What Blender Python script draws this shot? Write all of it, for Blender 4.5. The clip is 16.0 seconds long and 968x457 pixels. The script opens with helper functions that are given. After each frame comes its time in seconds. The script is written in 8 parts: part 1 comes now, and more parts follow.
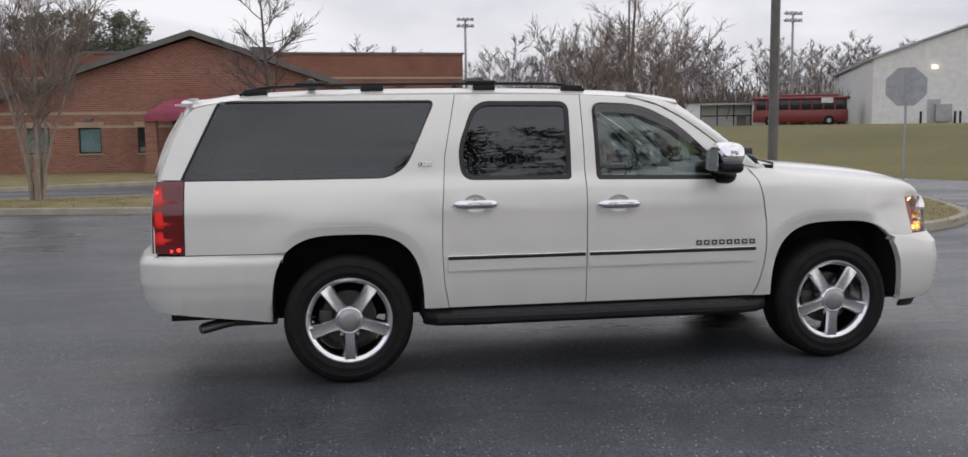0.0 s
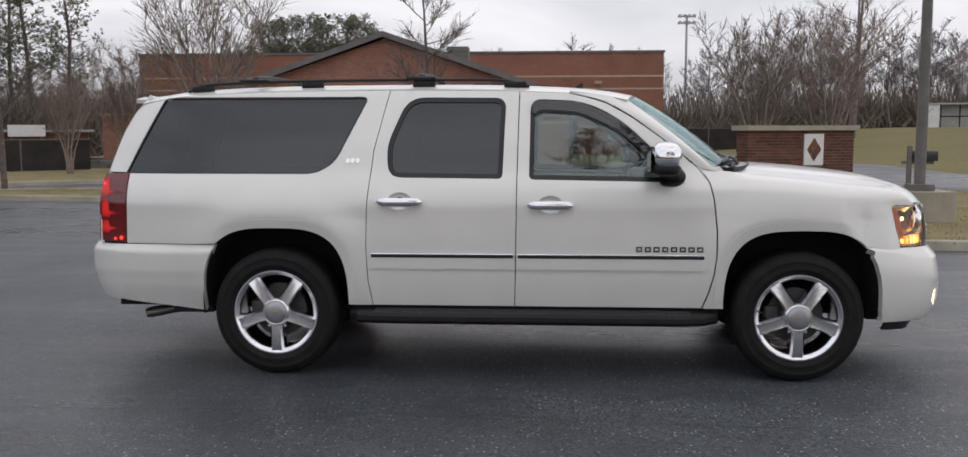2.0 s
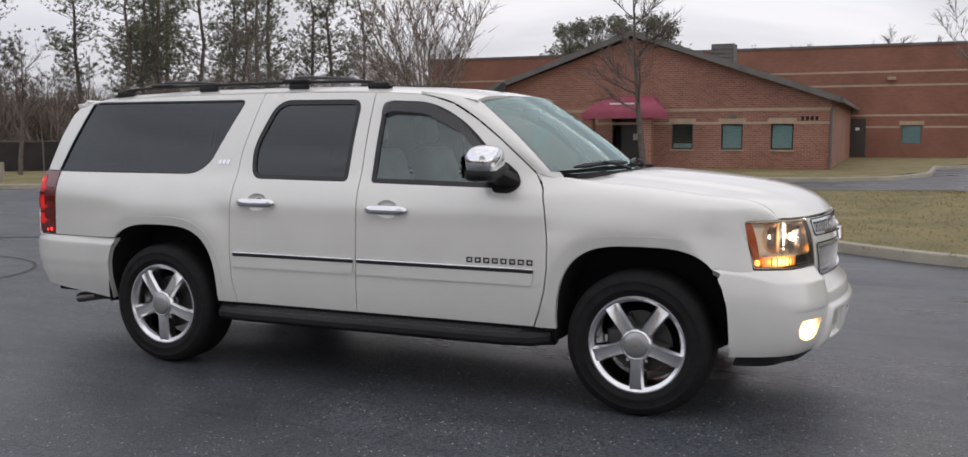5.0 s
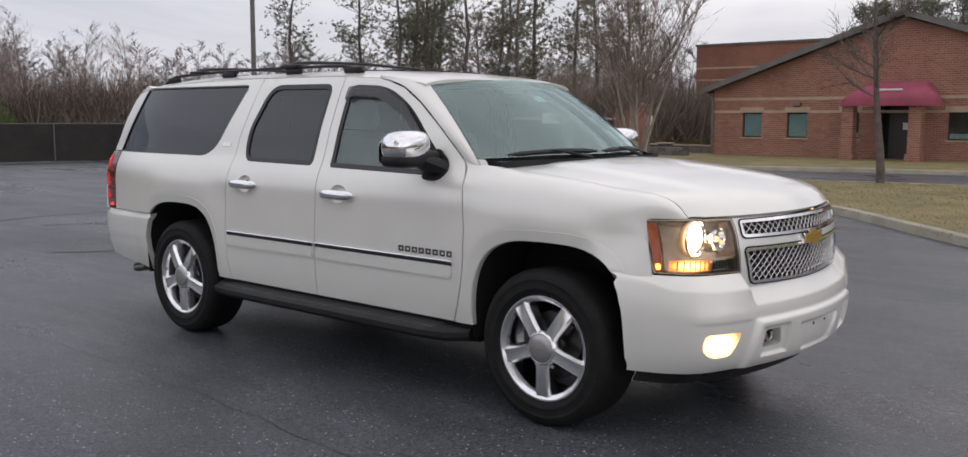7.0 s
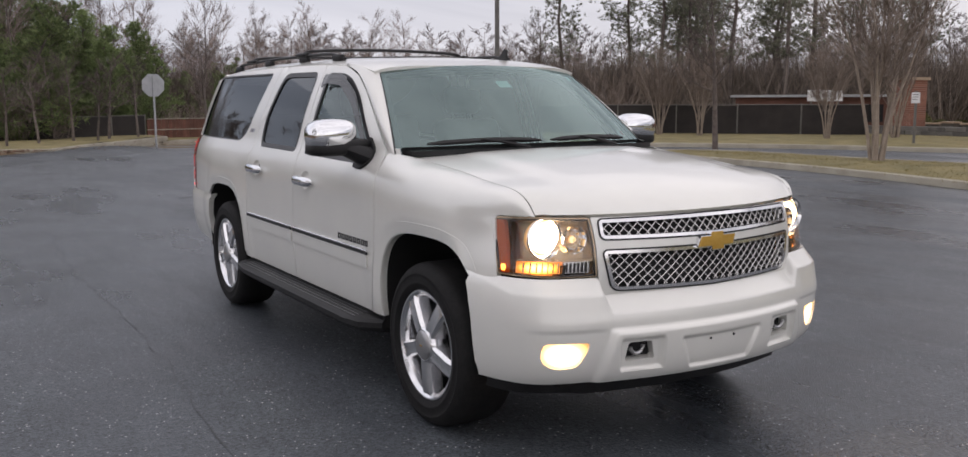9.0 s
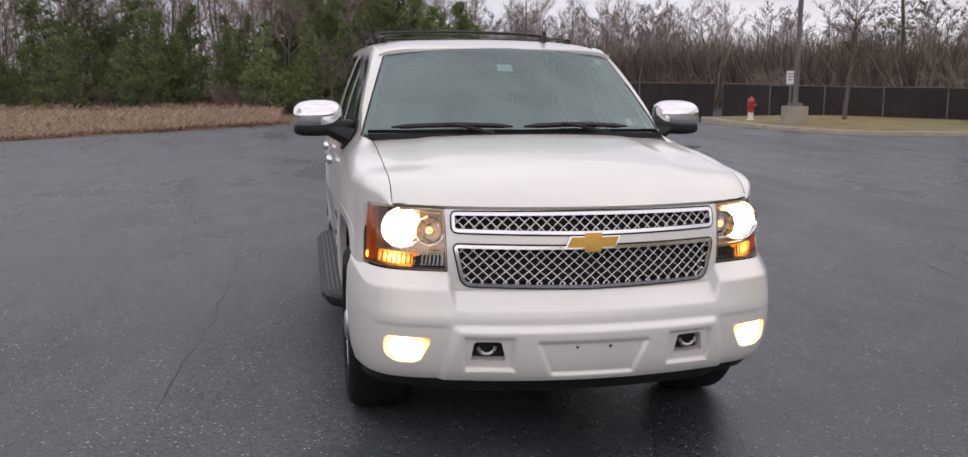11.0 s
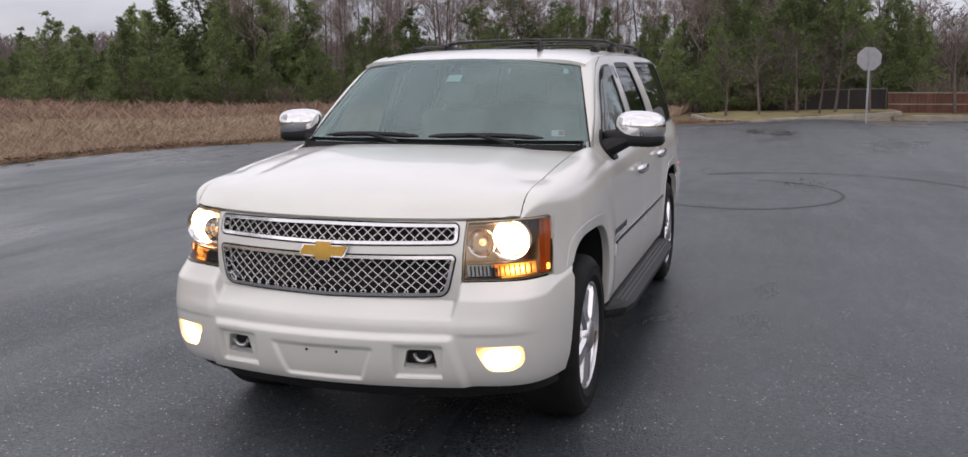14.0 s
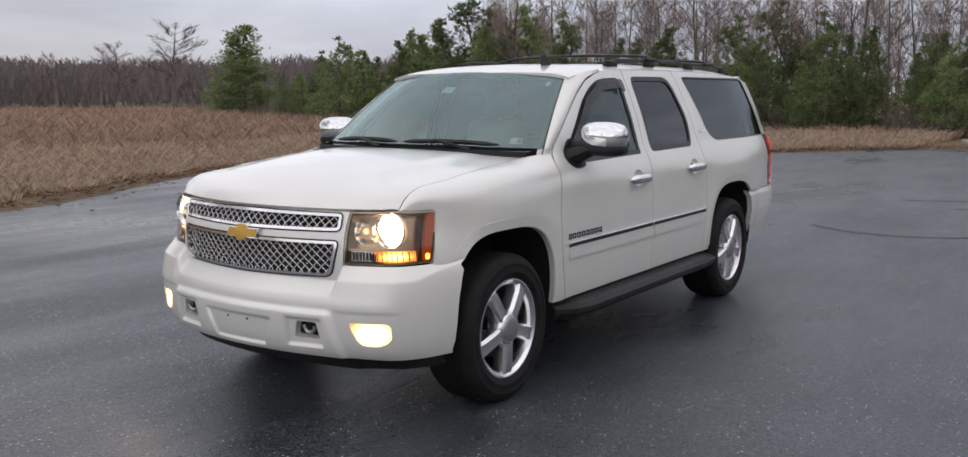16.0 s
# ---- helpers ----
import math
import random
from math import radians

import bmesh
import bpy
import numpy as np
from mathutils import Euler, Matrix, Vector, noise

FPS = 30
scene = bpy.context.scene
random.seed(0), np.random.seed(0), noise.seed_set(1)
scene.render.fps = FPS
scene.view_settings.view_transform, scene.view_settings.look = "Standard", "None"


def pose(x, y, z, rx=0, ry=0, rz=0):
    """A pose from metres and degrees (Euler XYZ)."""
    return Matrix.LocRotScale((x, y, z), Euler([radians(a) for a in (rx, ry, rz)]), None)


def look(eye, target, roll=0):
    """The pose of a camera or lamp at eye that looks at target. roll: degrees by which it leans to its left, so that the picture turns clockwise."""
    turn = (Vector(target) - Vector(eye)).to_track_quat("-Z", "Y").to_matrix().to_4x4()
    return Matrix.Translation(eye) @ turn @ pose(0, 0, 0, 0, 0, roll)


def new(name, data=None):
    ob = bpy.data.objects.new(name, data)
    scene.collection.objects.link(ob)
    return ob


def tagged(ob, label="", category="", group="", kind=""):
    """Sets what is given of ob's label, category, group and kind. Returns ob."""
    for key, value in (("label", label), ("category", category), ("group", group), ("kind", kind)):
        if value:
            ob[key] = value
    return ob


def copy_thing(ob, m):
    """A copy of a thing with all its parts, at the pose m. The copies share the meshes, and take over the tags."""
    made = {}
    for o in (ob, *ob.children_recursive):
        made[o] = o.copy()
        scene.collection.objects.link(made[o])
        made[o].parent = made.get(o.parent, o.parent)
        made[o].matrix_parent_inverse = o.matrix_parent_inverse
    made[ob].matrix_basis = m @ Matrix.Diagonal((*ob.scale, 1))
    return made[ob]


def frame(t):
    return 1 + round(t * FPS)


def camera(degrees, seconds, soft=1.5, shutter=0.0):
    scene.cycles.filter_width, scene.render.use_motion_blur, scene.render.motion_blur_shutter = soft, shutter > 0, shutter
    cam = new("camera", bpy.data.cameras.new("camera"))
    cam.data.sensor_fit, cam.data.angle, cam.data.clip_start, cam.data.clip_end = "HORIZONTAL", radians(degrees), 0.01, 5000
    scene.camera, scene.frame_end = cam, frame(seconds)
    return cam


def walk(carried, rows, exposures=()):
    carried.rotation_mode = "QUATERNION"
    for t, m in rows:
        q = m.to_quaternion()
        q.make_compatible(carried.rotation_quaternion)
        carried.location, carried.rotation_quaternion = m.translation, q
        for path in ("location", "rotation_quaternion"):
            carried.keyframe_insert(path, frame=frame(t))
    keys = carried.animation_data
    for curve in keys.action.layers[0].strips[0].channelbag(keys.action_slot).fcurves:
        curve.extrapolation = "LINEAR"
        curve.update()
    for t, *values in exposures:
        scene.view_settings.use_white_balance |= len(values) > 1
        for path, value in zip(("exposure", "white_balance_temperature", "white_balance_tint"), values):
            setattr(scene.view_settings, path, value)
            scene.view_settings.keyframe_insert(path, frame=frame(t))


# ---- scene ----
cam = camera(53.9, 16.0)
PATH = [
    (0, (-1.814, -6.927, 1.597), (-1.476, -4.967, 1.39), -0.6),
    (0.5, (-1.327, -6.971, 1.596), (-1.021, -5.004, 1.396), -0.2),
    (1, (-0.846, -6.978, 1.593), (-0.7, -4.994, 1.385), -0.2),
    (1.5, (-0.384, -6.949, 1.586), (-0.346, -4.96, 1.384), 0.2),
    (2, (0.104, -6.899, 1.577), (-0.033, -4.914, 1.37), -0.1),
    (2.5, (0.591, -6.793, 1.566), (0.339, -4.82, 1.357), -0.1),
    (3, (1.054, -6.682, 1.572), (0.681, -4.728, 1.359), -0.3),
    (3.5, (1.53, -6.569, 1.571), (1.039, -4.643, 1.353), -0.6),
    (4, (1.988, -6.416, 1.587), (1.431, -4.507, 1.372), -0.5),
    (6.5, (4.154, -5.112, 1.568), (2.959, -3.523, 1.35), 0.2),
    (7, (4.51, -4.732, 1.569), (3.214, -3.226, 1.338), 0.2),
    (7.5, (4.841, -4.341, 1.575), (3.446, -2.926, 1.345), 0.2),
    (8, (5.156, -3.944, 1.585), (3.659, -2.64, 1.342), 0.1),
    (8.5, (5.422, -3.506, 1.602), (3.838, -2.311, 1.355), -0.0),
    (9, (5.698, -3.078, 1.62), (4.006, -2.048, 1.344), -0.3),
    (11.5, (6.407, -0.643, 1.681), (4.445, -0.425, 1.355), 0.6),
    (12, (6.449, -0.139, 1.707), (4.478, -0.077, 1.376), 0.5),
    (12.5, (6.457, 0.371, 1.712), (4.49, 0.238, 1.376), 0.0),
    (13, (6.396, 0.894, 1.73), (4.444, 0.608, 1.4), -0.2),
    (13.5, (6.336, 1.389, 1.727), (4.421, 0.919, 1.395), -0.4),
    (14, (6.253, 1.867, 1.73), (4.372, 1.27, 1.403), -0.4),
    (14.5, (6.191, 2.382, 1.721), (4.363, 1.633, 1.414), -0.6),
    (15, (6.071, 2.828, 1.703), (4.289, 1.97, 1.401), 0.1),
    (15.5, (5.975, 3.28, 1.684), (4.26, 2.291, 1.397), -0.1),
    (16, (5.847, 3.723, 1.666), (4.223, 2.59, 1.385), -0.1),
]
walk(cam, [(t, look(eye, target, roll)) for t, eye, target, roll in PATH],
     exposures=[(0, 0.41, 6540, 15), (4, 0.42, 6560, 15), (9, 0.44, 6660, 18), (11.5, 0.54, 6760, 21), (13.5, 0.53, 6720, 20), (16, 0.44, 6540, 16)])

# ---- world and light ----
world = bpy.data.worlds.new("overcast_sky")
scene.world = world
world.use_nodes = True
wn, wl = world.node_tree.nodes, world.node_tree.links
sky = wn.new("ShaderNodeTexSky")
sky.sky_type, sky.sun_disc = "NISHITA", False
sky.sun_elevation, sky.sun_rotation = radians(32), radians(200)
bg = wn["Background"]
tc = wn.new("ShaderNodeTexCoord")
squash = wn.new("ShaderNodeMapping")
squash.inputs["Scale"].default_value = (1.6, 1.6, 5.5)
wl.new(tc.outputs["Generated"], squash.inputs["Vector"])
clouds = wn.new("ShaderNodeTexNoise")
clouds.inputs["Scale"].default_value, clouds.inputs["Detail"].default_value = 1.2, 5
clouds.inputs["Roughness"].default_value, clouds.inputs["Distortion"].default_value = 0.55, 0.5
wl.new(squash.outputs["Vector"], clouds.inputs["Vector"])
cramp = wn.new("ShaderNodeValToRGB")
cramp.color_ramp.elements[0].position, cramp.color_ramp.elements[0].color = 0.36, (4.15, 4.30, 4.62, 1)
cramp.color_ramp.elements[1].position, cramp.color_ramp.elements[1].color = 0.64, (7.0, 7.05, 7.2, 1)
wl.new(clouds.outputs["Fac"], cramp.inputs["Fac"])
cover = wn.new("ShaderNodeMix")
cover.data_type = "RGBA"
cover.inputs["Factor"].default_value = 0.93
wl.new(sky.outputs["Color"], cover.inputs["A"])
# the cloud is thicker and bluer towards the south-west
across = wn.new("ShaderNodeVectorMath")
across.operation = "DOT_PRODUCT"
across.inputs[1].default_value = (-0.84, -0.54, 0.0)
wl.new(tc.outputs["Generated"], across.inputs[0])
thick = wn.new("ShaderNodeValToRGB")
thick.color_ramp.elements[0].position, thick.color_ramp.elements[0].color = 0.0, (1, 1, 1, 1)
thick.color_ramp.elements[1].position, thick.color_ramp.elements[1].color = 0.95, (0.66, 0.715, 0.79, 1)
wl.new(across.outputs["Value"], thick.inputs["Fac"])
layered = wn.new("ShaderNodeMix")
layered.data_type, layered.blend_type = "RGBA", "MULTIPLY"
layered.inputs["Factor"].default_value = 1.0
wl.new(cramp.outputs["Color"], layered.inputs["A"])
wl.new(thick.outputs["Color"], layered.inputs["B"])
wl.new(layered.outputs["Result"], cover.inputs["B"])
wl.new(cover.outputs["Result"], bg.inputs["Color"])
bg.inputs["Strength"].default_value = 0.100

sun_data = bpy.data.lights.new("sun", "SUN")
sun_data.energy, sun_data.angle, sun_data.color = 0.8, radians(165), (1.0, 0.985, 0.96)
sun = new("sun", sun_data)
sun.matrix_world = look((6, -9, 30), (0, 0, 0))

# ---- materials ----
def shader(name):
    m = bpy.data.materials.new(name)
    m.use_nodes = True
    return m, m.node_tree.nodes, m.node_tree.links, m.node_tree.nodes["Principled BSDF"]


def noise_node(n, l, scale, detail=4, rough=0.55, coord="Object", stretch=None):
    tex = n.new("ShaderNodeTexNoise")
    tex.inputs["Scale"].default_value, tex.inputs["Detail"].default_value = scale, detail
    tex.inputs["Roughness"].default_value = rough
    co = n.new("ShaderNodeTexCoord")
    if stretch:
        mp = n.new("ShaderNodeMapping")
        mp.inputs["Scale"].default_value = stretch
        l.new(co.outputs[coord], mp.inputs["Vector"])
        l.new(mp.outputs["Vector"], tex.inputs["Vector"])
    else:
        l.new(co.outputs[coord], tex.inputs["Vector"])
    return tex


def ramp_node(n, l, source, a, b, lo=0.35, hi=0.65):
    r = n.new("ShaderNodeValToRGB")
    r.color_ramp.elements[0].position, r.color_ramp.elements[1].position = lo, hi
    r.color_ramp.elements[0].color, r.color_ramp.elements[1].color = (*a, 1), (*b, 1)
    l.new(source, r.inputs["Fac"])
    return r


def mixed(n, l, a, b, fac, mode="MIX"):
    m = n.new("ShaderNodeMix")
    m.data_type, m.blend_type = "RGBA", mode
    for key, v in (("A", a), ("B", b)):
        if isinstance(v, tuple):
            m.inputs[key].default_value = (*v, 1)
        else:
            l.new(v, m.inputs[key])
    if isinstance(fac, (int, float)):
        m.inputs["Factor"].default_value = fac
    else:
        l.new(fac, m.inputs["Factor"])
    return m.outputs["Result"]


def bumped(n, l, b, height, strength, distance):
    bump = n.new("ShaderNodeBump")
    bump.inputs["Strength"].default_value, bump.inputs["Distance"].default_value = strength, distance
    l.new(height, bump.inputs["Height"])
    l.new(bump.outputs["Normal"], b.inputs["Normal"])


def surface(name, a, b, scale=8.0, rough=0.6, metal=0.0, bump=0.0, fine=60.0, lo=0.35, hi=0.65, coat=0.0, spec=0.5, per_object=0.0, stretch=None):
    """Two tones mixed by a coarse and a fine noise, with a fine relief."""
    m, n, l, p = shader(name)
    big = noise_node(n, l, scale, stretch=stretch)
    small = noise_node(n, l, fine, 3)
    add = n.new("ShaderNodeMath")
    add.operation = "MULTIPLY_ADD"
    add.inputs[1].default_value = 0.4
    l.new(small.outputs["Fac"], add.inputs[0])
    sub = n.new("ShaderNodeMath")
    sub.operation = "MULTIPLY"
    sub.inputs[1].default_value = 0.6
    l.new(big.outputs["Fac"], sub.inputs[0])
    l.new(sub.outputs[0], add.inputs[2])
    col = ramp_node(n, l, add.outputs[0], a, b, lo, hi).outputs["Color"]
    if per_object:
        info = n.new("ShaderNodeObjectInfo")
        hsv = n.new("ShaderNodeHueSaturation")
        mr = n.new("ShaderNodeMapRange")
        mr.inputs["To Min"].default_value, mr.inputs["To Max"].default_value = 1 - per_object, 1 + per_object
        l.new(info.outputs["Random"], mr.inputs["Value"])
        l.new(mr.outputs["Result"], hsv.inputs["Value"])
        l.new(col, hsv.inputs["Color"])
        col = hsv.outputs["Color"]
    l.new(col, p.inputs["Base Color"])
    p.inputs["Roughness"].default_value, p.inputs["Metallic"].default_value = rough, metal
    p.inputs["Coat Weight"].default_value, p.inputs["Coat Roughness"].default_value = coat, 0.04
    p.inputs["Specular IOR Level"].default_value = spec
    if bump:
        bumped(n, l, p, small.outputs["Fac"], 0.6, bump)
    return m


def leafy(name, a, b, vary=0.35, through_part=0.0):
    """Foliage and twigs: tone by island, with some light through."""
    m, n, l, p = shader(name)
    geo = n.new("ShaderNodeNewGeometry")
    col = ramp_node(n, l, geo.outputs["Random Per Island"], a, b, 0.0, 1.0).outputs["Color"]
    info = n.new("ShaderNodeObjectInfo")
    mr = n.new("ShaderNodeMapRange")
    mr.inputs["To Min"].default_value, mr.inputs["To Max"].default_value = 1 - vary, 1 + vary
    l.new(info.outputs["Random"], mr.inputs["Value"])
    hsv = n.new("ShaderNodeHueSaturation")
    l.new(mr.outputs["Result"], hsv.inputs["Value"])
    l.new(col, hsv.inputs["Color"])
    l.new(hsv.outputs["Color"], p.inputs["Base Color"])
    p.inputs["Roughness"].default_value, p.inputs["Specular IOR Level"].default_value = 0.75, 0.2
    if through_part:
        thin = n.new("ShaderNodeBsdfTranslucent")
        l.new(hsv.outputs["Color"], thin.inputs["Color"])
        mx = n.new("ShaderNodeMixShader")
        mx.inputs["Fac"].default_value = through_part
        l.new(p.outputs["BSDF"], mx.inputs[1])
        l.new(thin.outputs["BSDF"], mx.inputs[2])
        l.new(mx.outputs["Shader"], n["Material Output"].inputs["Surface"])
    return m


def plain(name, color, rough=0.5, metal=0.0, coat=0.0, spec=0.5):
    m, n, l, p = shader(name)
    p.inputs["Base Color"].default_value = (*color, 1)
    p.inputs["Roughness"].default_value, p.inputs["Metallic"].default_value = rough, metal
    p.inputs["Coat Weight"].default_value, p.inputs["Coat Roughness"].default_value = coat, 0.05
    p.inputs["Specular IOR Level"].default_value = spec
    return m


def glow(name, color, strength):
    m, n, l, p = shader(name)
    p.inputs["Base Color"].default_value = (*color, 1)
    p.inputs["Emission Color"].default_value = (*color, 1)
    p.inputs["Emission Strength"].default_value = strength
    return m


def lit_lens(name, core, rim, edge, reach=0.5, off=(0.5, 0.5, 0.5), base=(0.3, 0.2, 0.1)):
    """A lit lamp face: hottest at its filament, warmer and dimmer towards the rim."""
    m, n, l, p = shader(name)
    co = n.new("ShaderNodeTexCoord")
    dist = n.new("ShaderNodeVectorMath")
    dist.operation = "DISTANCE"
    dist.inputs[1].default_value = off
    l.new(co.outputs["Generated"], dist.inputs[0])
    r = n.new("ShaderNodeValToRGB")
    r.color_ramp.elements[0].position, r.color_ramp.elements[0].color = reach * 0.45, (*core, 1)
    r.color_ramp.elements[1].position, r.color_ramp.elements[1].color = reach * 1.15, (*edge, 1)
    mid = r.color_ramp.elements.new(reach * 0.85)
    mid.color = (*rim, 1)
    l.new(dist.outputs["Value"], r.inputs["Fac"])
    l.new(r.outputs["Color"], p.inputs["Emission Color"])
    p.inputs["Emission Strength"].default_value = 1.0
    p.inputs["Base Color"].default_value = (*base, 1)
    p.inputs["Roughness"].default_value = 0.2
    return m


def pane_glass(name, tint, through_part, gloss=(1, 1, 1), rough=0.01, base=0.075):
    """Thin glass: a tinted see-through layer under a reflection that grows towards the edge."""
    m, n, l, p = shader(name)
    out = n["Material Output"]
    clear = n.new("ShaderNodeBsdfTransparent")
    clear.inputs["Color"].default_value = (*[c * through_part for c in tint], 1)
    mirror = n.new("ShaderNodeBsdfGlossy")
    mirror.inputs["Roughness"].default_value = rough
    mirror.inputs["Color"].default_value = (*gloss, 1)
    edge = n.new("ShaderNodeLayerWeight")
    edge.inputs["Blend"].default_value = 0.5
    power = n.new("ShaderNodeMath")
    power.operation = "POWER"
    power.inputs[1].default_value = 5.0
    l.new(edge.outputs["Facing"], power.inputs[0])
    fres = n.new("ShaderNodeMath")
    fres.operation = "MULTIPLY_ADD"
    fres.inputs[1].default_value, fres.inputs[2].default_value = 0.9 - base, base
    l.new(power.outputs[0], fres.inputs[0])
    mx = n.new("ShaderNodeMixShader")
    l.new(fres.outputs[0], mx.inputs["Fac"])
    l.new(clear.outputs["BSDF"], mx.inputs[1])
    l.new(mirror.outputs["BSDF"], mx.inputs[2])
    l.new(mx.outputs["Shader"], out.inputs["Surface"])
    return m


def asphalt_material():
    """Worn damp asphalt: fine dark stone, a scatter of pale chips, broad dull and shining patches."""
    m, n, l, p = shader("asphalt")
    wide = noise_node(n, l, 0.16, 5, 0.6)
    mid = noise_node(n, l, 1.3, 5, 0.6)
    streak = noise_node(n, l, 0.42, 5, 0.62, stretch=(0.30, 1.5, 1))
    co = n.new("ShaderNodeTexCoord")
    grain = n.new("ShaderNodeTexVoronoi")
    grain.inputs["Scale"].default_value = 95
    l.new(co.outputs["Object"], grain.inputs["Vector"])
    stones = ramp_node(n, l, grain.outputs["Color"], (0.0148, 0.0184, 0.0228), (0.101, 0.1145, 0.1275), 0.1, 0.95)
    chip = n.new("ShaderNodeTexVoronoi")
    chip.inputs["Scale"].default_value = 34
    l.new(co.outputs["Object"], chip.inputs["Vector"])
    few = n.new("ShaderNodeSeparateColor")
    l.new(chip.outputs["Color"], few.inputs["Color"])
    pick = ramp_node(n, l, few.outputs["Red"], (0, 0, 0), (1, 1, 1), 0.66, 0.74)
    spot = ramp_node(n, l, chip.outputs["Distance"], (0.62, 0.61, 0.58), (0, 0, 0), 0.10, 0.22)
    spark = mixed(n, l, spot.outputs["Color"], pick.outputs["Color"], 1.0, "MULTIPLY")
    base = mixed(n, l, stones.outputs["Color"], spark, 0.8, "ADD")
    for tex, a, b, lo, hi in ((wide, (0.88, 0.885, 0.90), (1.09, 1.085, 1.08), 0.40, 0.62), (mid, (0.80, 0.80, 0.81), (1.18, 1.18, 1.17), 0.36, 0.64),
                              (streak, (0.80, 0.81, 0.84), (1.12, 1.12, 1.11), 0.36, 0.64)):
        base = mixed(n, l, base, ramp_node(n, l, tex.outputs["Fac"], a, b, lo, hi).outputs["Color"], 1.0, "MULTIPLY")
    l.new(base, p.inputs["Base Color"])
    both = n.new("ShaderNodeMath")
    both.operation = "ADD"
    l.new(wide.outputs["Fac"], both.inputs[0])
    l.new(streak.outputs["Fac"], both.inputs[1])
    damp = n.new("ShaderNodeMapRange")
    damp.inputs["From Min"].default_value, damp.inputs["From Max"].default_value = 0.82, 1.18
    damp.inputs["To Min"].default_value, damp.inputs["To Max"].default_value = 0.22, 0.58
    l.new(both.outputs[0], damp.inputs["Value"])
    l.new(damp.outputs["Result"], p.inputs["Roughness"])
    p.inputs["Specular IOR Level"].default_value = 0.5
    bumped(n, l, p, grain.outputs["Distance"], 0.35, 0.007)
    return m


def brick_material(name, c1, c2, mortar, axis="x", width=0.21, height=0.075):
    m, n, l, p = shader(name)
    co = n.new("ShaderNodeTexCoord")
    sep = n.new("ShaderNodeSeparateXYZ")
    l.new(co.outputs["Object"], sep.inputs["Vector"])
    comb = n.new("ShaderNodeCombineXYZ")
    l.new(sep.outputs["X" if axis == "x" else "Y"], comb.inputs["X"])
    l.new(sep.outputs["Z"], comb.inputs["Y"])
    bt = n.new("ShaderNodeTexBrick")
    bt.inputs["Scale"].default_value = 1.0
    bt.inputs["Brick Width"].default_value, bt.inputs["Row Height"].default_value = width, height
    bt.inputs["Mortar Size"].default_value, bt.inputs["Mortar Smooth"].default_value = 0.007, 0.3
    bt.inputs["Color1"].default_value, bt.inputs["Color2"].default_value = (*c1, 1), (*c2, 1)
    bt.inputs["Mortar"].default_value = (*mortar, 1)
    bt.inputs["Bias"].default_value = 0.0
    l.new(comb.outputs["Vector"], bt.inputs["Vector"])
    dirt = noise_node(n, l, 0.5, 5)
    tone = ramp_node(n, l, dirt.outputs["Fac"], (0.80, 0.79, 0.78), (1.12, 1.1, 1.08), 0.3, 0.7)
    l.new(mixed(n, l, bt.outputs["Color"], tone.outputs["Color"], 1.0, "MULTIPLY"), p.inputs["Base Color"])
    p.inputs["Roughness"].default_value = 0.85
    inv = n.new("ShaderNodeMath")
    inv.operation = "SUBTRACT"
    inv.inputs[0].default_value = 1.0
    l.new(bt.outputs["Fac"], inv.inputs[1])
    bumped(n, l, p, inv.outputs[0], 0.7, 0.012)
    return m


def pearl_material():
    m, n, l, p = shader("pearl_white_paint")
    flake = noise_node(n, l, 900, 2)
    haze = noise_node(n, l, 3.0, 3)
    col = ramp_node(n, l, flake.outputs["Fac"], (0.732, 0.729, 0.689), (0.800, 0.797, 0.757), 0.3, 0.7).outputs["Color"]
    tone = ramp_node(n, l, haze.outputs["Fac"], (0.97, 0.97, 0.97), (1.02, 1.02, 1.01), 0.3, 0.7).outputs["Color"]
    l.new(mixed(n, l, col, tone, 1.0, "MULTIPLY"), p.inputs["Base Color"])
    p.inputs["Metallic"].default_value, p.inputs["Roughness"].default_value = 0.22, 0.33
    p.inputs["Coat Weight"].default_value, p.inputs["Coat Roughness"].default_value = 0.8, 0.05
    return m


ASPHALT = asphalt_material()
LAWN = surface("winter_lawn", (0.145, 0.125, 0.052), (0.25, 0.205, 0.092), 1.2, 0.9, bump=0.02, fine=45, lo=0.38, hi=0.62)
FIELD = surface("field_earth", (0.09, 0.06, 0.035), (0.17, 0.12, 0.07), 0.6, 0.95, bump=0.03, fine=12)
CONCRETE = surface("kerb_concrete", (0.26, 0.235, 0.185), (0.40, 0.37, 0.30), 2.0, 0.85, bump=0.006, fine=70)
BRICK = brick_material("red_brick", (0.238, 0.100, 0.072), (0.335, 0.146, 0.104), (0.39, 0.30, 0.235))
BRICK_WING = brick_material("smooth_red_brick", (0.250, 0.107, 0.073), (0.290, 0.126, 0.086), (0.28, 0.155, 0.112))
BRICK_SIDE = brick_material("red_brick_return", (0.238, 0.100, 0.072), (0.335, 0.146, 0.104), (0.39, 0.30, 0.235), "y")
STONE = surface("buff_stone", (0.36, 0.27, 0.19), (0.47, 0.36, 0.26), 3, 0.85, bump=0.004)
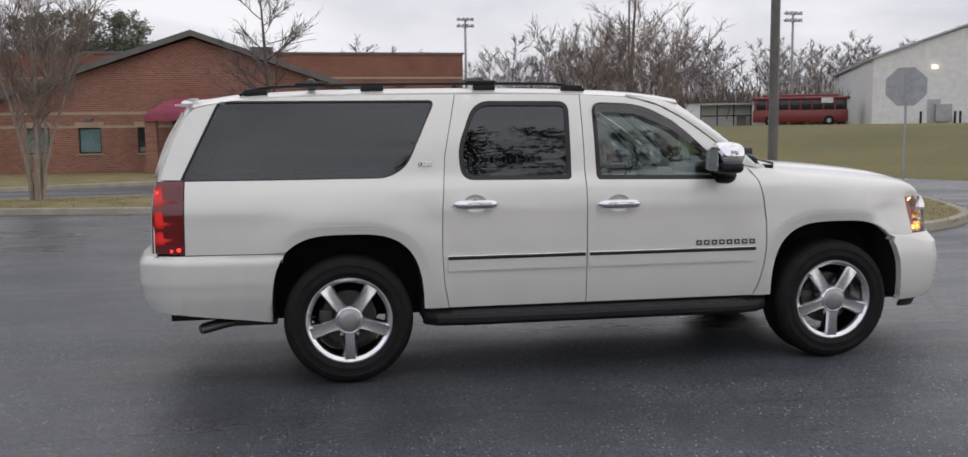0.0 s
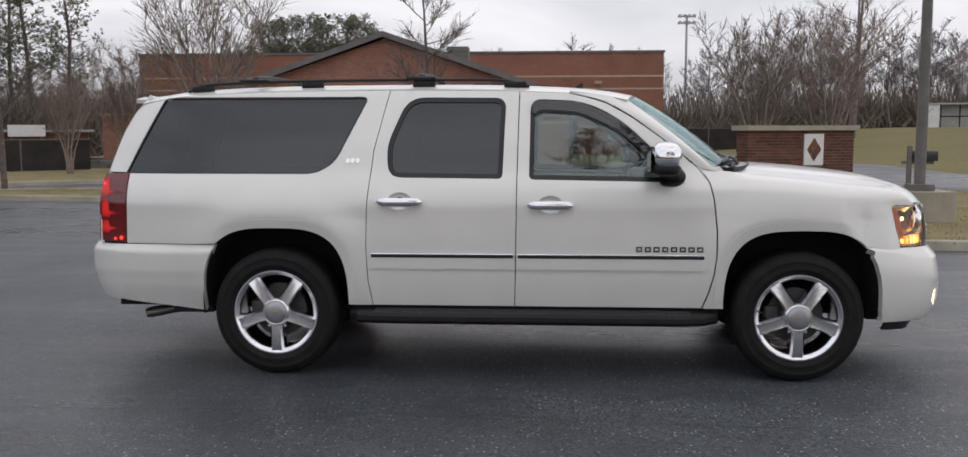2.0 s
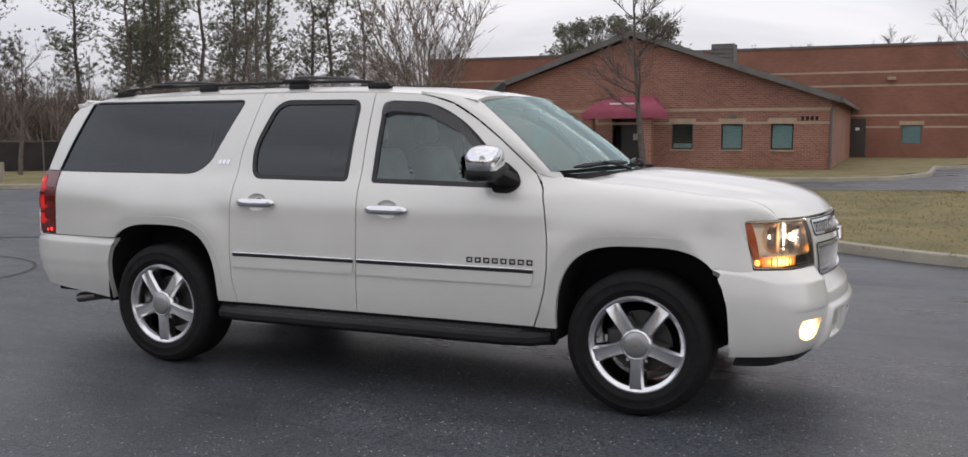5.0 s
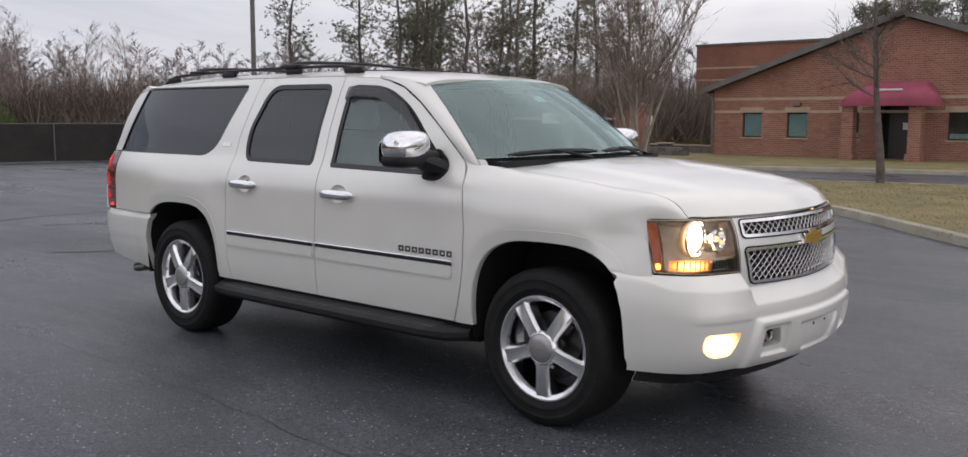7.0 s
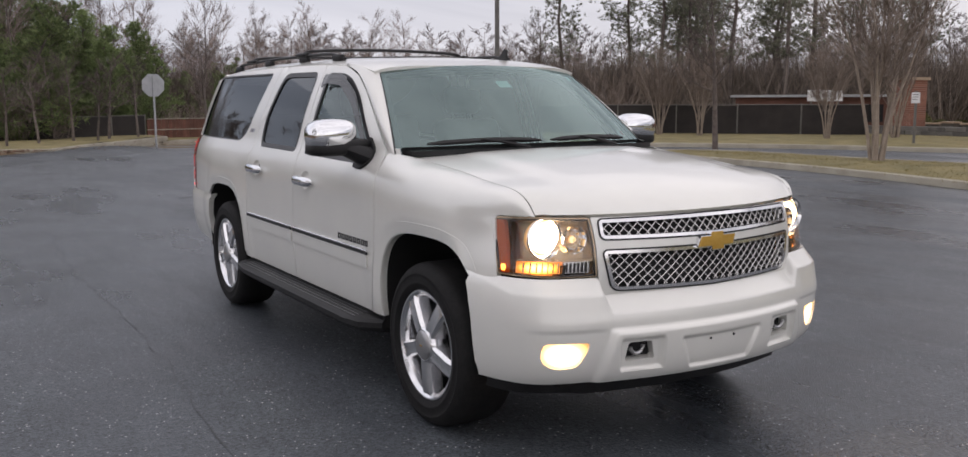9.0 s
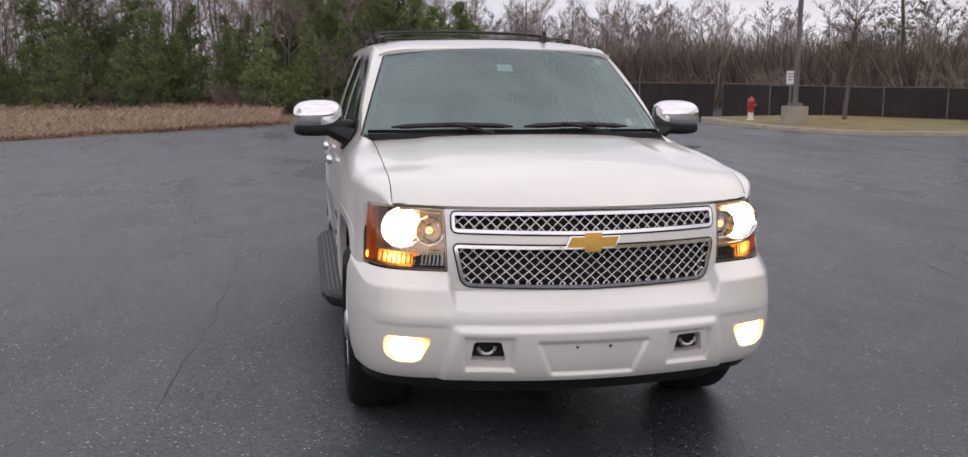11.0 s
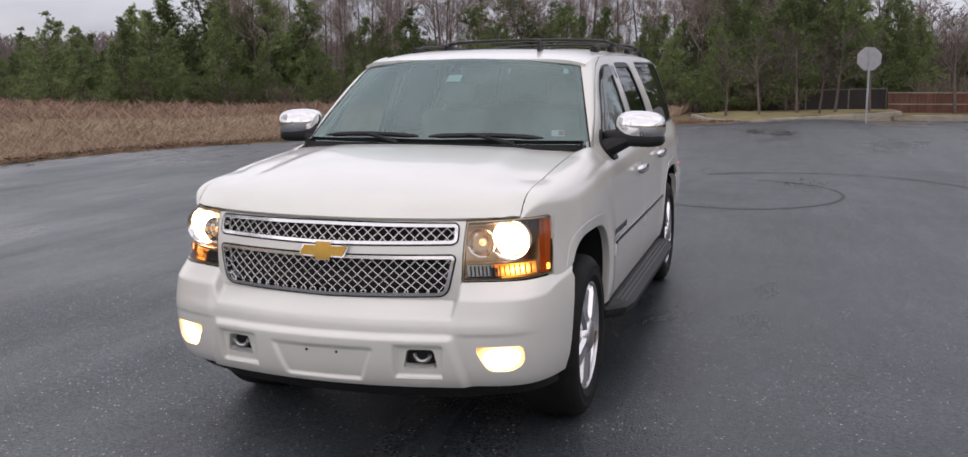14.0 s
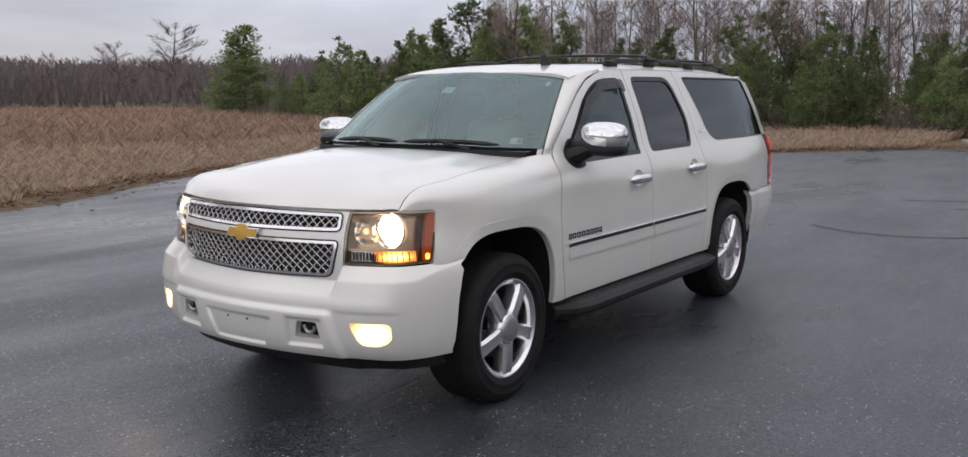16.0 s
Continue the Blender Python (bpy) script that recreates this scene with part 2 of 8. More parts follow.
TRIM = surface("grey_metal_trim", (0.105, 0.098, 0.092), (0.165, 0.152, 0.142), 2, 0.6)
ROOF = surface("dark_shingles", (0.045, 0.042, 0.042), (0.08, 0.075, 0.073), 3, 0.9, bump=0.01)
DARK = plain("dark_void", (0.012, 0.012, 0.013), 0.9)
BLIND = surface("pale_blind", (0.50, 0.545, 0.55), (0.62, 0.66, 0.66), 3, 0.7)
WINFRAME = plain("dark_bronze_frame", (0.022, 0.019, 0.017), 0.5)
AWNING = surface("faded_maroon_canvas", (0.235, 0.042, 0.075), (0.33, 0.070, 0.108), 2, 0.75)
WHITE = surface("white_paint", (0.62, 0.62, 0.61), (0.78, 0.78, 0.77), 2, 0.55)
GREYPOST = surface("grey_post", (0.10, 0.095, 0.088), (0.17, 0.16, 0.145), 4, 0.6)
GALV = surface("galvanised_metal", (0.33, 0.34, 0.35), (0.46, 0.47, 0.48), 5, 0.5, 0.5)
BUSRED = surface("maroon_bus_paint", (0.15, 0.016, 0.016), (0.22, 0.028, 0.026), 3, 0.4, coat=0.3)
RED = surface("red_enamel", (0.30, 0.02, 0.018), (0.42, 0.035, 0.03), 3, 0.4, coat=0.3)
BLACKMESH = surface("black_screen_fabric", (0.016, 0.014, 0.0135), (0.040, 0.034, 0.032), 1.5, 0.9, bump=0.01)
WOODFENCE = surface("reddish_fence_boards", (0.10, 0.042, 0.030), (0.17, 0.075, 0.052), 3, 0.8, bump=0.006, per_object=0.2)
BARK = surface("grey_bark", (0.085, 0.068, 0.06), (0.19, 0.157, 0.14), 6, 0.95, bump=0.02, fine=30, per_object=0.2)
PALEBARK = surface("smooth_tan_bark", (0.21, 0.165, 0.13), (0.36, 0.30, 0.245), 5, 0.8, bump=0.008)
TWIG = leafy("bare_twigs", (0.17, 0.132, 0.118), (0.34, 0.275, 0.245), 0.2)
TANTWIG = leafy("tan_twigs", (0.15, 0.118, 0.10), (0.28, 0.23, 0.195), 0.15)
GREYNEEDLE = leafy("tall_pine_needles", (0.105, 0.113, 0.082), (0.265, 0.27, 0.195), 0.2, 0.45)
NEEDLE = leafy("pine_needles", (0.115, 0.165, 0.070), (0.32, 0.38, 0.175), 0.36, 0.5)
DRYGRASS = leafy("dry_grass_blades", (0.27, 0.190, 0.130), (0.64, 0.51, 0.385), 0.1, 0.3)
RUSSET = leafy("russet_grass_blades", (0.215, 0.138, 0.098), (0.48, 0.35, 0.27), 0.1, 0.3)
LAWNBLADE = leafy("lawn_blades", (0.175, 0.155, 0.062), (0.31, 0.255, 0.12), 0.1, 0.5)
LEAFLITTER = leafy("fallen_leaves", (0.07, 0.035, 0.02), (0.20, 0.11, 0.06), 0.1)
EVERGREEN = leafy("clipped_evergreen_leaves", (0.06, 0.07, 0.028), (0.19, 0.185, 0.08), 0.3, 0.3)
HEDGE = leafy("brown_undergrowth", (0.080, 0.065, 0.054), (0.205, 0.168, 0.138), 0.2)
DARKTWIG = leafy("dark_twigs", (0.085, 0.068, 0.060), (0.175, 0.145, 0.13), 0.15)
# far twigs: the grey-blue of distant haze is put into the colour
HAZE = leafy("haze_tinted_twigs", (0.13, 0.108, 0.106), (0.215, 0.185, 0.185), 0.1)

PAINT = pearl_material()
CHROME = plain("chrome", (0.80, 0.81, 0.83), 0.045, 1.0)
SATIN = surface("polished_aluminium", (0.76, 0.76, 0.77), (0.84, 0.84, 0.85), 4, 0.19, 1.0)
MESHMETAL = plain("dull_silver_mesh", (0.68, 0.67, 0.66), 0.25, 0.75)
SILVER = plain("satin_silver", (0.48, 0.48, 0.49), 0.28, 1.0)
BLACK = surface("black_plastic", (0.009, 0.009, 0.0095), (0.018, 0.018, 0.019), 8, 0.5, bump=0.001, spec=0.28)
FRAME = plain("polished_grille_frame", (0.78, 0.78, 0.79), 0.12, 1.0)
TRIMBLACK = plain("black_rubber_trim", (0.010, 0.010, 0.011), 0.4)
TYRE = surface("tyre_rubber", (0.007, 0.007, 0.0075), (0.016, 0.0155, 0.0155), 10, 0.7, bump=0.002, spec=0.22)
WELL = plain("well_and_gap_black", (0.006, 0.006, 0.006), 0.9)
IRON = plain("dull_iron", (0.075, 0.072, 0.070), 0.5, 0.8)
CAPGREY = plain("satin_grey_cap", (0.40, 0.40, 0.405), 0.34, 0.8)
# black tread rubber, lightened to put its grey sheen into the colour
SHEENRIB = plain("tread_rubber_sheen", (0.060, 0.060, 0.063), 0.35)
STEEL = plain("brake_steel", (0.20, 0.19, 0.18), 0.45, 1.0)
TINT = pane_glass("privacy_glass", (0.5, 0.53, 0.58), 0.10, (0.92, 0.97, 1.0))
CLEAR = pane_glass("clear_glass", (0.80, 0.92, 0.90), 0.75, (0.88, 1.0, 0.99), base=0.12)
SHIELD = pane_glass("windshield_glass", (0.70, 0.86, 0.85), 0.66, (0.78, 1.0, 0.99), 0.05, base=0.18)
LENS = pane_glass("lamp_lens", (0.98, 0.98, 0.98), 0.97, base=0.05)
AMBER = plain("amber_reflector", (0.40, 0.072, 0.004), 0.35, 0.0, 0.0, 0.2)
AMBERGLOW = glow("amber_lamp", (1.0, 0.36, 0.04), 4.5)
AMBERLIT = lit_lens("lit_amber_cell", (7.0, 3.4, 0.7), (2.2, 0.75, 0.07), (0.70, 0.17, 0.010), 0.55)
# the warm rim fades out as the glare round the bulb
LAMPGLOW = lit_lens("headlamp_bulb_glare", (16.0, 12.5, 7.5), (2.4, 1.5, 0.6), (0.30, 0.15, 0.05), 0.84, (1.0, 0.5, 0.5))
# glow added to the high beam, which is not switched on
LAMPDIM = lit_lens("unlit_bulb_glow", (2.4, 1.8, 1.0), (1.0, 0.66, 0.30), (0.30, 0.16, 0.05), 0.5)
# chrome-like housing, tinted with the warm light of the lit bulb
LAMPHOUSE = surface("warm_lit_lamp_housing", (0.38, 0.27, 0.165), (0.56, 0.43, 0.29), 9, 0.22, 0.9)
FOGGLOW = lit_lens("fog_lamp", (4.6, 3.3, 1.7), (2.3, 1.3, 0.46), (0.75, 0.38, 0.12), 0.64)
REDLENS = plain("red_lens", (0.13, 0.003, 0.006), 0.15, 0.0, 0.8)
REDGLOW = glow("tail_lamp_glow", (1.0, 0.03, 0.02), 2.2)
REDGLOWDIM = lit_lens("tail_lamp_soft_glow", (0.34, 0.012, 0.010), (0.15, 0.004, 0.005), (0.025, 0.001, 0.002), 0.62, (0.22, 0.5, 0.55), (0.12, 0.003, 0.005))
GOLD = surface("gold_emblem", (0.50, 0.29, 0.055), (0.58, 0.36, 0.085), 10, 0.3, 0.7)
LETTER = plain("dark_chrome_letters", (0.16, 0.16, 0.165), 0.25, 1.0)
CABIN = surface("grey_cabin_trim", (0.18, 0.18, 0.175), (0.27, 0.265, 0.255), 5, 0.8)
SEAT = surface("light_leather", (0.26, 0.25, 0.235), (0.36, 0.345, 0.32), 6, 0.55, bump=0.003)
HEADLINER = plain("headliner", (0.30, 0.30, 0.29), 0.9)
STICKER = plain("pale_sticker", (0.45, 0.68, 0.62), 0.5)
STICKERWHITE = plain("white_sticker", (0.7, 0.7, 0.7), 0.5)
STICKERRED = plain("red_sticker", (0.45, 0.10, 0.10), 0.5)

# ---- mesh helpers ----
def mesh_object(name, verts, faces, mat, smooth=False, angle=None):
    me = bpy.data.meshes.new(name)
    me.from_pydata([tuple(v) for v in verts], [], [tuple(f) for f in faces])
    me.materials.append(mat)
    if smooth:
        me.shade_smooth()
        if angle:
            me.set_sharp_from_angle(angle=radians(angle))
    me.update()
    return new(name, me)


def part(name, data, material, parent, label="", smooth=True, angle=35):
    """One mesh object under a thing or part; data is a bmesh or (verts, faces)."""
    if isinstance(data, bmesh.types.BMesh):
        me = bpy.data.meshes.new(name)
        data.normal_update()
        data.to_mesh(me)
        data.free()
        me.materials.append(material)
        if smooth:
            me.shade_smooth()
            me.set_sharp_from_angle(angle=radians(angle))
        ob = new(name, me)
    else:
        ob = mesh_object(name, data[0], data[1], material, smooth, angle)
    if parent is not None:
        ob.parent = parent
    if label:
        tagged(ob, label)
    return ob


def thing(name, at, label, category, group="", kind="", turn=0.0):
    ob = new(name)
    ob.matrix_basis = pose(*at, 0, 0, turn)
    return tagged(ob, label, category, group, kind)


def box_bm(x0, x1, y0, y1, z0, z1, bevel=0.0, segs=2, bm=None):
    own = bmesh.new()
    v = [own.verts.new((x, y, z)) for x in (x0, x1) for y in (y0, y1) for z in (z0, z1)]
    for f in ((0, 1, 3, 2), (4, 6, 7, 5), (0, 4, 5, 1), (2, 3, 7, 6), (0, 2, 6, 4), (1, 5, 7, 3)):
        own.faces.new([v[i] for i in f])
    bmesh.ops.recalc_face_normals(own, faces=own.faces)
    if bevel:
        bmesh.ops.bevel(own, geom=own.edges[:], offset=bevel, segments=segs, affect="EDGES", profile=0.5)
    if bm is None:
        return own
    merge(bm, own)
    return bm


def merge(bm, own, m=None):
    """Adds own to bm, moved by m."""
    if m is not None:
        bmesh.ops.transform(own, matrix=m, verts=own.verts)
    tmp = bpy.data.meshes.new("tmp")
    own.to_mesh(tmp)
    own.free()
    bm.from_mesh(tmp)
    bpy.data.meshes.remove(tmp)


def tube_data(points, radii, sides=8, caps=True, squash=1.0, up=None):
    """A tube along points; radii one number or one a point."""
    pts = [Vector(p) for p in points]
    if isinstance(radii, (int, float)):
        radii = [radii] * len(pts)
    verts, faces = [], []
    ref = Vector(up) if up else None
    for i, p in enumerate(pts):
        d = (pts[min(i + 1, len(pts) - 1)] - pts[max(i - 1, 0)]).normalized()
        a = ref if ref else (Vector((0, 0, 1)) if abs(d.z) < 0.9 else Vector((1, 0, 0)))
        e1 = d.cross(a).normalized()
        e2 = e1.cross(d).normalized()
        for k in range(sides):
            t = 2 * math.pi * k / sides
            verts.append(p + e1 * (radii[i] * math.cos(t)) + e2 * (radii[i] * squash * math.sin(t)))
    for i in range(len(pts) - 1):
        for k in range(sides):
            a, b = i * sides + k, i * sides + (k + 1) % sides
            faces.append((a, b, b + sides, a + sides))
    if caps:
        faces.append(tuple(range(sides))[::-1])
        faces.append(tuple(range((len(pts) - 1) * sides, len(pts) * sides)))
    return verts, faces


def lathe_data(profile, sides=48, axis="y", closed=False):
    """Turns (radius, along) round an axis."""
    verts, faces = [], []
    for k in range(sides):
        t = 2 * math.pi * k / sides
        for r, h in profile:
            verts.append((r * math.cos(t), h, r * math.sin(t)) if axis == "y" else (r * math.cos(t), r * math.sin(t), h))
    n = len(profile)
    for k in range(sides):
        for i in range(n if closed else n - 1):
            a, b = k * n + i, k * n + (i + 1) % n
            c, d = ((k + 1) % sides) * n + (i + 1) % n, ((k + 1) % sides) * n + i
            faces.append((a, b, c, d))
    return verts, faces


def joined(*pieces):
    verts, faces = [], []
    for v, f in pieces:
        o = len(verts)
        verts += list(v)
        faces += [tuple(i + o for i in q) for q in f]
    return verts, faces


def box_data(x0, x1, y0, y1, z0, z1):
    v = [(x, y, z) for x in (x0, x1) for y in (y0, y1) for z in (z0, z1)]
    return v, [(0, 1, 3, 2), (4, 6, 7, 5), (0, 4, 5, 1), (2, 3, 7, 6), (0, 2, 6, 4), (1, 5, 7, 3)]


def prism_data(outline, z0, z1):
    """An upright prism over a plan outline (counter-clockwise)."""
    n = len(outline)
    verts = [(x, y, z0) for x, y in outline] + [(x, y, z1) for x, y in outline]
    faces = [tuple(range(n))[::-1], tuple(range(n, 2 * n))]
    faces += [(i, (i + 1) % n, n + (i + 1) % n, n + i) for i in range(n)]
    return verts, faces


def rounded(points, radius, segs=5):
    """An outline with its corners rounded; radius one number or one a corner."""
    out, n = [], len(points)
    for i, p in enumerate(points):
        r = radius if isinstance(radius, (int, float)) else radius[i]
        p, a, b = Vector(p), Vector(points[i - 1]), Vector(points[(i + 1) % n])
        if r <= 1e-6:
            out.append((p.x, p.y))
            continue
        u, w = (a - p), (b - p)
        k = min(r, u.length * 0.49, w.length * 0.49)
        s, e = p + u.normalized() * k, p + w.normalized() * k
        for j in range(segs + 1):
            t = j / segs
            q = s * (1 - t) ** 2 + p * (2 * t * (1 - t)) + e * t**2
            out.append((q.x, q.y))
    return out


def smooth_line(points, per=6, closed=False):
    """A Catmull-Rom line through points."""
    pts = [Vector(p) for p in points]
    n, out = len(pts), []
    for i in range(n if closed else n - 1):
        p0, p1 = pts[i - 1] if (i or closed) else pts[0], pts[i]
        p2, p3 = pts[(i + 1) % n], pts[(i + 2) % n] if (closed or i + 2 < n) else pts[-1]
        for j in range(per):
            t = j / per
            out.append(0.5 * (2 * p1 + (p2 - p0) * t + (2 * p0 - 5 * p1 + 4 * p2 - p3) * t * t + (3 * p1 - p0 - 3 * p2 + p3) * t**3))
    if not closed:
        out.append(pts[-1])
    return [tuple(p) for p in out]


def inside(poly, pts):
    """Which of the points (n x 2) lie in the outline."""
    poly, pts = np.asarray(poly, float), np.asarray(pts, float)
    hit = np.zeros(len(pts), bool)
    x0, y0 = poly[-1]
    for x1, y1 in poly:
        if y0 != y1:
            cross = ((y1 > pts[:, 1]) != (y0 > pts[:, 1])) & (pts[:, 0] < (x0 - x1) * (pts[:, 1] - y1) / (y0 - y1) + x1)
            hit ^= cross
        x0, y0 = x1, y1
    return hit


def dense(poly, step, closed=True):
    out, n = [], len(poly)
    for i in range(n if closed else n - 1):
        a, b = poly[i], poly[(i + 1) % n]
        k = max(1, int(math.ceil(math.hypot(b[0] - a[0], b[1] - a[1]) / step)))
        out += [(a[0] + (b[0] - a[0]) * j / k, a[1] + (b[1] - a[1]) * j / k) for j in range(k)]
    return out if closed else out + [poly[-1]]


from mathutils.geometry import delaunay_2d_cdt


def filled(outline, holes=(), step=0.04):
    """A fine triangle net in an outline with holes: points and triangles, and the directed boundary edges."""
    loops = [dense(outline, step)] + [dense(h, step) for h in holes]
    pts, edges = [], []
    for lp in loops:
        o = len(pts)
        pts += lp
        edges += [(o + i, o + (i + 1) % len(lp)) for i in range(len(lp))]
    arr = np.array(loops[0])
    lo, hi = arr.min(0), arr.max(0)
    gx, gy = np.meshgrid(np.arange(lo[0] + step / 2, hi[0], step), np.arange(lo[1] + step / 2, hi[1], step))
    grid = np.stack([gx.ravel(), gy.ravel()], 1)
    ok = inside(loops[0], grid)
    for h in loops[1:]:
        ok &= ~inside(h, grid)
    grid = grid[ok]
    rim = np.array(pts)
    if len(grid):
        near = np.array([((rim - g) ** 2).sum(1).min() for g in grid]) > (0.45 * step) ** 2
        grid = grid[near]
    allp = [Vector(p) for p in pts] + [Vector(g) for g in grid]
    v, _, f, *_ = delaunay_2d_cdt(allp, edges, [], 0, 1e-7)
    v2 = np.array([tuple(p) for p in v])
    tri = np.array([q for q in f if len(q) == 3])
    mid = v2[tri].mean(1)
    ok = inside(loops[0], mid)
    for h in loops[1:]:
        ok &= ~inside(h, mid)
    tri = tri[ok]
    a, b, c = v2[tri[:, 0]], v2[tri[:, 1]], v2[tri[:, 2]]
    area = (b[:, 0] - a[:, 0]) * (c[:, 1] - a[:, 1]) - (b[:, 1] - a[:, 1]) * (c[:, 0] - a[:, 0])
    tri[area < 0] = tri[area < 0][:, ::-1]
    tri = tri[np.abs(area) > 1e-9]
    count = {}
    for t in tri.tolist():
        for i in range(3):
            count[(t[i], t[(i + 1) % 3])] = 1
    rim_edges = [e for e in count if (e[1], e[0]) not in count]
    return v2, tri.tolist(), rim_edges


def sheet_data(outline, fn, holes=(), step=0.04, depth=0.02, flip=False, lift=0.0):
    """A skin over an outline in (u, v), laid on fn(u, v), with its rim turned in by depth."""
    v2, tri, rim = filled(outline, holes, step)
    e = 1e-3
    pos, nor = [], []
    for u, v in v2:
        p = Vector(fn(u, v))
        nrm = (Vector(fn(u + e, v)) - Vector(fn(u - e, v))).cross(Vector(fn(u, v + e)) - Vector(fn(u, v - e)))
        nrm = nrm.normalized() if nrm.length > 1e-12 else Vector((0, 0, 1))
        if flip:
            nrm = -nrm
        pos.append(p + nrm * lift)
        nor.append(nrm)
    faces = [tuple(t[::-1]) if flip else tuple(t) for t in tri]
    verts = list(pos)
    if depth:
        back = {}
        for a, b in rim:
            for i in (a, b):
                if i not in back:
                    back[i] = len(verts)
                    verts.append(pos[i] - nor[i] * depth)
            q = (b, a, back[a], back[b])
            faces.append(q[::-1] if flip else q)
    return verts, faces


def ribbon_data(line, width, z):
    """A flat band along a plan line."""
    pts = [Vector(p) for p in line]
    verts, faces = [], []
    for i, p in enumerate(pts):
        d = (pts[min(i + 1, len(pts) - 1)] - pts[max(i - 1, 0)]).normalized()
        nrm = Vector((-d.y, d.x))
        w = width if isinstance(width, (int, float)) else width[i]
        for s in (1, -1):
            q = p + nrm * (w / 2 * s)
            verts.append((q.x, q.y, z))
    for i in range(len(pts) - 1):
        faces.append((2 * i, 2 * i + 1, 2 * i + 3, 2 * i + 2))
    return verts, faces

# ---- ground ----
ISLAND = smooth_line([(-14.2, 14.9), (-12.5, 13.7), (-8, 13.2), (-5, 12.6), (-3, 12), (-1.4, 11), (0.3, 9.2), (2, 7.4), (3.4, 6.3), (5, 5.75), (6.5, 5.8),
                      (7.6, 6.2), (8.8, 7.2), (9.6, 8.5), (10.6, 11), (10.9, 13.4), (9.8, 14.9), (8, 15.9), (5.3, 17.3), (2, 18), (-2, 18.1), (-5, 17.2), (-8.2, 16.4), (-12.4, 16.2)], 4, True)
NW_LAWN = smooth_line([(-26.6, 13.1), (-23.4, 12.8), (-20.5, 12.9), (-18.6, 13.6), (-17.5, 14.9), (-17, 17.2), (-13.5, 20), (-10.5, 21.3), (-7, 23.3), (-2.6, 24.4), (0.4, 24.5), (3, 26.2)], 4) + [
    (4.2, 30), (4.6, 36), (8.5, 41), (9.2, 48), (9, 60), (-60, 60), (-60, 22), (-27.4, 22)]
LOT = [(60, -14), (60, 14), (26, 14), (16.6, 16.4), (15.2, 20), (14.4, 27), (14.8, 40), (16, 52), (-60, 52), (-60, 15), (-35.6, 9.75)] + smooth_line(
    [(-35.0, 8.6), (-34.2, 6.2), (-31.0, 3.6), (-25.7, 0.2), (-23.9, -2.3), (-21.6, -4.2), (-18, -7.6), (-14, -10.9), (-10, -12.3), (-6.4, -12.1), (-1.2, -9.6), (6, -9.8), (20, -12)], 5)


def ease(x, a, b):
    t = max(0.0, min(1.0, (x - a) / (b - a)))
    return t * t * (3 - 2 * t)


def dip(x, y):
    """The lot falls away a little towards the fenced compound in the west."""
    return -0.33 * ease(-x, 20, 36) * ease(y, 2, 6) * (1 - ease(y, 15.5, 19))


def land(x, y):
    """Ground height: flat by the lot, a bank up to a plateau in the north-east."""
    d = (x - 15.4) * 0.9 + (y - 20) * 0.16
    up = max(0.0, min(1.0, d / 26.0)) if y > -6 else 0.0
    up = up * up * (3 - 2 * up) * (1.0 if y > 14 else max(0.0, (y + 6) / 20))
    return -0.05 + 1.75 * up + dip(x, y)


axis_x = sorted({round(-60 + i * 4.0, 2) for i in range(46)} | {-1500, -900, -500, -300, -200, -140, -100, -80, 160, 220, 320, 500, 900, 1500})
axis_y = sorted({round(-60 + i * 4.0, 2) for i in range(46)} | {-1500, -900, -500, -300, -200, -140, -100, -80, 160, 220, 320, 500, 900, 1500})
gv = [(x, y, land(x, y)) for y in axis_y for x in axis_x]
nx = len(axis_x)
gf = [(j * nx + i, j * nx + i + 1, (j + 1) * nx + i + 1, (j + 1) * nx + i) for j in range(len(axis_y) - 1) for i in range(nx - 1)]


def meadow_material():
    m, n, l, p = shader("meadow_ground")
    big, fine = noise_node(n, l, 0.09, 4), noise_node(n, l, 9, 5)
    co = n.new("ShaderNodeTexCoord")
    sep = n.new("ShaderNodeSeparateXYZ")
    l.new(co.outputs["Object"], sep.inputs["Vector"])
    mr = n.new("ShaderNodeMapRange")
    mr.inputs["From Min"].default_value, mr.inputs["From Max"].default_value = -2, 10
    add = n.new("ShaderNodeMath")
    add.operation = "ADD"
    l.new(sep.outputs["X"], add.inputs[0])
    l.new(sep.outputs["Y"], add.inputs[1])
    l.new(add.outputs[0], mr.inputs["Value"])
    dry = ramp_node(n, l, fine.outputs["Fac"], (0.10, 0.07, 0.04), (0.22, 0.155, 0.09))
    green = ramp_node(n, l, fine.outputs["Fac"], (0.098, 0.092, 0.030), (0.175, 0.152, 0.056))
    patch = ramp_node(n, l, big.outputs["Fac"], (0.82, 0.86, 0.8), (1.15, 1.1, 1.0))
    base = mixed(n, l, dry.outputs["Color"], green.outputs["Color"], mr.outputs["Result"])
    l.new(mixed(n, l, base, patch.outputs["Color"], 1.0, "MULTIPLY"), p.inputs["Base Color"])
    p.inputs["Roughness"].default_value = 0.95
    bumped(n, l, p, fine.outputs["Fac"], 0.8, 0.03)
    return m


tagged(mesh_object("ground", gv, gf, meadow_material(), True), "winter grass and dry field ground", "ground", kind="structure")
lot_v, lot_f, lot_rim = filled(LOT, (), 2.0)
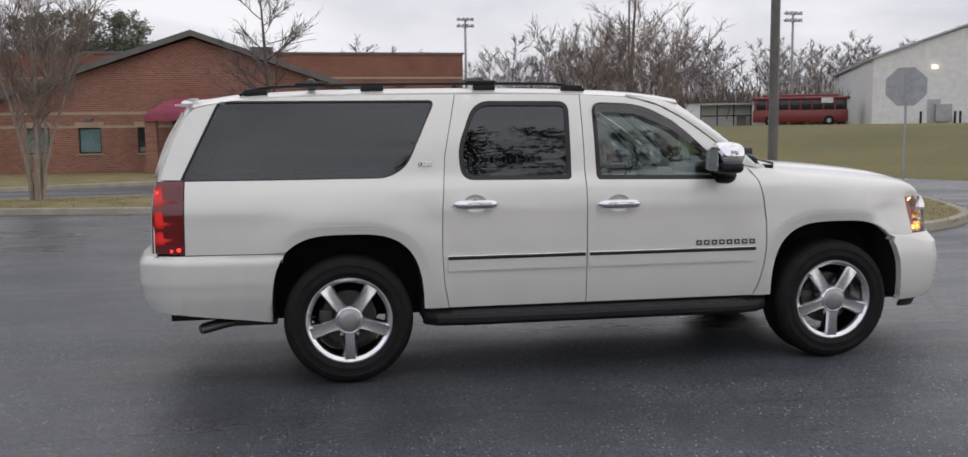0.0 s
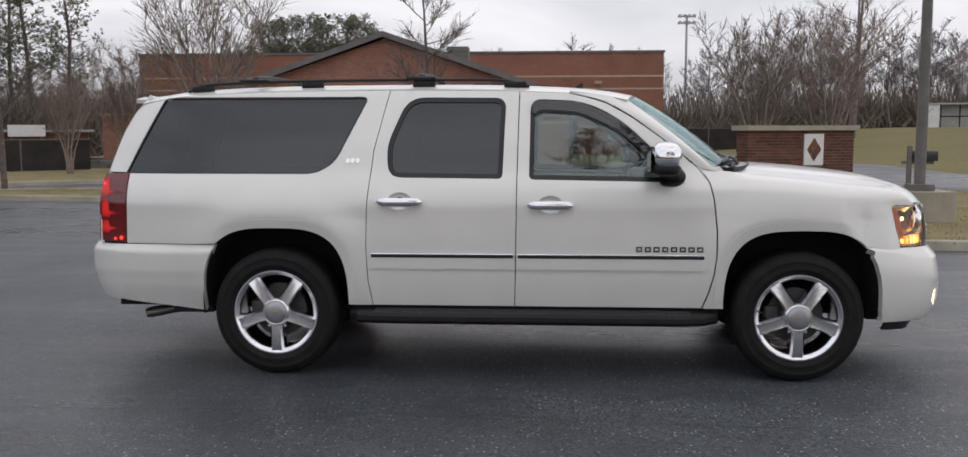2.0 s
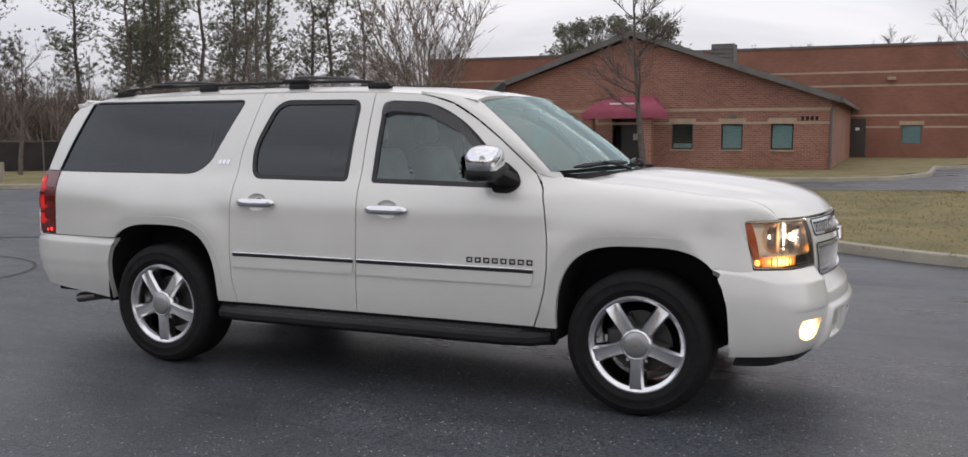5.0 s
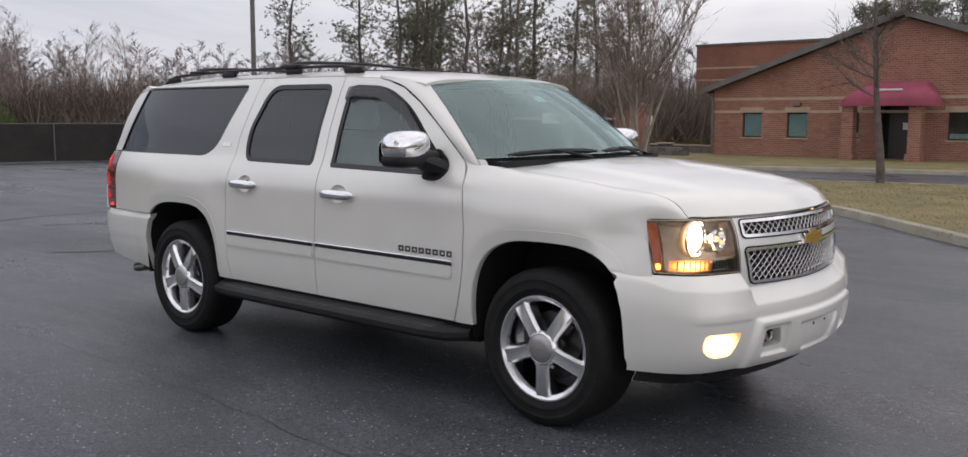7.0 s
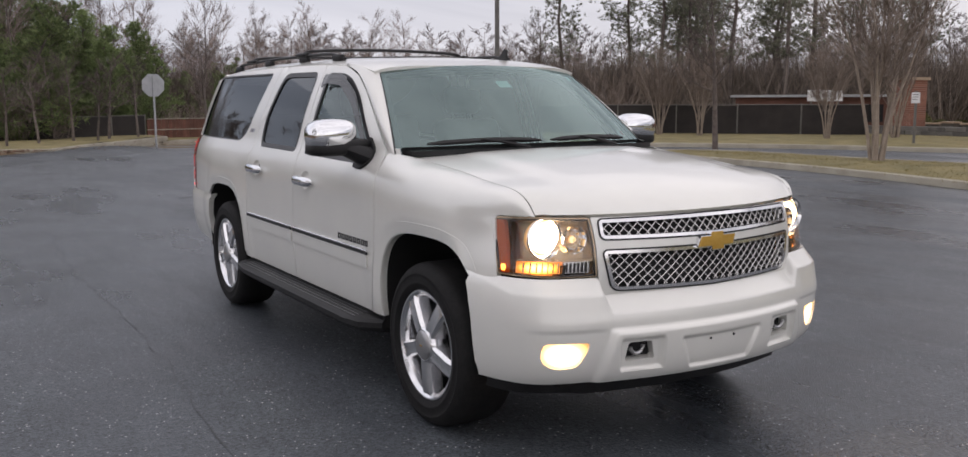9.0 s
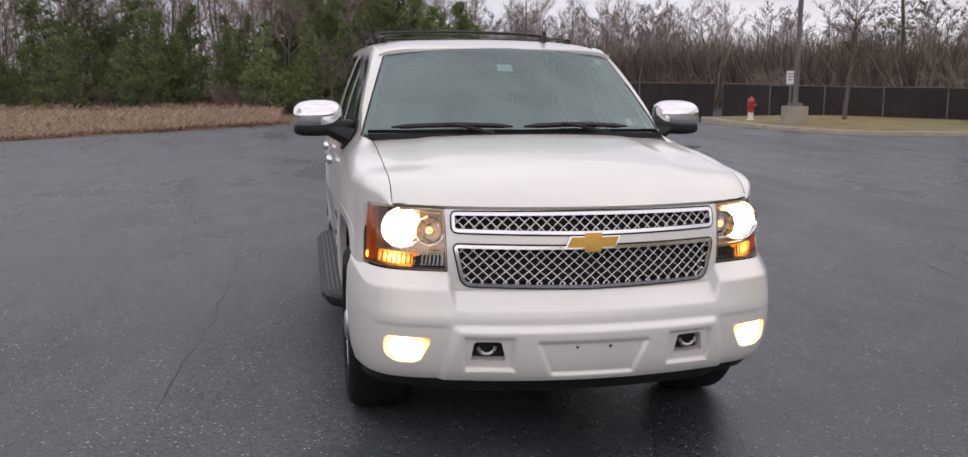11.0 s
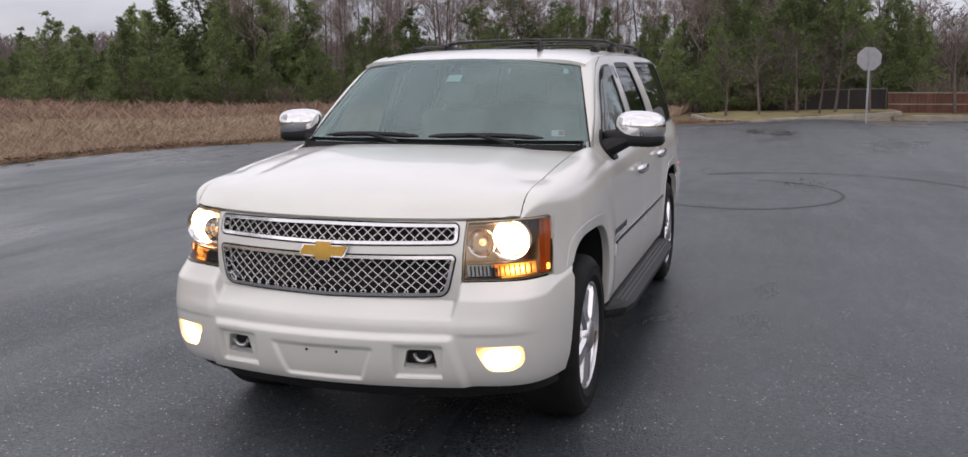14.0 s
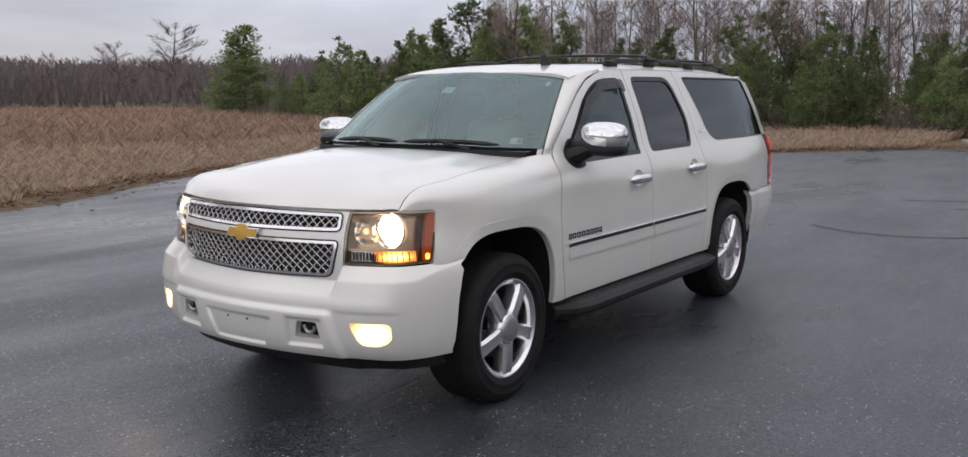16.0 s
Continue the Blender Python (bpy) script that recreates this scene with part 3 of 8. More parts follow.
tagged(mesh_object("pavement", [(x, y, dip(x, y)) for x, y in lot_v], lot_f, ASPHALT), "dark grey damp asphalt parking lot", "parking lot", kind="structure")


def raised_bed(outline, name, label, mound=0.0, crown=(0, 0), spread=6.0, width=0.16, height=0.13, foot=-0.16):
    """A lawn inside a concrete kerb."""
    pts = [Vector(p) for p in outline]
    n = len(pts)
    area = sum(pts[i].x * pts[(i + 1) % n].y - pts[(i + 1) % n].x * pts[i].y for i in range(n))
    inner = []
    for i, p in enumerate(pts):
        d = (pts[(i + 1) % n] - pts[i - 1]).normalized()
        nrm = Vector((-d.y, d.x)) * (1 if area > 0 else -1)
        inner.append(p + nrm * width)
    prof = [(0.0, foot), (0.0, height - 0.03), (0.012, height - 0.008), (0.04, height), (width - 0.01, height), (width, height - 0.01), (width, height - 0.13)]
    kv, kf = [], []
    for p, q in zip(pts, inner):
        for off, z in prof:
            w = p.lerp(q, off / width)
            kv.append((w.x, w.y, z))
    m = len(prof)
    for i in range(n):
        for k in range(m - 1):
            a, b = i * m + k, ((i + 1) % n) * m + k
            kf.append((a, b, b + 1, a + 1) if area > 0 else (b, a, a + 1, b + 1))
    tagged(mesh_object("kerb", kv, kf, CONCRETE, True, 40), "weathered concrete kerb edging the " + label, "kerb", kind="structure")
    gvv, gff, _ = filled([tuple(p) for p in inner], (), 1.0)
    rim = np.array([tuple(p) for p in inner])

    def h(x, y):
        edge = math.sqrt(((rim - (x, y)) ** 2).sum(1).min())
        return height - 0.015 + min(edge, 1.5) * 0.03 + mound * math.exp(-((x - crown[0]) ** 2 + (y - crown[1]) ** 2) / spread**2)

    tagged(mesh_object(name, [(x, y, h(x, y)) for x, y in gvv], gff, LAWN, True), label, "lawn", kind="structure")
    return h


island_h = raised_bed(ISLAND, "lawn", "yellowed winter lawn island", 0.16, (6, 16), 4.0)
raised_bed([(-34.85, 9.55), (-34.35, 6.6), (-33.2, 5.6), (-37.2, 5.0), (-37.6, 9.6)], "verge", "tan grass verge below the board fence", height=-0.10, foot=-0.42)
raised_bed([(-33.9, 6.1), (-30.6, 3.75), (-28.2, 1.95), (-26.3, 0.85), (-26.9, -0.6), (-30.5, -1.6), (-34.2, 0.4), (-36.7, 4.6), (-36.2, 5.9)], "verge", "tan grass verge along the low dark fence", height=0.07, foot=-0.34)
nw_h = raised_bed(NW_LAWN, "lawn", "patchy lawn round the brick building")


def tufts(name, label, mat, spots, blades, size, rng, lean=0.5, wide=0.012):
    """Many grass blades in one mesh; spots are (x, y, z, scale)."""
    verts, faces = [], []
    for x, y, z, s in spots:
        for _ in range(blades):
            a, ln = rng.uniform(0, 6.283), size * s * rng.uniform(0.35, 1.35)
            bx, by = x + rng.uniform(-1, 1) * 0.18 * s, y + rng.uniform(-1, 1) * 0.18 * s
            k = rng.uniform(0.1, 1.0) * lean * ln
            w = wide * s * rng.uniform(0.7, 1.4)
            cx, cy = math.cos(a), math.sin(a)
            px, py = -cy * w, cx * w
            o = len(verts)
            verts += [(bx - px, by - py, z), (bx + px, by + py, z), (bx + cx * k * 0.4 + px * 0.6, by + cy * k * 0.4 + py * 0.6, z + ln * 0.62), (bx + cx * k, by + cy * k, z + ln * rng.uniform(0.8, 1.0))]
            faces += [(o, o + 1, o + 2), (o, o + 2, o + 3)]
    return tagged(mesh_object(name, verts, faces, mat), label, "grass", kind="stuff")


rng = random.Random(5)
SOUTH_EDGE = [p for p in smooth_line([(-28.6, 4.6), (-25.7, 0.2), (-23.9, -2.3), (-21.6, -4.2), (-18, -7.6), (-14, -10.9), (-10, -12.3), (-6.4, -12.1), (-1.2, -9.6), (6, -9.8), (20, -12)], 8)]
edge_arr = np.array(SOUTH_EDGE)
spots = []
cand = []
for _ in range(52000):
    e = SOUTH_EDGE[rng.randrange(len(SOUTH_EDGE) - 16)]
    d = abs(rng.gauss(0, 1)) ** 1.2 * 9.0
    a = rng.uniform(0, 6.283)
    cand.append((e[0] + math.cos(a) * d, e[1] + math.sin(a) * d))
ok = ~inside(LOT, cand)
for (x, y), k in zip(cand, ok):
    if k and y < -2.2:
        d = math.sqrt(((edge_arr - (x, y)) ** 2).sum(1).min())
        if d > 0.9 + 0.7 * noise.noise((x * 0.6, y * 0.6, 0)):
            n1 = noise.noise((x * 0.22, y * 0.22, 3))
            spots.append((x, y, -0.05, min(1.0, 0.35 + d * 0.16) * (1.0 + 0.35 * n1)))
red_spots, tan_spots = [], []
for q in spots:
    away = math.sqrt(((edge_arr - (q[0], q[1])) ** 2).sum(1).min())
    patch = noise.noise((q[0] * 0.13, q[1] * 0.13, 9)) * 6 + noise.noise((q[0] * 0.7, q[1] * 0.7, 2)) * 3
    (red_spots if away + patch > 9.0 else tan_spots).append(q)
tufts("dry_grass", "tall dry tan field grass", DRYGRASS, tan_spots, 9, 0.36, rng, 0.95, 0.0060)
tufts("dry_grass", "tall dry russet field grass", RUSSET, red_spots, 9, 0.42, rng, 0.95, 0.0066)
far = [(rng.uniform(-52, 4), -16 - 64 * rng.random() ** 1.6, -0.05, rng.uniform(0.8, 1.4)) for _ in range(13000)]
far = [q for q in far if q[1] < -16 - 0.35 * (q[0] + 20)]
tufts("dry_grass", "tall dry grass far out in the field", RUSSET, far, 5, 0.44, rng, 0.9, 0.012)
leaf_v, leaf_f = [], []
for _ in range(8000):
    i = rng.randrange(len(SOUTH_EDGE) - 14)
    e = SOUTH_EDGE[i]
    x, y = e[0] + rng.gauss(-0.15, 0.6), e[1] + rng.gauss(-0.15, 0.6)
    s, a = rng.uniform(0.03, 0.07), rng.uniform(0, 6.28)
    if inside(LOT, [(x, y)])[0] and rng.random() < 0.9:
        continue
    o = len(leaf_v)
    z = 0.012 + rng.uniform(0, 0.05)
    for t in range(4):
        b = a + t * 1.5708
        leaf_v.append((x + math.cos(b) * s, y + math.sin(b) * s * 0.7, z + rng.uniform(0, 0.03)))
    leaf_f.append((o, o + 1, o + 2, o + 3))
tagged(mesh_object("leaf_litter", leaf_v, leaf_f, LEAFLITTER), "brown fallen leaves along the asphalt edge", "leaves", kind="stuff")

lawn_spots = []
for outline, hf, count in ((ISLAND, island_h, 20000), (NW_LAWN, nw_h, 7000)):
    xs = [p[0] for p in outline]
    ys = [p[1] for p in outline]
    cand = [(rng.uniform(max(min(xs), -27), max(xs)), rng.uniform(min(ys), min(max(ys), 30))) for _ in range(count)]
    for (x, y), k in zip(cand, inside(outline, cand)):
        if k:
            lawn_spots.append((x, y, hf(x, y) - 0.015, rng.uniform(0.6, 1.3)))
tufts("lawn_grass", "short yellow green winter grass tufts", LAWNBLADE, lawn_spots, 5, 0.032, rng, 1.4, 0.006)

# tyre marks, cracks and an iron cover on the asphalt
MARK = plain("tyre_mark_rubber", (0.020, 0.020, 0.022), 0.6)
CRACK = plain("crack_sealer", (0.034, 0.035, 0.038), 0.5)
loop = [(-7.6 + 1.65 * math.cos(t), 1.25 + 1.4 * math.sin(t)) for t in [radians(-45 + i * 8) for i in range(28)]]
tagged(mesh_object("tyre_mark", *ribbon_data(loop, 0.05, 0.004), MARK), "curved dark tyre mark on asphalt", "tyre mark", kind="structure")
loop = [(-8.0 + 2.5 * math.cos(t), 2.2 + 2.4 * math.sin(t)) for t in [radians(100 + i * 8) for i in range(16)]]
tagged(mesh_object("tyre_mark", *ribbon_data(loop, 0.05, 0.004), MARK), "faint curved tyre mark on asphalt", "tyre mark", kind="structure")
for line in ([(-7.0, -1.6), (-5.3, -1.72), (-3.4, -1.8), (-1.5, -1.76), (0.5, -1.83), (1.6, -1.92)], [(-9, 5.4), (-6.7, 5.03), (-4.4, 4.67), (-2.3, 4.36), (0, 4.1)],
             [(-9, 3.4), (-11.5, 2.6), (-14, 2.9), (-18, 2.0)], [(-6.2, -1.6), (-7.5, -3.4), (-10, -4.6)]):
    pts = smooth_line(line, 10)
    pts = [(x + 0.05 * noise.noise((x * 2.3, y * 2.3, 1)), y + 0.07 * noise.noise((x * 2.3, y * 2.3, 5))) for x, y in pts]
    tagged(mesh_object("crack", *ribbon_data(pts, [0.002 + 0.008 * abs(noise.noise((x * 3, y * 3, 0))) for x, y in pts], 0.004), CRACK), "thin dark crack in the asphalt", "crack", kind="structure")
cover = thing("drain_cover", (-14.5, 7.5, 0), "round dark iron cover set in asphalt", "drain cover")
part("cover_plate", lathe_data([(0.0, 0.008), (0.28, 0.008), (0.29, 0.004), (0.31, 0.004), (0.33, 0.010), (0.36, 0.010), (0.37, 0.0)], 32, "z"), BLACK, cover)

# ---- brick building with a gabled front ----
building = thing("brick_building", (-6.35, 30.3, 0), "red brick building with gabled front and flat wing", "building")
WALL_L, WALL_R, EAVE, PEAK, BX, BY = -13.55, 0.9, 2.72, 5.2, -6.35, 30.3


def bpart(name, data, mat, label="", smooth=False, parent=None):
    v, f = data
    ob = part(name, ([(x - BX, y - BY, z) for x, y, z in v], f), mat, parent or building, label, smooth)
    return ob


WINDOWS = [(-12.3, 0.79), (-10.5, 0.79), (-8.42, 0.62), (-4.80, 0.79), (-2.96, 0.79), (-1.17, 0.79)]
W_LOW, W_HIGH = 0.86, 1.81
out = [(WALL_L, -0.1), (WALL_R, -0.1), (WALL_R, EAVE), (BX, PEAK - 0.12), (WALL_L, EAVE)]
holes = [[(x, W_LOW), (x + w, W_LOW), (x + w, W_HIGH), (x, W_HIGH)] for x, w in WINDOWS] + [[(-7.15, 0.02), (-5.75, 0.02), (-5.75, 2.05), (-7.15, 2.05)]]
bpart("wall", sheet_data(out, lambda u, v: (u, BY, v), holes, 1.2, 0.22), BRICK, "red brick gable wall")
bpart("wall", box_data(WALL_R - 0.22, WALL_R, BY + 0.22, BY + 17.3, -0.1, EAVE), BRICK_SIDE)
bpart("wall", box_data(WALL_L, WALL_L + 0.22, BY + 0.22, BY + 17.3, -0.1, EAVE), BRICK_SIDE)
for zb in (2.33, 1.84):
    cuts = [WALL_L] + ([v for x, w in WINDOWS for v in (x - 0.1, x + w + 0.1)] if zb < 2 else []) + [WALL_R]
    for a, b in zip(cuts[::2], cuts[1::2]):
        if b > a:
            bpart("stone_band", box_data(a, b, BY - 0.012, BY + 0.05, zb - 0.05, zb + 0.05), STONE)
for x, w in WINDOWS:
    win = bpart("window", box_data(x, x + w, BY + 0.10, BY + 0.13, W_LOW, W_HIGH), WINFRAME)
    bpart("pane", box_data(x + 0.05, x + w - 0.05, BY + 0.09, BY + 0.099, W_LOW + 0.05, W_HIGH - 0.05), pane_glass("window_glass", (0.8, 0.9, 0.9), 0.9) if x == WINDOWS[0][0] else bpy.data.materials["window_glass"], parent=win)
    if x in (WINDOWS[2][0], WINDOWS[3][0]):
        bpart("blind", box_data(x + 0.05, x + w - 0.05, BY + 0.0995, BY + 0.0999, W_LOW + 0.05, W_LOW + 0.22), BLIND, parent=win)
    else:
        bpart("blind", box_data(x + 0.05, x + w - 0.05, BY + 0.0995, BY + 0.0999, W_LOW + 0.05, W_HIGH - 0.05), BLIND, parent=win)
    bpart("lintel", box_data(x - 0.1, x + w + 0.1, BY - 0.02, BY + 0.06, W_HIGH, W_HIGH + 0.2), STONE)
    bpart("sill", box_data(x - 0.05, x + w + 0.05, BY - 0.05, BY + 0.1, W_LOW - 0.06, W_LOW), STONE)
for x in (-10.1, -2.56):
    bpart("wall_lamp", box_data(x - 0.13, x + 0.13, BY - 0.12, BY, 2.06, 2.16), GREYPOST)
slope = (PEAK - EAVE) / (BX - WALL_L)
for s, xe in ((-1, WALL_L - 0.3), (1, WALL_R + 0.3)):
    ze = PEAK - slope * abs(xe - BX)
    v = [(BX, y, z) for y in (BY - 0.35, BY + 17.3) for z in (PEAK, PEAK + 0.14)] + [(xe, y, z) for y in (BY - 0.35, BY + 17.3) for z in (ze, ze + 0.14)]
    bpart("roof", (v, [(0, 1, 3, 2), (4, 6, 7, 5), (0, 4, 5, 1), (2, 3, 7, 6), (0, 2, 6, 4), (1, 5, 7, 3)]), ROOF)
    v = [(BX, y, z) for y in (BY - 0.385, BY - 0.352) for z in (PEAK - 0.06, PEAK + 0.16)] + [(xe, y, z) for y in (BY - 0.385, BY - 0.352) for z in (ze - 0.06, ze + 0.16)]
    bpart("fascia", (v, [(0, 1, 3, 2), (4, 6, 7, 5), (0, 4, 5, 1), (2, 3, 7, 6), (0, 2, 6, 4), (1, 5, 7, 3)]), TRIM)
    bpart("gutter", box_data(min(xe, xe + s * 0.12), max(xe, xe + s * 0.12), BY - 0.3, BY + 17, ze - 0.04, ze + 0.09), TRIM)
    bpart("downpipe", tube_data([(xe - s * 0.05, BY - 0.12, ze), (xe - s * 0.28, BY - 0.06, ze - 0.25), (xe - s * 0.28, BY - 0.06, 0.0)], 0.045, 8), TRIM)
# entrance with a canvas awning
bpart("porch_recess", box_data(-7.15, -5.75, BY + 0.6, BY + 0.65, 0.0, 2.05), DARK)
door = bpart("door", box_data(-6.9, -6.0, BY + 0.5, BY + 0.55, 0.02, 2.02), plain("dark_door", (0.03, 0.028, 0.027), 0.3))
bpart("notice", box_data(-6.42, -6.2, BY + 0.49, BY + 0.498, 1.2, 1.45), WHITE, parent=door)
aw = []
for i in range(9):
    t = i / 8 * math.pi / 2
    aw.append((1.55 * math.cos(t), 2.22 + 0.66 * math.sin(t)))
av, af = [], []
for x, lean in ((-7.90, 0.80), (-7.40, 0.42), (-5.15, -0.42), (-4.62, -0.80)):
    for d, z in aw:
        rise = (z - 2.22) / 0.66
        av.append((x + lean * rise, BY - d, z if abs(lean) < 0.5 else 2.22 + (z - 2.22) * 0.94))
for c in range(3):
    for i in range(8):
        a = c * 9 + i
        af.append((a, a + 9, a + 10, a + 1))
av += [(x, BY - 1.55, 2.02) for x in (-7.90, -7.40, -5.15, -4.62)]
o = len(av) - 4
af += [(o, o + 1, 9, 0), (o + 1, o + 2, 18, 9), (o + 2, o + 3, 27, 18)]
af += [tuple(range(0, 9))[::-1], tuple(range(27, 36))]
awn = bpart("awning", (av, af), AWNING, "maroon canvas entrance awning", True)
for i, w in enumerate((0.95, 0.75)):
    bpart("lettering_bar", box_data(-6.85, -6.85 + w, BY - 1.43 + i * 0.045, BY - 1.42 + i * 0.045, 2.54 - i * 0.14, 2.60 - i * 0.14), WHITE, parent=awn)
for x in (-7.72, -5.48):
    bpart("porch_column", box_data(x - 0.2, x + 0.2, BY - 1.4, BY - 1.0, 0.15, 2.2), BRICK)
    bpart("column_base", box_data(x - 0.25, x + 0.25, BY - 1.45, BY - 0.95, 0.0, 0.4), BRICK)
for i in range(4):
    bpart("house_number_bar", box_data(-0.12 + i * 0.16, -0.02 + i * 0.16, BY - 0.01, BY, 1.93, 2.07), DARK)
# flat-roofed wing behind
WY, WL, WR, WT = 47.6, -23.7, 6.45, 5.85
out = [(WL, -0.1), (WR, -0.1), (WR, WT), (WL, WT)]
wins = [(3.35, 0.95), (-19.5, 0.95)]
holes = [[(x, 0.85), (x + w, 0.85), (x + w, 1.82), (x, 1.82)] for x, w in wins]
wing = bpart("wing_wall", sheet_data(out, lambda u, v: (u, WY, v), holes, 2.0, 0.25), BRICK_WING, "smooth red brick flat-roofed wing")
bpart("wing_wall", box_data(WR - 0.25, WR, WY + 0.25, WY + 22, -0.1, WT), BRICK_WING)
bpart("wing_wall", box_data(WL, WL + 0.25, WY + 0.25, WY + 22, -0.1, WT), BRICK_WING)
bpart("wing_roof", box_data(WL + 0.25, WR - 0.25, WY + 0.25, WY + 22, WT - 0.4, WT - 0.25), ROOF)
bpart("parapet_cap", box_data(WL - 0.06, WR + 0.06, WY - 0.06, WY + 0.3, WT, WT + 0.12), TRIM)
for zb in (4.55, 3.85, 2.32, 1.72):
    cuts = [WL] + ([v for x, w in sorted(wins) for v in (x - 0.1, x + w + 0.1)] if zb < 2 else []) + [WR]
    for a, b in zip(cuts[::2], cuts[1::2]):
        bpart("stone_band", box_data(a, b, WY - 0.015, WY + 0.05, zb - 0.05, zb + 0.05), STONE)
for x, w in wins:
    win = bpart("window", box_data(x, x + w, WY + 0.10, WY + 0.13, 0.85, 1.82), TRIM)
    bpart("pane", box_data(x + 0.05, x + w - 0.05, WY + 0.09, WY + 0.099, 0.9, 1.77), bpy.data.materials["window_glass"], parent=win)
    bpart("blind", box_data(x + 0.05, x + w - 0.05, WY + 0.0995, WY + 0.0999, 0.9, 1.77), BLIND, parent=win)
    bpart("lintel", box_data(x - 0.1, x + w + 0.1, WY - 0.03, WY + 0.06, 1.82, 2.02), STONE)
bpart("service_door", box_data(0.55, 1.65, WY - 0.06, WY - 0.01, 0.0, 2.15), plain("brown_door", (0.05, 0.04, 0.034), 0.5))
bpart("door_sign", box_data(1.15, 1.35, WY - 0.07, WY - 0.062, 1.55, 1.7), WHITE)
bpart("wall_lamp", box_data(2.6, 3.0, WY - 0.25, WY, 4.12, 4.28), STONE)
hv = bpart("roof_unit", box_data(-4.75, -3.75, 38.2, 39.2, 4.2, 5.45), GREYPOST)
for i in range(5):
    bpart("grille_slat", box_data(-4.72, -3.78, 38.17, 38.199, 4.5 + i * 0.18, 4.58 + i * 0.18), TRIM, parent=hv)

# ---- the parked estate car ----
car = thing("suv", (0, 0, 0), "long pearl white full-size suv with headlamps lit on asphalt", "car")
AXLE, WHEEL_R = 1.651, 0.408


def table(rows):
    xs, ys = [r[0] for r in rows], [r[1] for r in rows]
    n = len(xs)
    m = []
    for i in range(n):
        a, b = max(i - 1, 0), min(i + 1, n - 1)
        m.append((ys[b] - ys[a]) / (xs[b] - xs[a]))

    def f(x):
        if x <= xs[0]:
            return ys[0] + (x - xs[0]) * m[0]
        if x >= xs[-1]:
            return ys[-1] + (x - xs[-1]) * m[-1]
        i = 0
        while x > xs[i + 1]:
            i += 1
        h = xs[i + 1] - xs[i]
        t = (x - xs[i]) / h
        return (ys[i] * (1 + 2 * t) * (1 - t) ** 2 + h * m[i] * t * (1 - t) ** 2 + ys[i + 1] * t * t * (3 - 2 * t) + h * m[i + 1] * t * t * (t - 1))
    return f


LOWER = table([(0.36, 0.940), (0.46, 0.958), (0.60, 0.972), (0.80, 0.978), (1.0, 0.974), (1.14, 0.962), (1.22, 0.945), (1.27, 0.922), (1.31, 0.902), (1.50, 0.846), (1.70, 0.772), (1.80, 0.728), (1.86, 0.695)])
ROOFLINE = table([(-2.62, 1.800), (-2.50, 1.824), (-2.3, 1.852), (-1.8, 1.878), (-1.0, 1.888), (-0.3, 1.885), (0.2, 1.867), (0.5, 1.838), (0.70, 1.800)])
HOODLINE = table([(1.20, 1.342), (1.5, 1.334), (1.9, 1.303), (2.2, 1.266), (2.4, 1.225), (2.5, 1.186), (2.555, 1.143), (2.59, 1.098)])


def bow(y):
    y = abs(y)
    return 0.28 * y * y + 0.61 * y**12.8


def arch_outline(cx, n=3.2, half=0.475, low=0.40, top=0.952, inset_by=0.0, steps=28):
    out = []
    for i in range(steps + 1):
        t = math.pi * i / steps
        c, s = math.cos(t), math.sin(t)
        out.append((cx + (half - inset_by) * math.copysign(abs(c) ** (2 / n), c), low + (top - low - inset_by) * abs(s) ** (2 / n)))
    return out


def arch_gap(x, z):
    """How far a place on the side lies outside its wheel arch, in metres, roughly."""
    best = 9.0
    for cx in (-AXLE, AXLE):
        a, b = abs(x - cx) / 0.475, max(z - 0.40, 0) / 0.552
        r = (a**3.2 + b**3.2) ** (1 / 3.2)
        best = min(best, (r - 1) * 0.52)
    return best


def half_width(x, z):
    y = LOWER(z)
    if x < -1.9:
        y -= 0.11 * ((-1.9 - x)) ** 2.2
    if x > 1.45:
        y -= (0.026 + 0.036 * ease(z, 0.8, 1.05)) * ((x - 1.45) / 0.75) ** 2
    if z > 1.2 and x > 0:
        y -= ease(z, 1.2, 1.35) * 0.05 * (x / 1.1) ** 2
    g = arch_gap(x, z)
    if g < 0.25:
        k = ease(z, 0.36, 0.6) * (1 - ease(x, 1.88, 2.05)) * (1 - 0.7 * ease(-x, 1.95, 2.12))
        y += k * (0.013 * (1 - ease(g, 0.058, 0.25)) - 0.016 * (1 - min(1.0, max(0.0, g / 0.058))))
    # a soft step under the belt line
    y += 0.006 * ease(z, 1.0, 1.12) * (1 - ease(z, 1.12, 1.25))
    return y


def side(s):
    return lambda x, z: (x, s * half_width(x, z), z)


def hood_z(x, y):
    xn = x + bow(y)
    z = HOODLINE(xn) - 0.036 * (y / 0.8) ** 2 * (1 - ease(xn, 2.15, 2.56))
    z += 0.012 * (1 - ease(abs(y), 0.50, 0.60)) * ease(xn, 1.3, 1.6) * (1 - ease(xn, 2.2, 2.55))
    return z


FRONT_HIGH = table([(0.78, 2.628), (0.86, 2.634), (0.97, 2.628), (1.05, 2.612), (1.10, 2.594)])
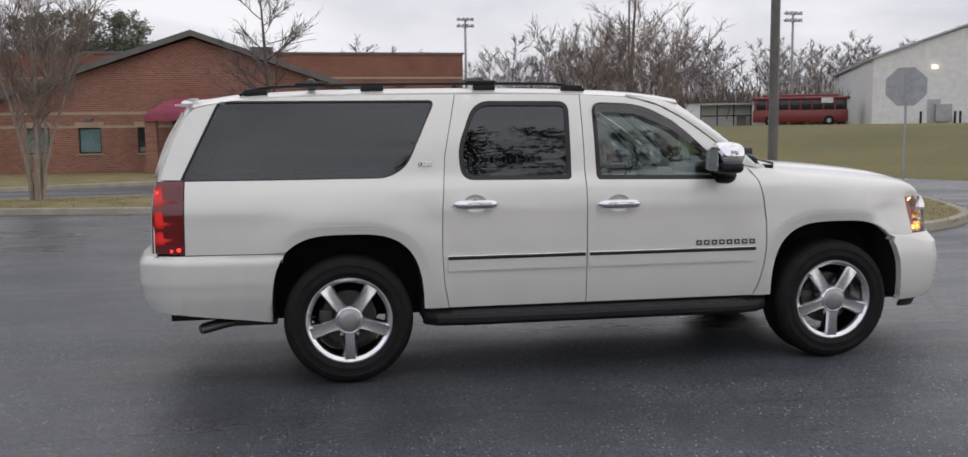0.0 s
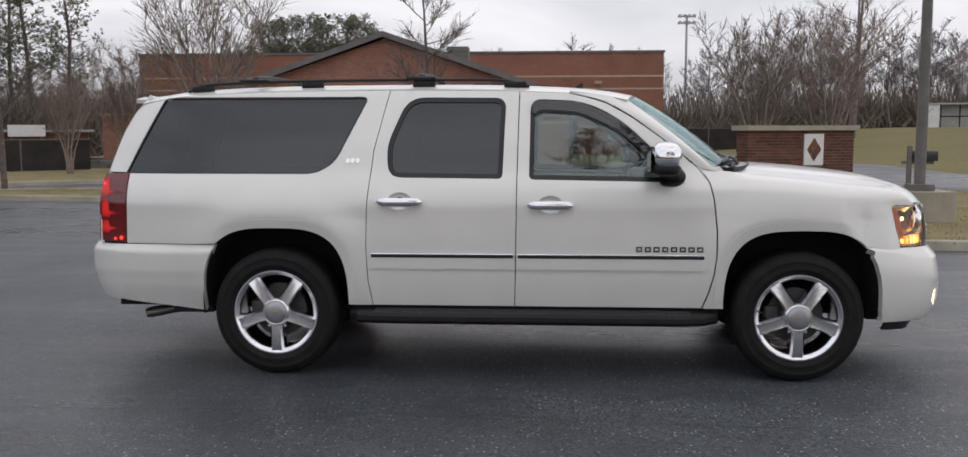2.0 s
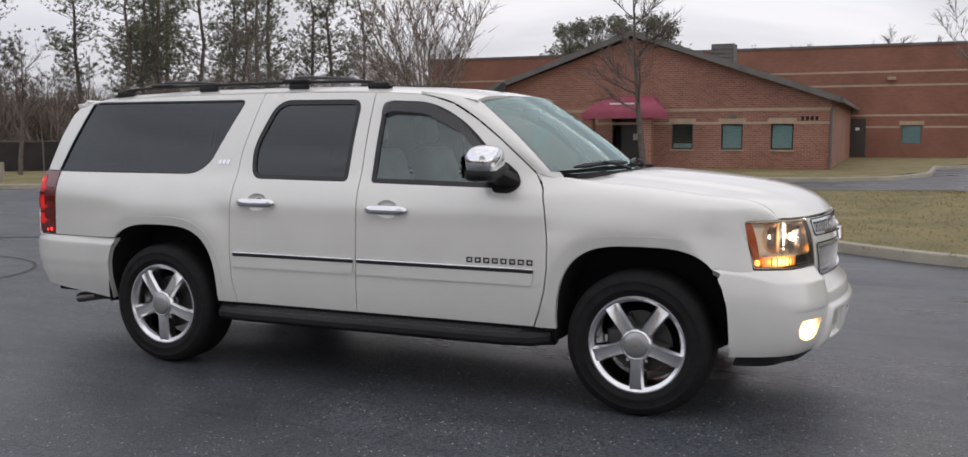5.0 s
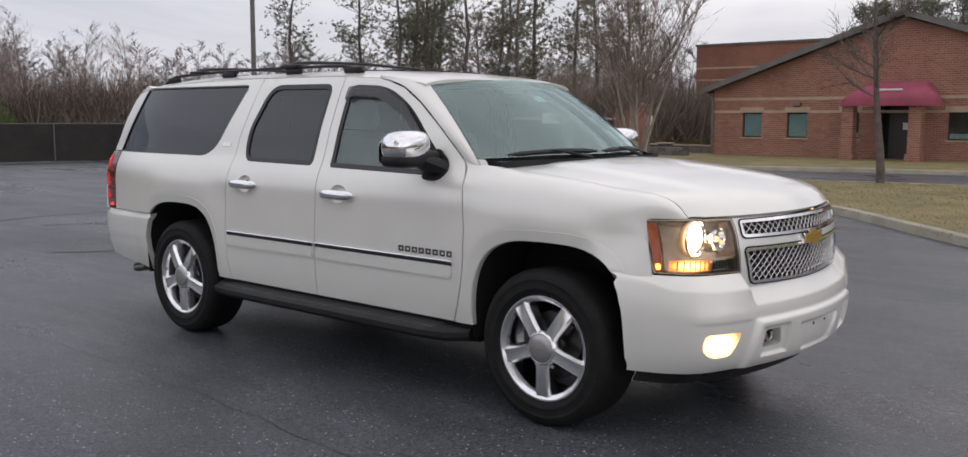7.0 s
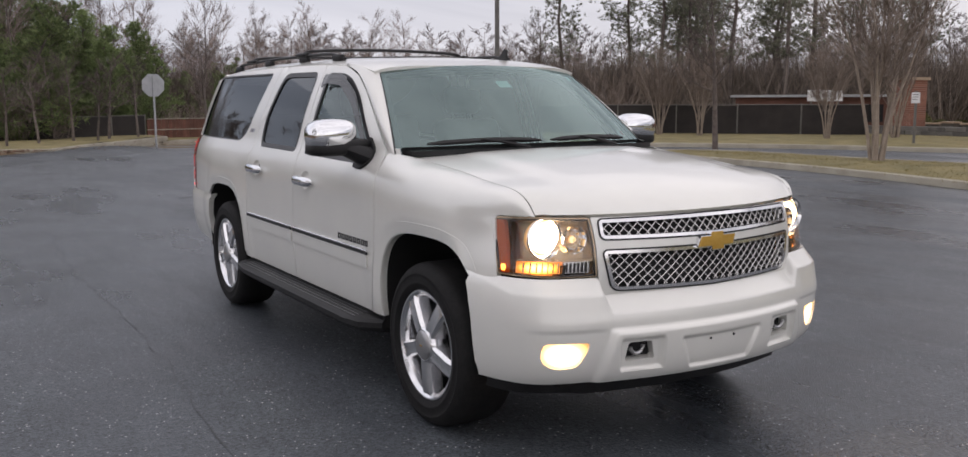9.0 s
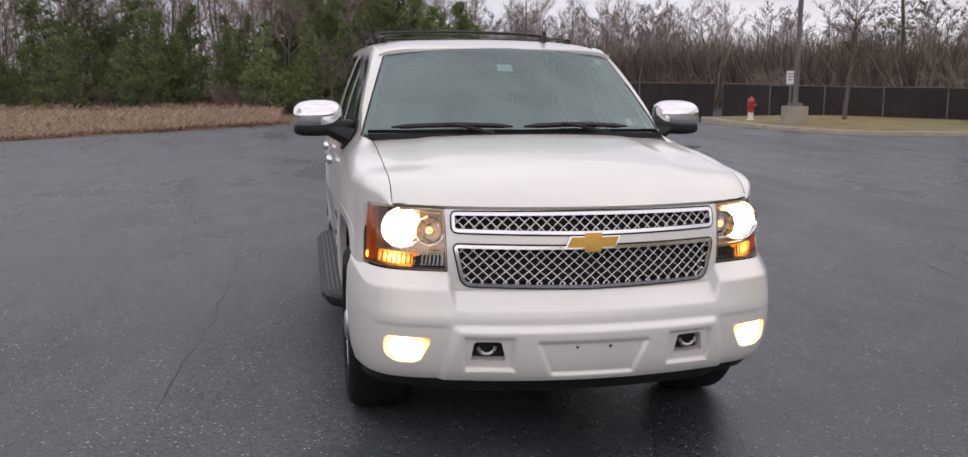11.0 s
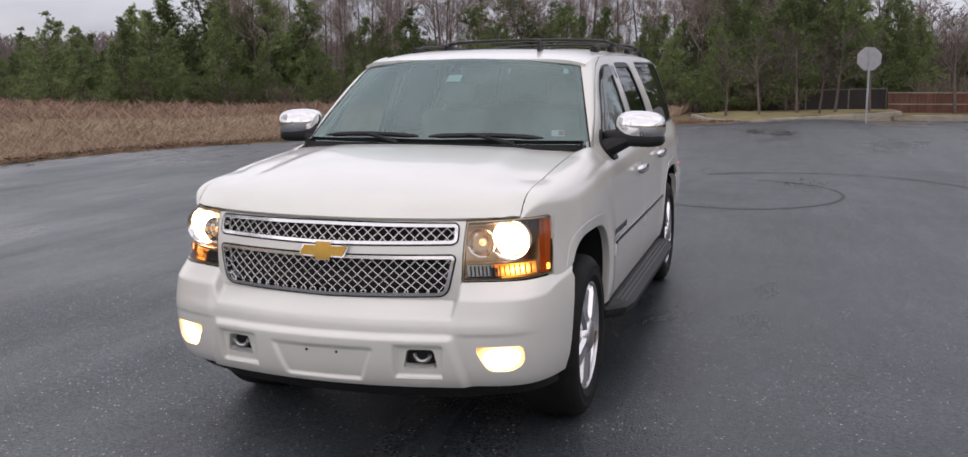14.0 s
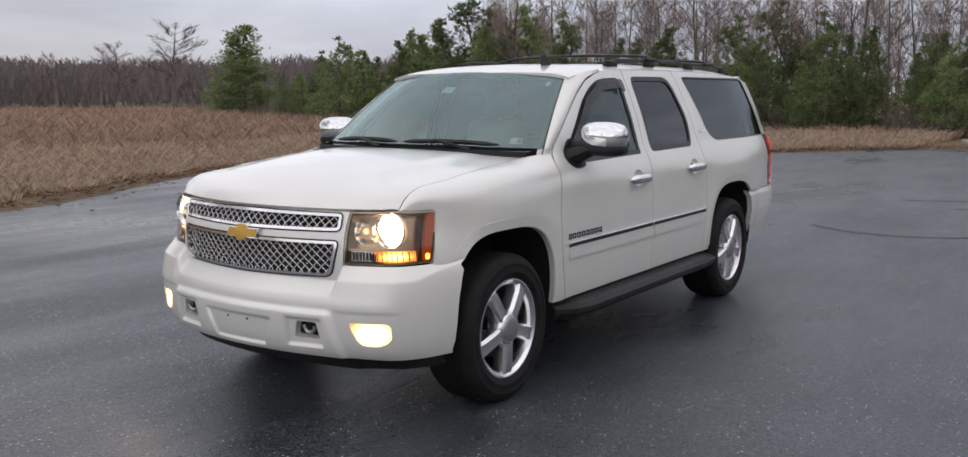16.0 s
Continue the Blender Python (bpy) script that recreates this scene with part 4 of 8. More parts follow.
SPREAD = table([(0.34, 1.01), (0.5, 1.035), (0.7, 1.04), (0.85, 1.025), (1.0, 1.003), (1.1, 0.99)])
BOWS = np.array([(bow(i / 200), i / 200) for i in range(201)])


def lamp_side(x, z):
    """How far out the headlamp's curve lies at x."""
    zz = max(0.80, min(z, 1.10))
    return 9.0 if x < 1.9 else float(np.interp(FRONT_HIGH(zz) - x, BOWS[:, 0], BOWS[:, 1])) * SPREAD(zz) + 0.003


def nearer(a, b):
    """The smaller of two, with the change between them rounded off."""
    return (a + b - math.sqrt((a - b) ** 2 + 0.012**2)) / 2


def fender(s):
    """The wing: the side up to the shoulder, then rolled over to the bonnet seam."""
    def f(x, v):
        zt = hood_z(x, 0.80)
        zc = zt - 0.11
        if v <= zc:
            return (x, s * nearer(half_width(x, v), lamp_side(x, v)), v)
        w = min(1.15, (v - zc) / 0.17)
        y0, slope = half_width(x, zc), (half_width(x, zc) - half_width(x, zc - 0.02)) / 0.02
        cy, cz = y0 + slope * 0.09, zc + 0.105
        y = y0 * (1 - w) ** 2 + cy * 2 * w * (1 - w) + 0.80 * w * w
        z = zc * (1 - w) ** 2 + cz * 2 * w * (1 - w) + zt * w * w
        k = ease(x, 1.42, 1.12)
        zp = min(v, 1.318)
        return (x, s * nearer(y * (1 - k) + half_width(x, zp) * k, lamp_side(x, z)), z * (1 - k) + zp * k)
    return f


def inset(poly, d):
    """An outline moved in by d."""
    n = len(poly)
    pts = [Vector(p) for p in poly]
    area = sum(pts[i].x * pts[(i + 1) % n].y - pts[(i + 1) % n].x * pts[i].y for i in range(n))
    sgn = 1 if area > 0 else -1
    out = []
    for i in range(n):
        a, b = (pts[i] - pts[i - 1]), (pts[(i + 1) % n] - pts[i])
        if a.length < 1e-9 or b.length < 1e-9:
            out.append(tuple(pts[i]))
            continue
        n1, n2 = Vector((-a.y, a.x)).normalized() * sgn, Vector((-b.y, b.x)).normalized() * sgn
        m = (n1 + n2)
        m = m.normalized() / max(0.5, m.normalized().dot(n1)) if m.length > 1e-6 else n1
        out.append(tuple(pts[i] + m * d))
    return out


def roof_edge(x):
    return ROOFLINE(x) - 0.058


WIN_REAR = rounded([(-2.655, 1.300), (-1.385, 1.300), (-1.265, 1.372), (-1.066, 1.786), (-2.425, 1.786)], [0.012, 0.10, 0.09, 0.045, 0.03], 6)
WIN_MID = rounded([(-0.905, 1.287), (-0.205, 1.280), (-0.186, 1.768), (-0.80, 1.772), (-0.925, 1.47)], [0.07, 0.02, 0.06, 0.10, 0.12], 6)
WIN_FRONT = rounded([(-0.014, 1.276), (0.80, 1.262), (0.86, 1.335), (0.55, 1.630), (0.32, 1.746), (-0.006, 1.760)], [0.02, 0.02, 0.05, 0.25, 0.12, 0.06], 6)
SEAM_FRONT = [(1.053, 0.462), (1.09, 0.56), (1.122, 0.68), (1.136, 0.80), (1.136, 0.95), (1.116, 1.137), (1.092, 1.25)]
PILLAR = [(1.03, 1.335), (0.80, 1.525), (0.62, 1.655), (0.46, 1.745), (0.33, 1.785)]
SEAM_B = [(-0.112, 0.462), (-0.104, 1.0), (-0.101, 1.278), (-0.09, roof_edge(-0.09))]
SEAM_C = [(-0.93, roof_edge(-0.93)), (-0.945, 1.76), (-1.018, 1.442), (-1.05, 1.1), (-1.056, 0.82), (-1.045, 0.62), (-1.015, 0.462)]


def roofpath(x0, x1, n=8):
    return [(x0 + (x1 - x0) * i / n, roof_edge(x0 + (x1 - x0) * i / n)) for i in range(n + 1)]


DOOR_F = [(-0.112, 0.462)] + SEAM_FRONT + PILLAR + roofpath(0.22, -0.09)[0:] + SEAM_B[1:3][::-1]
DOOR_R = [(-1.015, 0.462), (-0.112, 0.462), (-0.104, 1.0), (-0.101, 1.278)] + roofpath(-0.09, -0.93) + SEAM_C[1:-1]
REAR_EDGE = [(-2.56, roof_edge(-2.56)), (-2.625, 1.70), (-2.70, 1.55), (-2.765, 1.36), (-2.775, 1.305)]
QUARTER = [(-1.176, 0.462), (-1.015, 0.462)] + SEAM_C[::-1][1:-1] + roofpath(-0.93, -2.5, 14) + REAR_EDGE + [(-2.63, 1.302), (-2.637, 0.846), (-2.036, 0.848)] + arch_outline(-AXLE)[::-1][1:-1]
QUARTER = [p for p in QUARTER if not (p[0] < -2.0 and p[1] < 0.8455)]


def fender_top():
    return [(x, hood_z(x, 0.80) - 0.11 + 0.17) for x in [2.37 - 1.18 * i / 30 for i in range(31)]]


def wing_tip(x):
    """Where the wing meets the top of the headlamp."""
    lo, hi = 0.95, hood_z(x, 0.80) + 0.06
    for _ in range(30):
        mid = (lo + hi) / 2
        lo, hi = (mid, hi) if fender(1)(x, mid)[2] < 1.107 else (lo, mid)
    return lo


FENDER = [(1.06, 0.462), (1.186, 0.462)] + [p for p in arch_outline(AXLE + 0.015, half=0.482)[::-1] if p[1] > 0.465 and p[0] < 1.7 or p[1] > 0.836] + [(2.072, 0.836)] + [
    (2.262, 0.836), (2.23, 0.97), (2.205, 1.098)] + [(x, wing_tip(x)) for x in (2.23, 2.26, 2.29, 2.32, 2.345, 2.366)] + fender_top() + [(1.12, 1.322), (1.062, 1.318), (1.078, 1.285), (1.098, 1.25), (1.122, 1.137), (1.142, 0.95), (1.142, 0.80), (1.128, 0.68), (1.096, 0.56)]

for s, which in ((-1, "right"), (1, "left")):
    fl = s > 0
    doors = {}
    for name, outline, win, hx, hz in (("front_door", DOOR_F, WIN_FRONT, 0.110, 1.110), ("rear_door", DOOR_R, WIN_MID, -0.840, 1.128)):
        cup = [(hx + 0.078 * math.cos(t), hz + 0.056 * math.sin(t)) for t in [2 * math.pi * i / 24 for i in range(24)]]
        doors[name] = part(name, sheet_data(inset(outline, 0.003), side(s), [inset(win, -0.012), cup], 0.035, 0.03, fl), PAINT, car)

        def dish(x, z, hx=hx, hz=hz):
            k = min(1.0, ((x - hx) / 0.078) ** 2 + ((z - hz) / 0.056) ** 2)
            return (x, s * (half_width(x, z) - 0.024 * (1 - k * k)), z)
        part("handle_cup", sheet_data(cup, dish, [], 0.012, 0.0, fl), PAINT, doors[name])
    part("quarter_panel", sheet_data(inset(QUARTER, 0.002), side(s), [inset(WIN_REAR, -0.004)], 0.021, 0.03, fl), PAINT, car)
    part("front_wing", sheet_data(FENDER, fender(s), [], 0.021, 0.03, fl), PAINT, car)
    # pressed lips round the wheel arches
    # the crease runs round the opening and the lip turns in below it
    for cx, half, fn, low_f, low_r in ((-AXLE, 0.475, side(s), 0.466, 0.850), (AXLE + 0.015, 0.482, fender(s), 0.848, 0.466)):
        keep = lambda q: q[1] >= (low_f if q[0] > cx else low_r)
        ring = [q for q in arch_outline(cx, half=half, inset_by=-0.058, steps=56) if keep(q)] + [q for q in arch_outline(cx, half=half, inset_by=-0.003, steps=56) if keep(q)][::-1]

        def flared(x, z, fn=fn):
            px, py, pz = fn(x, z)
            g = max(0.0, min(1.0, arch_gap(x, z) / 0.058))
            return (px, py + s * (0.0016 + 0.005 * (1 - g)), pz)
        part("arch_lip", sheet_data(ring, flared, [], 0.014, 0.020, fl), PAINT, car, "", True, 40)
    # near-black sheet added behind the panels as the shade in their gaps
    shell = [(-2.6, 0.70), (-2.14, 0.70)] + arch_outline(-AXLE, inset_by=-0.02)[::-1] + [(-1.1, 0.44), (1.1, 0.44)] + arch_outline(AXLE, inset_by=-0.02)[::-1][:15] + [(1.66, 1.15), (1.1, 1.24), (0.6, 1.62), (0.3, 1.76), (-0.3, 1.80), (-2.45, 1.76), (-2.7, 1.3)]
    part("dark_gap_backing", sheet_data(shell, side(s), [inset(w, -0.02) for w in (WIN_REAR, WIN_MID, WIN_FRONT)], 0.08, 0.0, fl, -0.022), WELL, car)
    # glass with its seals
    for win, mat, host, lab in ((WIN_REAR, TINT, None, "dark privacy glass"), (WIN_MID, TINT, "rear_door", "dark privacy glass"), (WIN_FRONT, CLEAR, "front_door", "clear side glass")):
        par = doors[host] if host else car
        part("window", sheet_data(inset(win, 0.002), side(s), [], 0.08, 0.0, fl, -0.010), mat, par, lab)
        wide = 0.018 if host else 0.006
        part("window_seal", sheet_data(inset(win, -0.011 if host else -0.003), side(s), [inset(win, wide)], 0.03, 0.012, fl, -0.002), TRIMBLACK, par)
    # smoked rain visor over the front window
    vis = [(-0.01, 1.66), (-0.006, 1.752), (0.30, 1.742), (0.53, 1.638), (0.80, 1.388), (0.80, 1.345), (0.52, 1.575), (0.29, 1.68), (0.05, 1.697)]
    part("rain_visor", sheet_data(rounded(vis, 0.03, 3), side(s), [], 0.04, 0.006, fl, 0.022), pane_glass("smoked_plastic", (0.5, 0.5, 0.52), 0.35) if s < 0 else bpy.data.materials["smoked_plastic"], doors["front_door"], "smoked plastic rain visor")
    # door handles
    for name, x0, z0 in (("rear_door", -0.985, 1.124), ("front_door", -0.035, 1.106)):
        d = doors[name]
        y = half_width(x0 + 0.15, z0)
        hb = bmesh.new()
        rings = []
        for i in range(15):
            k = -1 + 2 * i / 14
            full = (1 - abs(k) ** 6) ** 0.5 if abs(k) < 1 else 0.0
            half, deep = 0.008 + 0.021 * full, 0.006 + 0.013 * full
            cy = y + 0.012 + 0.026 * (1 - k**4)
            rings.append([hb.verts.new((x0 + 0.145 + 0.147 * k, s * (cy + deep * math.cos(t)), z0 + half * math.sin(t))) for t in [2 * math.pi * j / 12 for j in range(12)]])
        for ra, rb_ in zip(rings, rings[1:]):
            for j in range(12):
                hb.faces.new((ra[j], ra[(j + 1) % 12], rb_[(j + 1) % 12], rb_[j]))
        hb.faces.new(rings[0])
        hb.faces.new(rings[-1][::-1])
        bmesh.ops.recalc_face_normals(hb, faces=hb.faces)
        part("handle", hb, CHROME, d, "chrome handle")
    # chrome strip and painted moulding along the doors
    for name, x0, x1 in (("rear_door", -1.022, -0.122), ("front_door", -0.092, 1.06)):
        d = doors[name]
        part("moulding", sheet_data(rounded([(x0, 0.702), (x1 - 0.01, 0.702), (x1, 0.775), (x0, 0.775)], 0.008, 2), side(s), [], 0.05, 0.012, fl, 0.011), PAINT, d)
        run = [x0 + (x1 - x0) * i / 12 for i in range(13)]
        part("chrome_strip", tube_data([(x, s * (half_width(x, 0.796) + 0.010), 0.796) for x in run], 0.0055, 8), CHROME, d, "half-round chrome strip", True, 60)
        part("strip_inlay", sheet_data([(x0, 0.774), (x1, 0.774), (x1, 0.7915), (x0, 0.7915)], side(s), [], 0.05, 0.008, fl, 0.014), TRIMBLACK, d)
    # model name as plain bars
    for i in range(8):
        x0 = 0.642 + i * 0.0535
        bar = [(x0, 0.818), (x0 + 0.038, 0.818), (x0 + 0.038, 0.850), (x0, 0.850)]
        hole = [(x0 + 0.009, 0.827), (x0 + 0.030, 0.827), (x0 + 0.030, 0.841), (x0 + 0.009, 0.841)]
        part("badge_bar", sheet_data(bar, side(s), [hole], 0.03, 0.004, fl, 0.005), LETTER, doors["front_door"], "dark chrome badge bar")
    for i in range(3):
        x0 = -1.195 + i * 0.031
        part("badge_bar", sheet_data([(x0, 1.366), (x0 + 0.024, 1.366), (x0 + 0.028, 1.392), (x0 + 0.004, 1.392)], side(s), [], 0.03, 0.004, fl, 0.005), CHROME, car, "small chrome badge bar")
    # tail lamp
    lamp = part("tail_lamp", sheet_data([(-2.642, 0.852), (-2.634, 1.296), (-2.80, 1.296), (-2.826, 1.1), (-2.83, 0.862)], side(s), [], 0.04, 0.05, fl, 0.004), REDLENS, car, "red tail lamp")
    for bx, bz, br in ((-2.668, 0.882, 0.012), (-2.712, 0.876, 0.009), (-2.790, 1.228, 0.008)):
        part("tail_bulb", sheet_data([(bx + br * math.cos(a), bz + br * math.sin(a)) for a in [math.pi * i / 6 for i in range(12)]], side(s), [], 0.02, 0.0, fl, 0.0125), REDGLOW, lamp, "lit red bulb")
    for z0, z1 in ((0.912, 0.995), (1.012, 1.128), (1.145, 1.268)):
        cell = [(-2.812, z0), (-2.752, z0), (-2.756, z0 + 0.018), (-2.672, z0 + 0.022), (-2.672, z0 + 0.036), (-2.758, z0 + 0.040), (-2.765, z1), (-2.806, z1)]
        part("tail_reflector", sheet_data(rounded(cell, 0.008, 2), side(s), [], 0.03, 0.004, fl, 0.007), REDGLOWDIM, lamp, "glowing red cell")
    for z0 in (1.003, 1.136):
        part("lens_rib", sheet_data([(-2.822, z0 - 0.004), (-2.650, z0 - 0.004), (-2.650, z0 + 0.004), (-2.822, z0 + 0.004)], side(s), [], 0.03, 0.004, fl, 0.008), REDLENS, lamp)
    # running board
    prof = [(0.80, 0.46), (0.93, 0.455), (0.95, 0.44), (1.05, 0.432), (1.078, 0.414), (1.078, 0.386), (1.05, 0.362), (0.90, 0.342), (0.80, 0.35)]
    rv, rf = [], []
    xs = [-1.17, -1.10, -0.9, 0.0, 0.9, 1.05, 1.15]
    for x in xs:
        k = 0.55 if x in (-1.17, 1.15) else (0.9 if x in (-1.10, 1.05) else 1.0)
        for y, z in prof:
            rv.append((x, s * (0.80 + (y - 0.80) * k), z))
    m = len(prof)
    for i in range(len(xs) - 1):
        for k in range(m):
            a, b = i * m + k, i * m + (k + 1) % m
            q = (a, b, b + m, a + m)
            rf.append(q if s > 0 else q[::-1])
    rf += [tuple(range(m)), tuple(range((len(xs) - 1) * m, len(xs) * m))]
    step = part("running_board", (rv, rf), BLACK, car, "black ribbed running board", True, 30)
    for i in range(4):
        y0 = 0.955 + i * 0.026
        part("tread_rib", box_data(-1.0, 0.98, min(s * y0, s * (y0 + 0.007)), max(s * y0, s * (y0 + 0.007)), 0.4325 - 0.002 * i, 0.4435 - 0.003 * i), SHEENRIB, step)
    part("sill", sheet_data([(-1.18, 0.36), (1.17, 0.36), (1.17, 0.462), (-1.18, 0.462)], lambda x, z: (x, s * (0.90 + 0.2 * (z - 0.36)), z), [], 0.2, 0.0, fl), BLACK, car)
    # wheel arch liners
    for cx in (-AXLE, AXLE + 0.015):
        half = 0.476 if cx < 0 else 0.483
        ol = arch_outline(cx, half=half, inset_by=-0.004)
        ol = [(cx + half, 0.39)] + ol + [(cx - half, 0.39)]
        wv, wf = [], []
        for x, z in ol:
            for yy in (half_width(x, max(z, 0.45)) - 0.012, 0.55):
                wv.append((x, s * yy, z))
        for i in range(len(ol) - 1):
            a = 2 * i
            q = (a, a + 1, a + 3, a + 2)
            wf.append(q)
        wf.append(tuple(range(1, 2 * len(ol), 2)))
        part("wheel_arch_liner", (wv, wf), WELL, car, "", True, 30)

# ---- bonnet, roof, pillars, windscreen ----
HOOD_OUT = []
for i in range(25):
    y = -0.796 + 1.592 * i / 24
    HOOD_OUT.append((2.578 - bow(y), y))
for i in range(17):
    y = 0.796 - 1.592 * i / 16
    HOOD_OUT.append((1.425 - 0.26 * (y / 0.8) ** 2, y))
part("bonnet", sheet_data(HOOD_OUT, lambda x, y: (x, y, hood_z(x, y)), [], 0.04, 0.03), PAINT, car)


def roof_fn(x, t):
    return (x, 0.712 * t, ROOFLINE(x) - 0.026 * t * t - 0.030 * abs(t) ** 9)


ROOF_OUT = [(0.70 - 0.10 * t * t, t) for t in [-1 + 2 * i / 20 for i in range(21)]] + [(-2.58, 1), (-2.60, 0.5), (-2.61, 0), (-2.60, -0.5), (-2.58, -1)]
part("roof", sheet_data(ROOF_OUT, roof_fn, [], 0.06, 0.02), PAINT, car)
part("headliner", sheet_data([(0.55, -0.9), (0.55, 0.9), (-2.4, 0.9), (-2.4, -0.9)], roof_fn, [], 0.2, 0.0, True, 0.06), HEADLINER, car)
part("sunroof", sheet_data(rounded([(0.12, -0.56), (0.12, 0.56), (-0.42, 0.56), (-0.42, -0.56)], 0.05, 4), roof_fn, [], 0.06, 0.004, False, 0.006), plain("dark_roof_glass", (0.02, 0.022, 0.025), 0.05, 0, 0.6), car, "dark glass sunroof")


def screen(u, v, push=0.0):
    bx, by, bz = 1.375 - 0.235 * u * u, 0.845 * u, 1.335 - 0.012 * u * u
    tx, ty, tz = 0.705 - 0.105 * u * u, 0.675 * u, 1.802 - 0.040 * u * u
    k = 0.022 * 4 * v * (1 - v) * (1 - 0.4 * u * u) + push
    return Vector((bx + (tx - bx) * v + k * 0.57, by + (ty - by) * v, bz + (tz - bz) * v + k * 0.82))


glass_out = rounded([(-1, 0), (1, 0), (1, 1), (-1, 1)], 0.05, 4)
part("windscreen", sheet_data(glass_out, screen, [], 0.07, 0.0, False), SHIELD, car, "tinted laminated windscreen")
part("screen_seal", sheet_data(rounded([(-1.015, -0.03), (1.015, -0.03), (1.015, 1.012), (-1.015, 1.012)], 0.05, 4), screen, [rounded([(-0.965, 0.035), (0.965, 0.035), (0.965, 0.968), (-0.965, 0.968)], 0.05, 4)], 0.06, 0.008, False, -0.004), TRIMBLACK, car)
for s in (-1, 1):
    pv, pf = [], []
    edge = PILLAR + [(0.22, roof_edge(0.22))]
    fine = smooth_line(edge, 6)
    n = len(fine)
    for i, (x, z) in enumerate(fine):
        t = i / (n - 1)
        b = Vector((x + 0.004, s * half_width(x, z), z + 0.004))
        v = -0.03 + 1.04 * min(1.0, t * 1.12)
        a = screen(s * 1.012, v, 0.004)
        if t > 0.88:
            a = a.lerp(Vector(roof_fn(0.60 - (t - 0.88) / 0.12 * 0.36, s * 0.985)), ease(t, 0.88, 1.0))
        for k in range(6):
            w = k / 5
            q = a.lerp(b, w)
            q += Vector((0.25, s * 0.55, 0.75)).normalized() * (0.016 * 4 * w * (1 - w) * min(1.0, t * 6))
            pv.append(q)
    for i in range(n - 1):
        for k in range(5):
            a = i * 6 + k
            q = (a, a + 1, a + 7, a + 6)
            pf.append(q[::-1] if s > 0 else q)
    part("pillar", (pv, pf), PAINT, car, "", True, 60)
    # gusset between wing, pillar and bonnet
    part("cowl_corner", sheet_data([(1.10, 1.25), (1.19, 1.32), (1.165, 1.345), (1.09, 1.345), (1.03, 1.335)], lambda x, z: (x, s * (half_width(x, min(z, 1.3)) - 0.016 - 0.3 * max(0, z - 1.3)), z), [], 0.03, 0.0, s > 0), PAINT, car)


def cowl(u, v):
    y = 0.83 * u
    x = 1.372 - 0.235 * u * u + v * 0.115
    return (x, y, 1.330 - 0.012 * u * u - 0.012 * v - 0.020 * v * (1 - v))


cowl_ob = part("cowl_panel", sheet_data(rounded([(-0.98, -0.1), (0.98, -0.1), (0.98, 1.0), (-0.98, 1.0)], 0.02, 2), cowl, [], 0.08, 0.03), BLACK, car, "black plastic cowl grille")
for s in (-1, 1):
    for i in range(7):
        u = s * (0.62 + i * 0.04)
        a, b = Vector(cowl(u, 0.15)), Vector(cowl(u, 0.9))
        part("cowl_louvre", tube_data([a + Vector((0, 0, 0.006)), b + Vector((0, 0, 0.006))], 0.006, 5), TRIMBLACK, cowl_ob)
# wipers
for y0, y1, yp in ((-0.70, -0.06, -0.42), (0.0, 0.62, 0.22)):
    arm = part("wiper", tube_data([screen(yp / 0.845 + 0.30, -0.03, 0.03), screen(yp / 0.845 + 0.12, 0.02, 0.04), screen(yp / 0.845, 0.055, 0.035)], [0.013, 0.010, 0.007], 6), BLACK, car, "black wiper arm", True)
    blade = [screen((y0 + (y1 - y0) * i / 8) / 0.845, 0.045 + 0.018 * math.sin(math.pi * i / 8), 0.022) for i in range(9)]
    part("wiper_blade", tube_data(blade, [0.004] + [0.011] * 7 + [0.004], 6, squash=1.4), TRIMBLACK, arm)
# stickers on the glass
for u0, u1, v0, v1, m in ((-0.075, 0.045, 0.690, 0.775, STICKER), (0.865, 0.905, 0.86, 0.93, STICKER), (0.78, 0.86, 0.10, 0.165, STICKERWHITE)):
    part("sticker", sheet_data([(u0, v0), (u1, v0), (u1, v1), (u0, v1)], screen, [], 0.1, 0, False, -0.004), m, car, "small sticker inside the windscreen")
part("sticker", sheet_data([(0.825, 0.108), (0.855, 0.108), (0.855, 0.158), (0.825, 0.158)], screen, [], 0.1, 0, False, -0.002), STICKERRED, car)
part("mirror_mount", tube_data([screen(0, 0.88, -0.01), screen(0, 0.86, -0.06)], 0.02, 8), BLACK, car)
part("rear_view_mirror", box_bm(0.66, 0.70, -0.13, 0.13, 1.655, 1.72, 0.015, 3), BLACK, car)

# ---- front end ----
CURVE = []
_s, _p = 0.0, None
for i in range(241):
    yn = 0.985 * i / 240
    q = (yn, bow(yn))
    if _p:
        _s += math.hypot(q[0] - _p[0], q[1] - _p[1])
    CURVE.append((_s, yn, q[1]))
    _p = q
CURVE = np.array(CURVE)


LOW_CURVE = []
_s, _p = 0.0, None
for i in range(241):
    yn = 0.985 * i / 240
    q = (yn, 0.235 * yn * yn + 0.56 * yn**18)
    if _p:
        _s += math.hypot(q[0] - _p[0], q[1] - _p[1])
    LOW_CURVE.append((_s, yn, q[1]))
    _p = q
LOW_CURVE = np.array(LOW_CURVE)


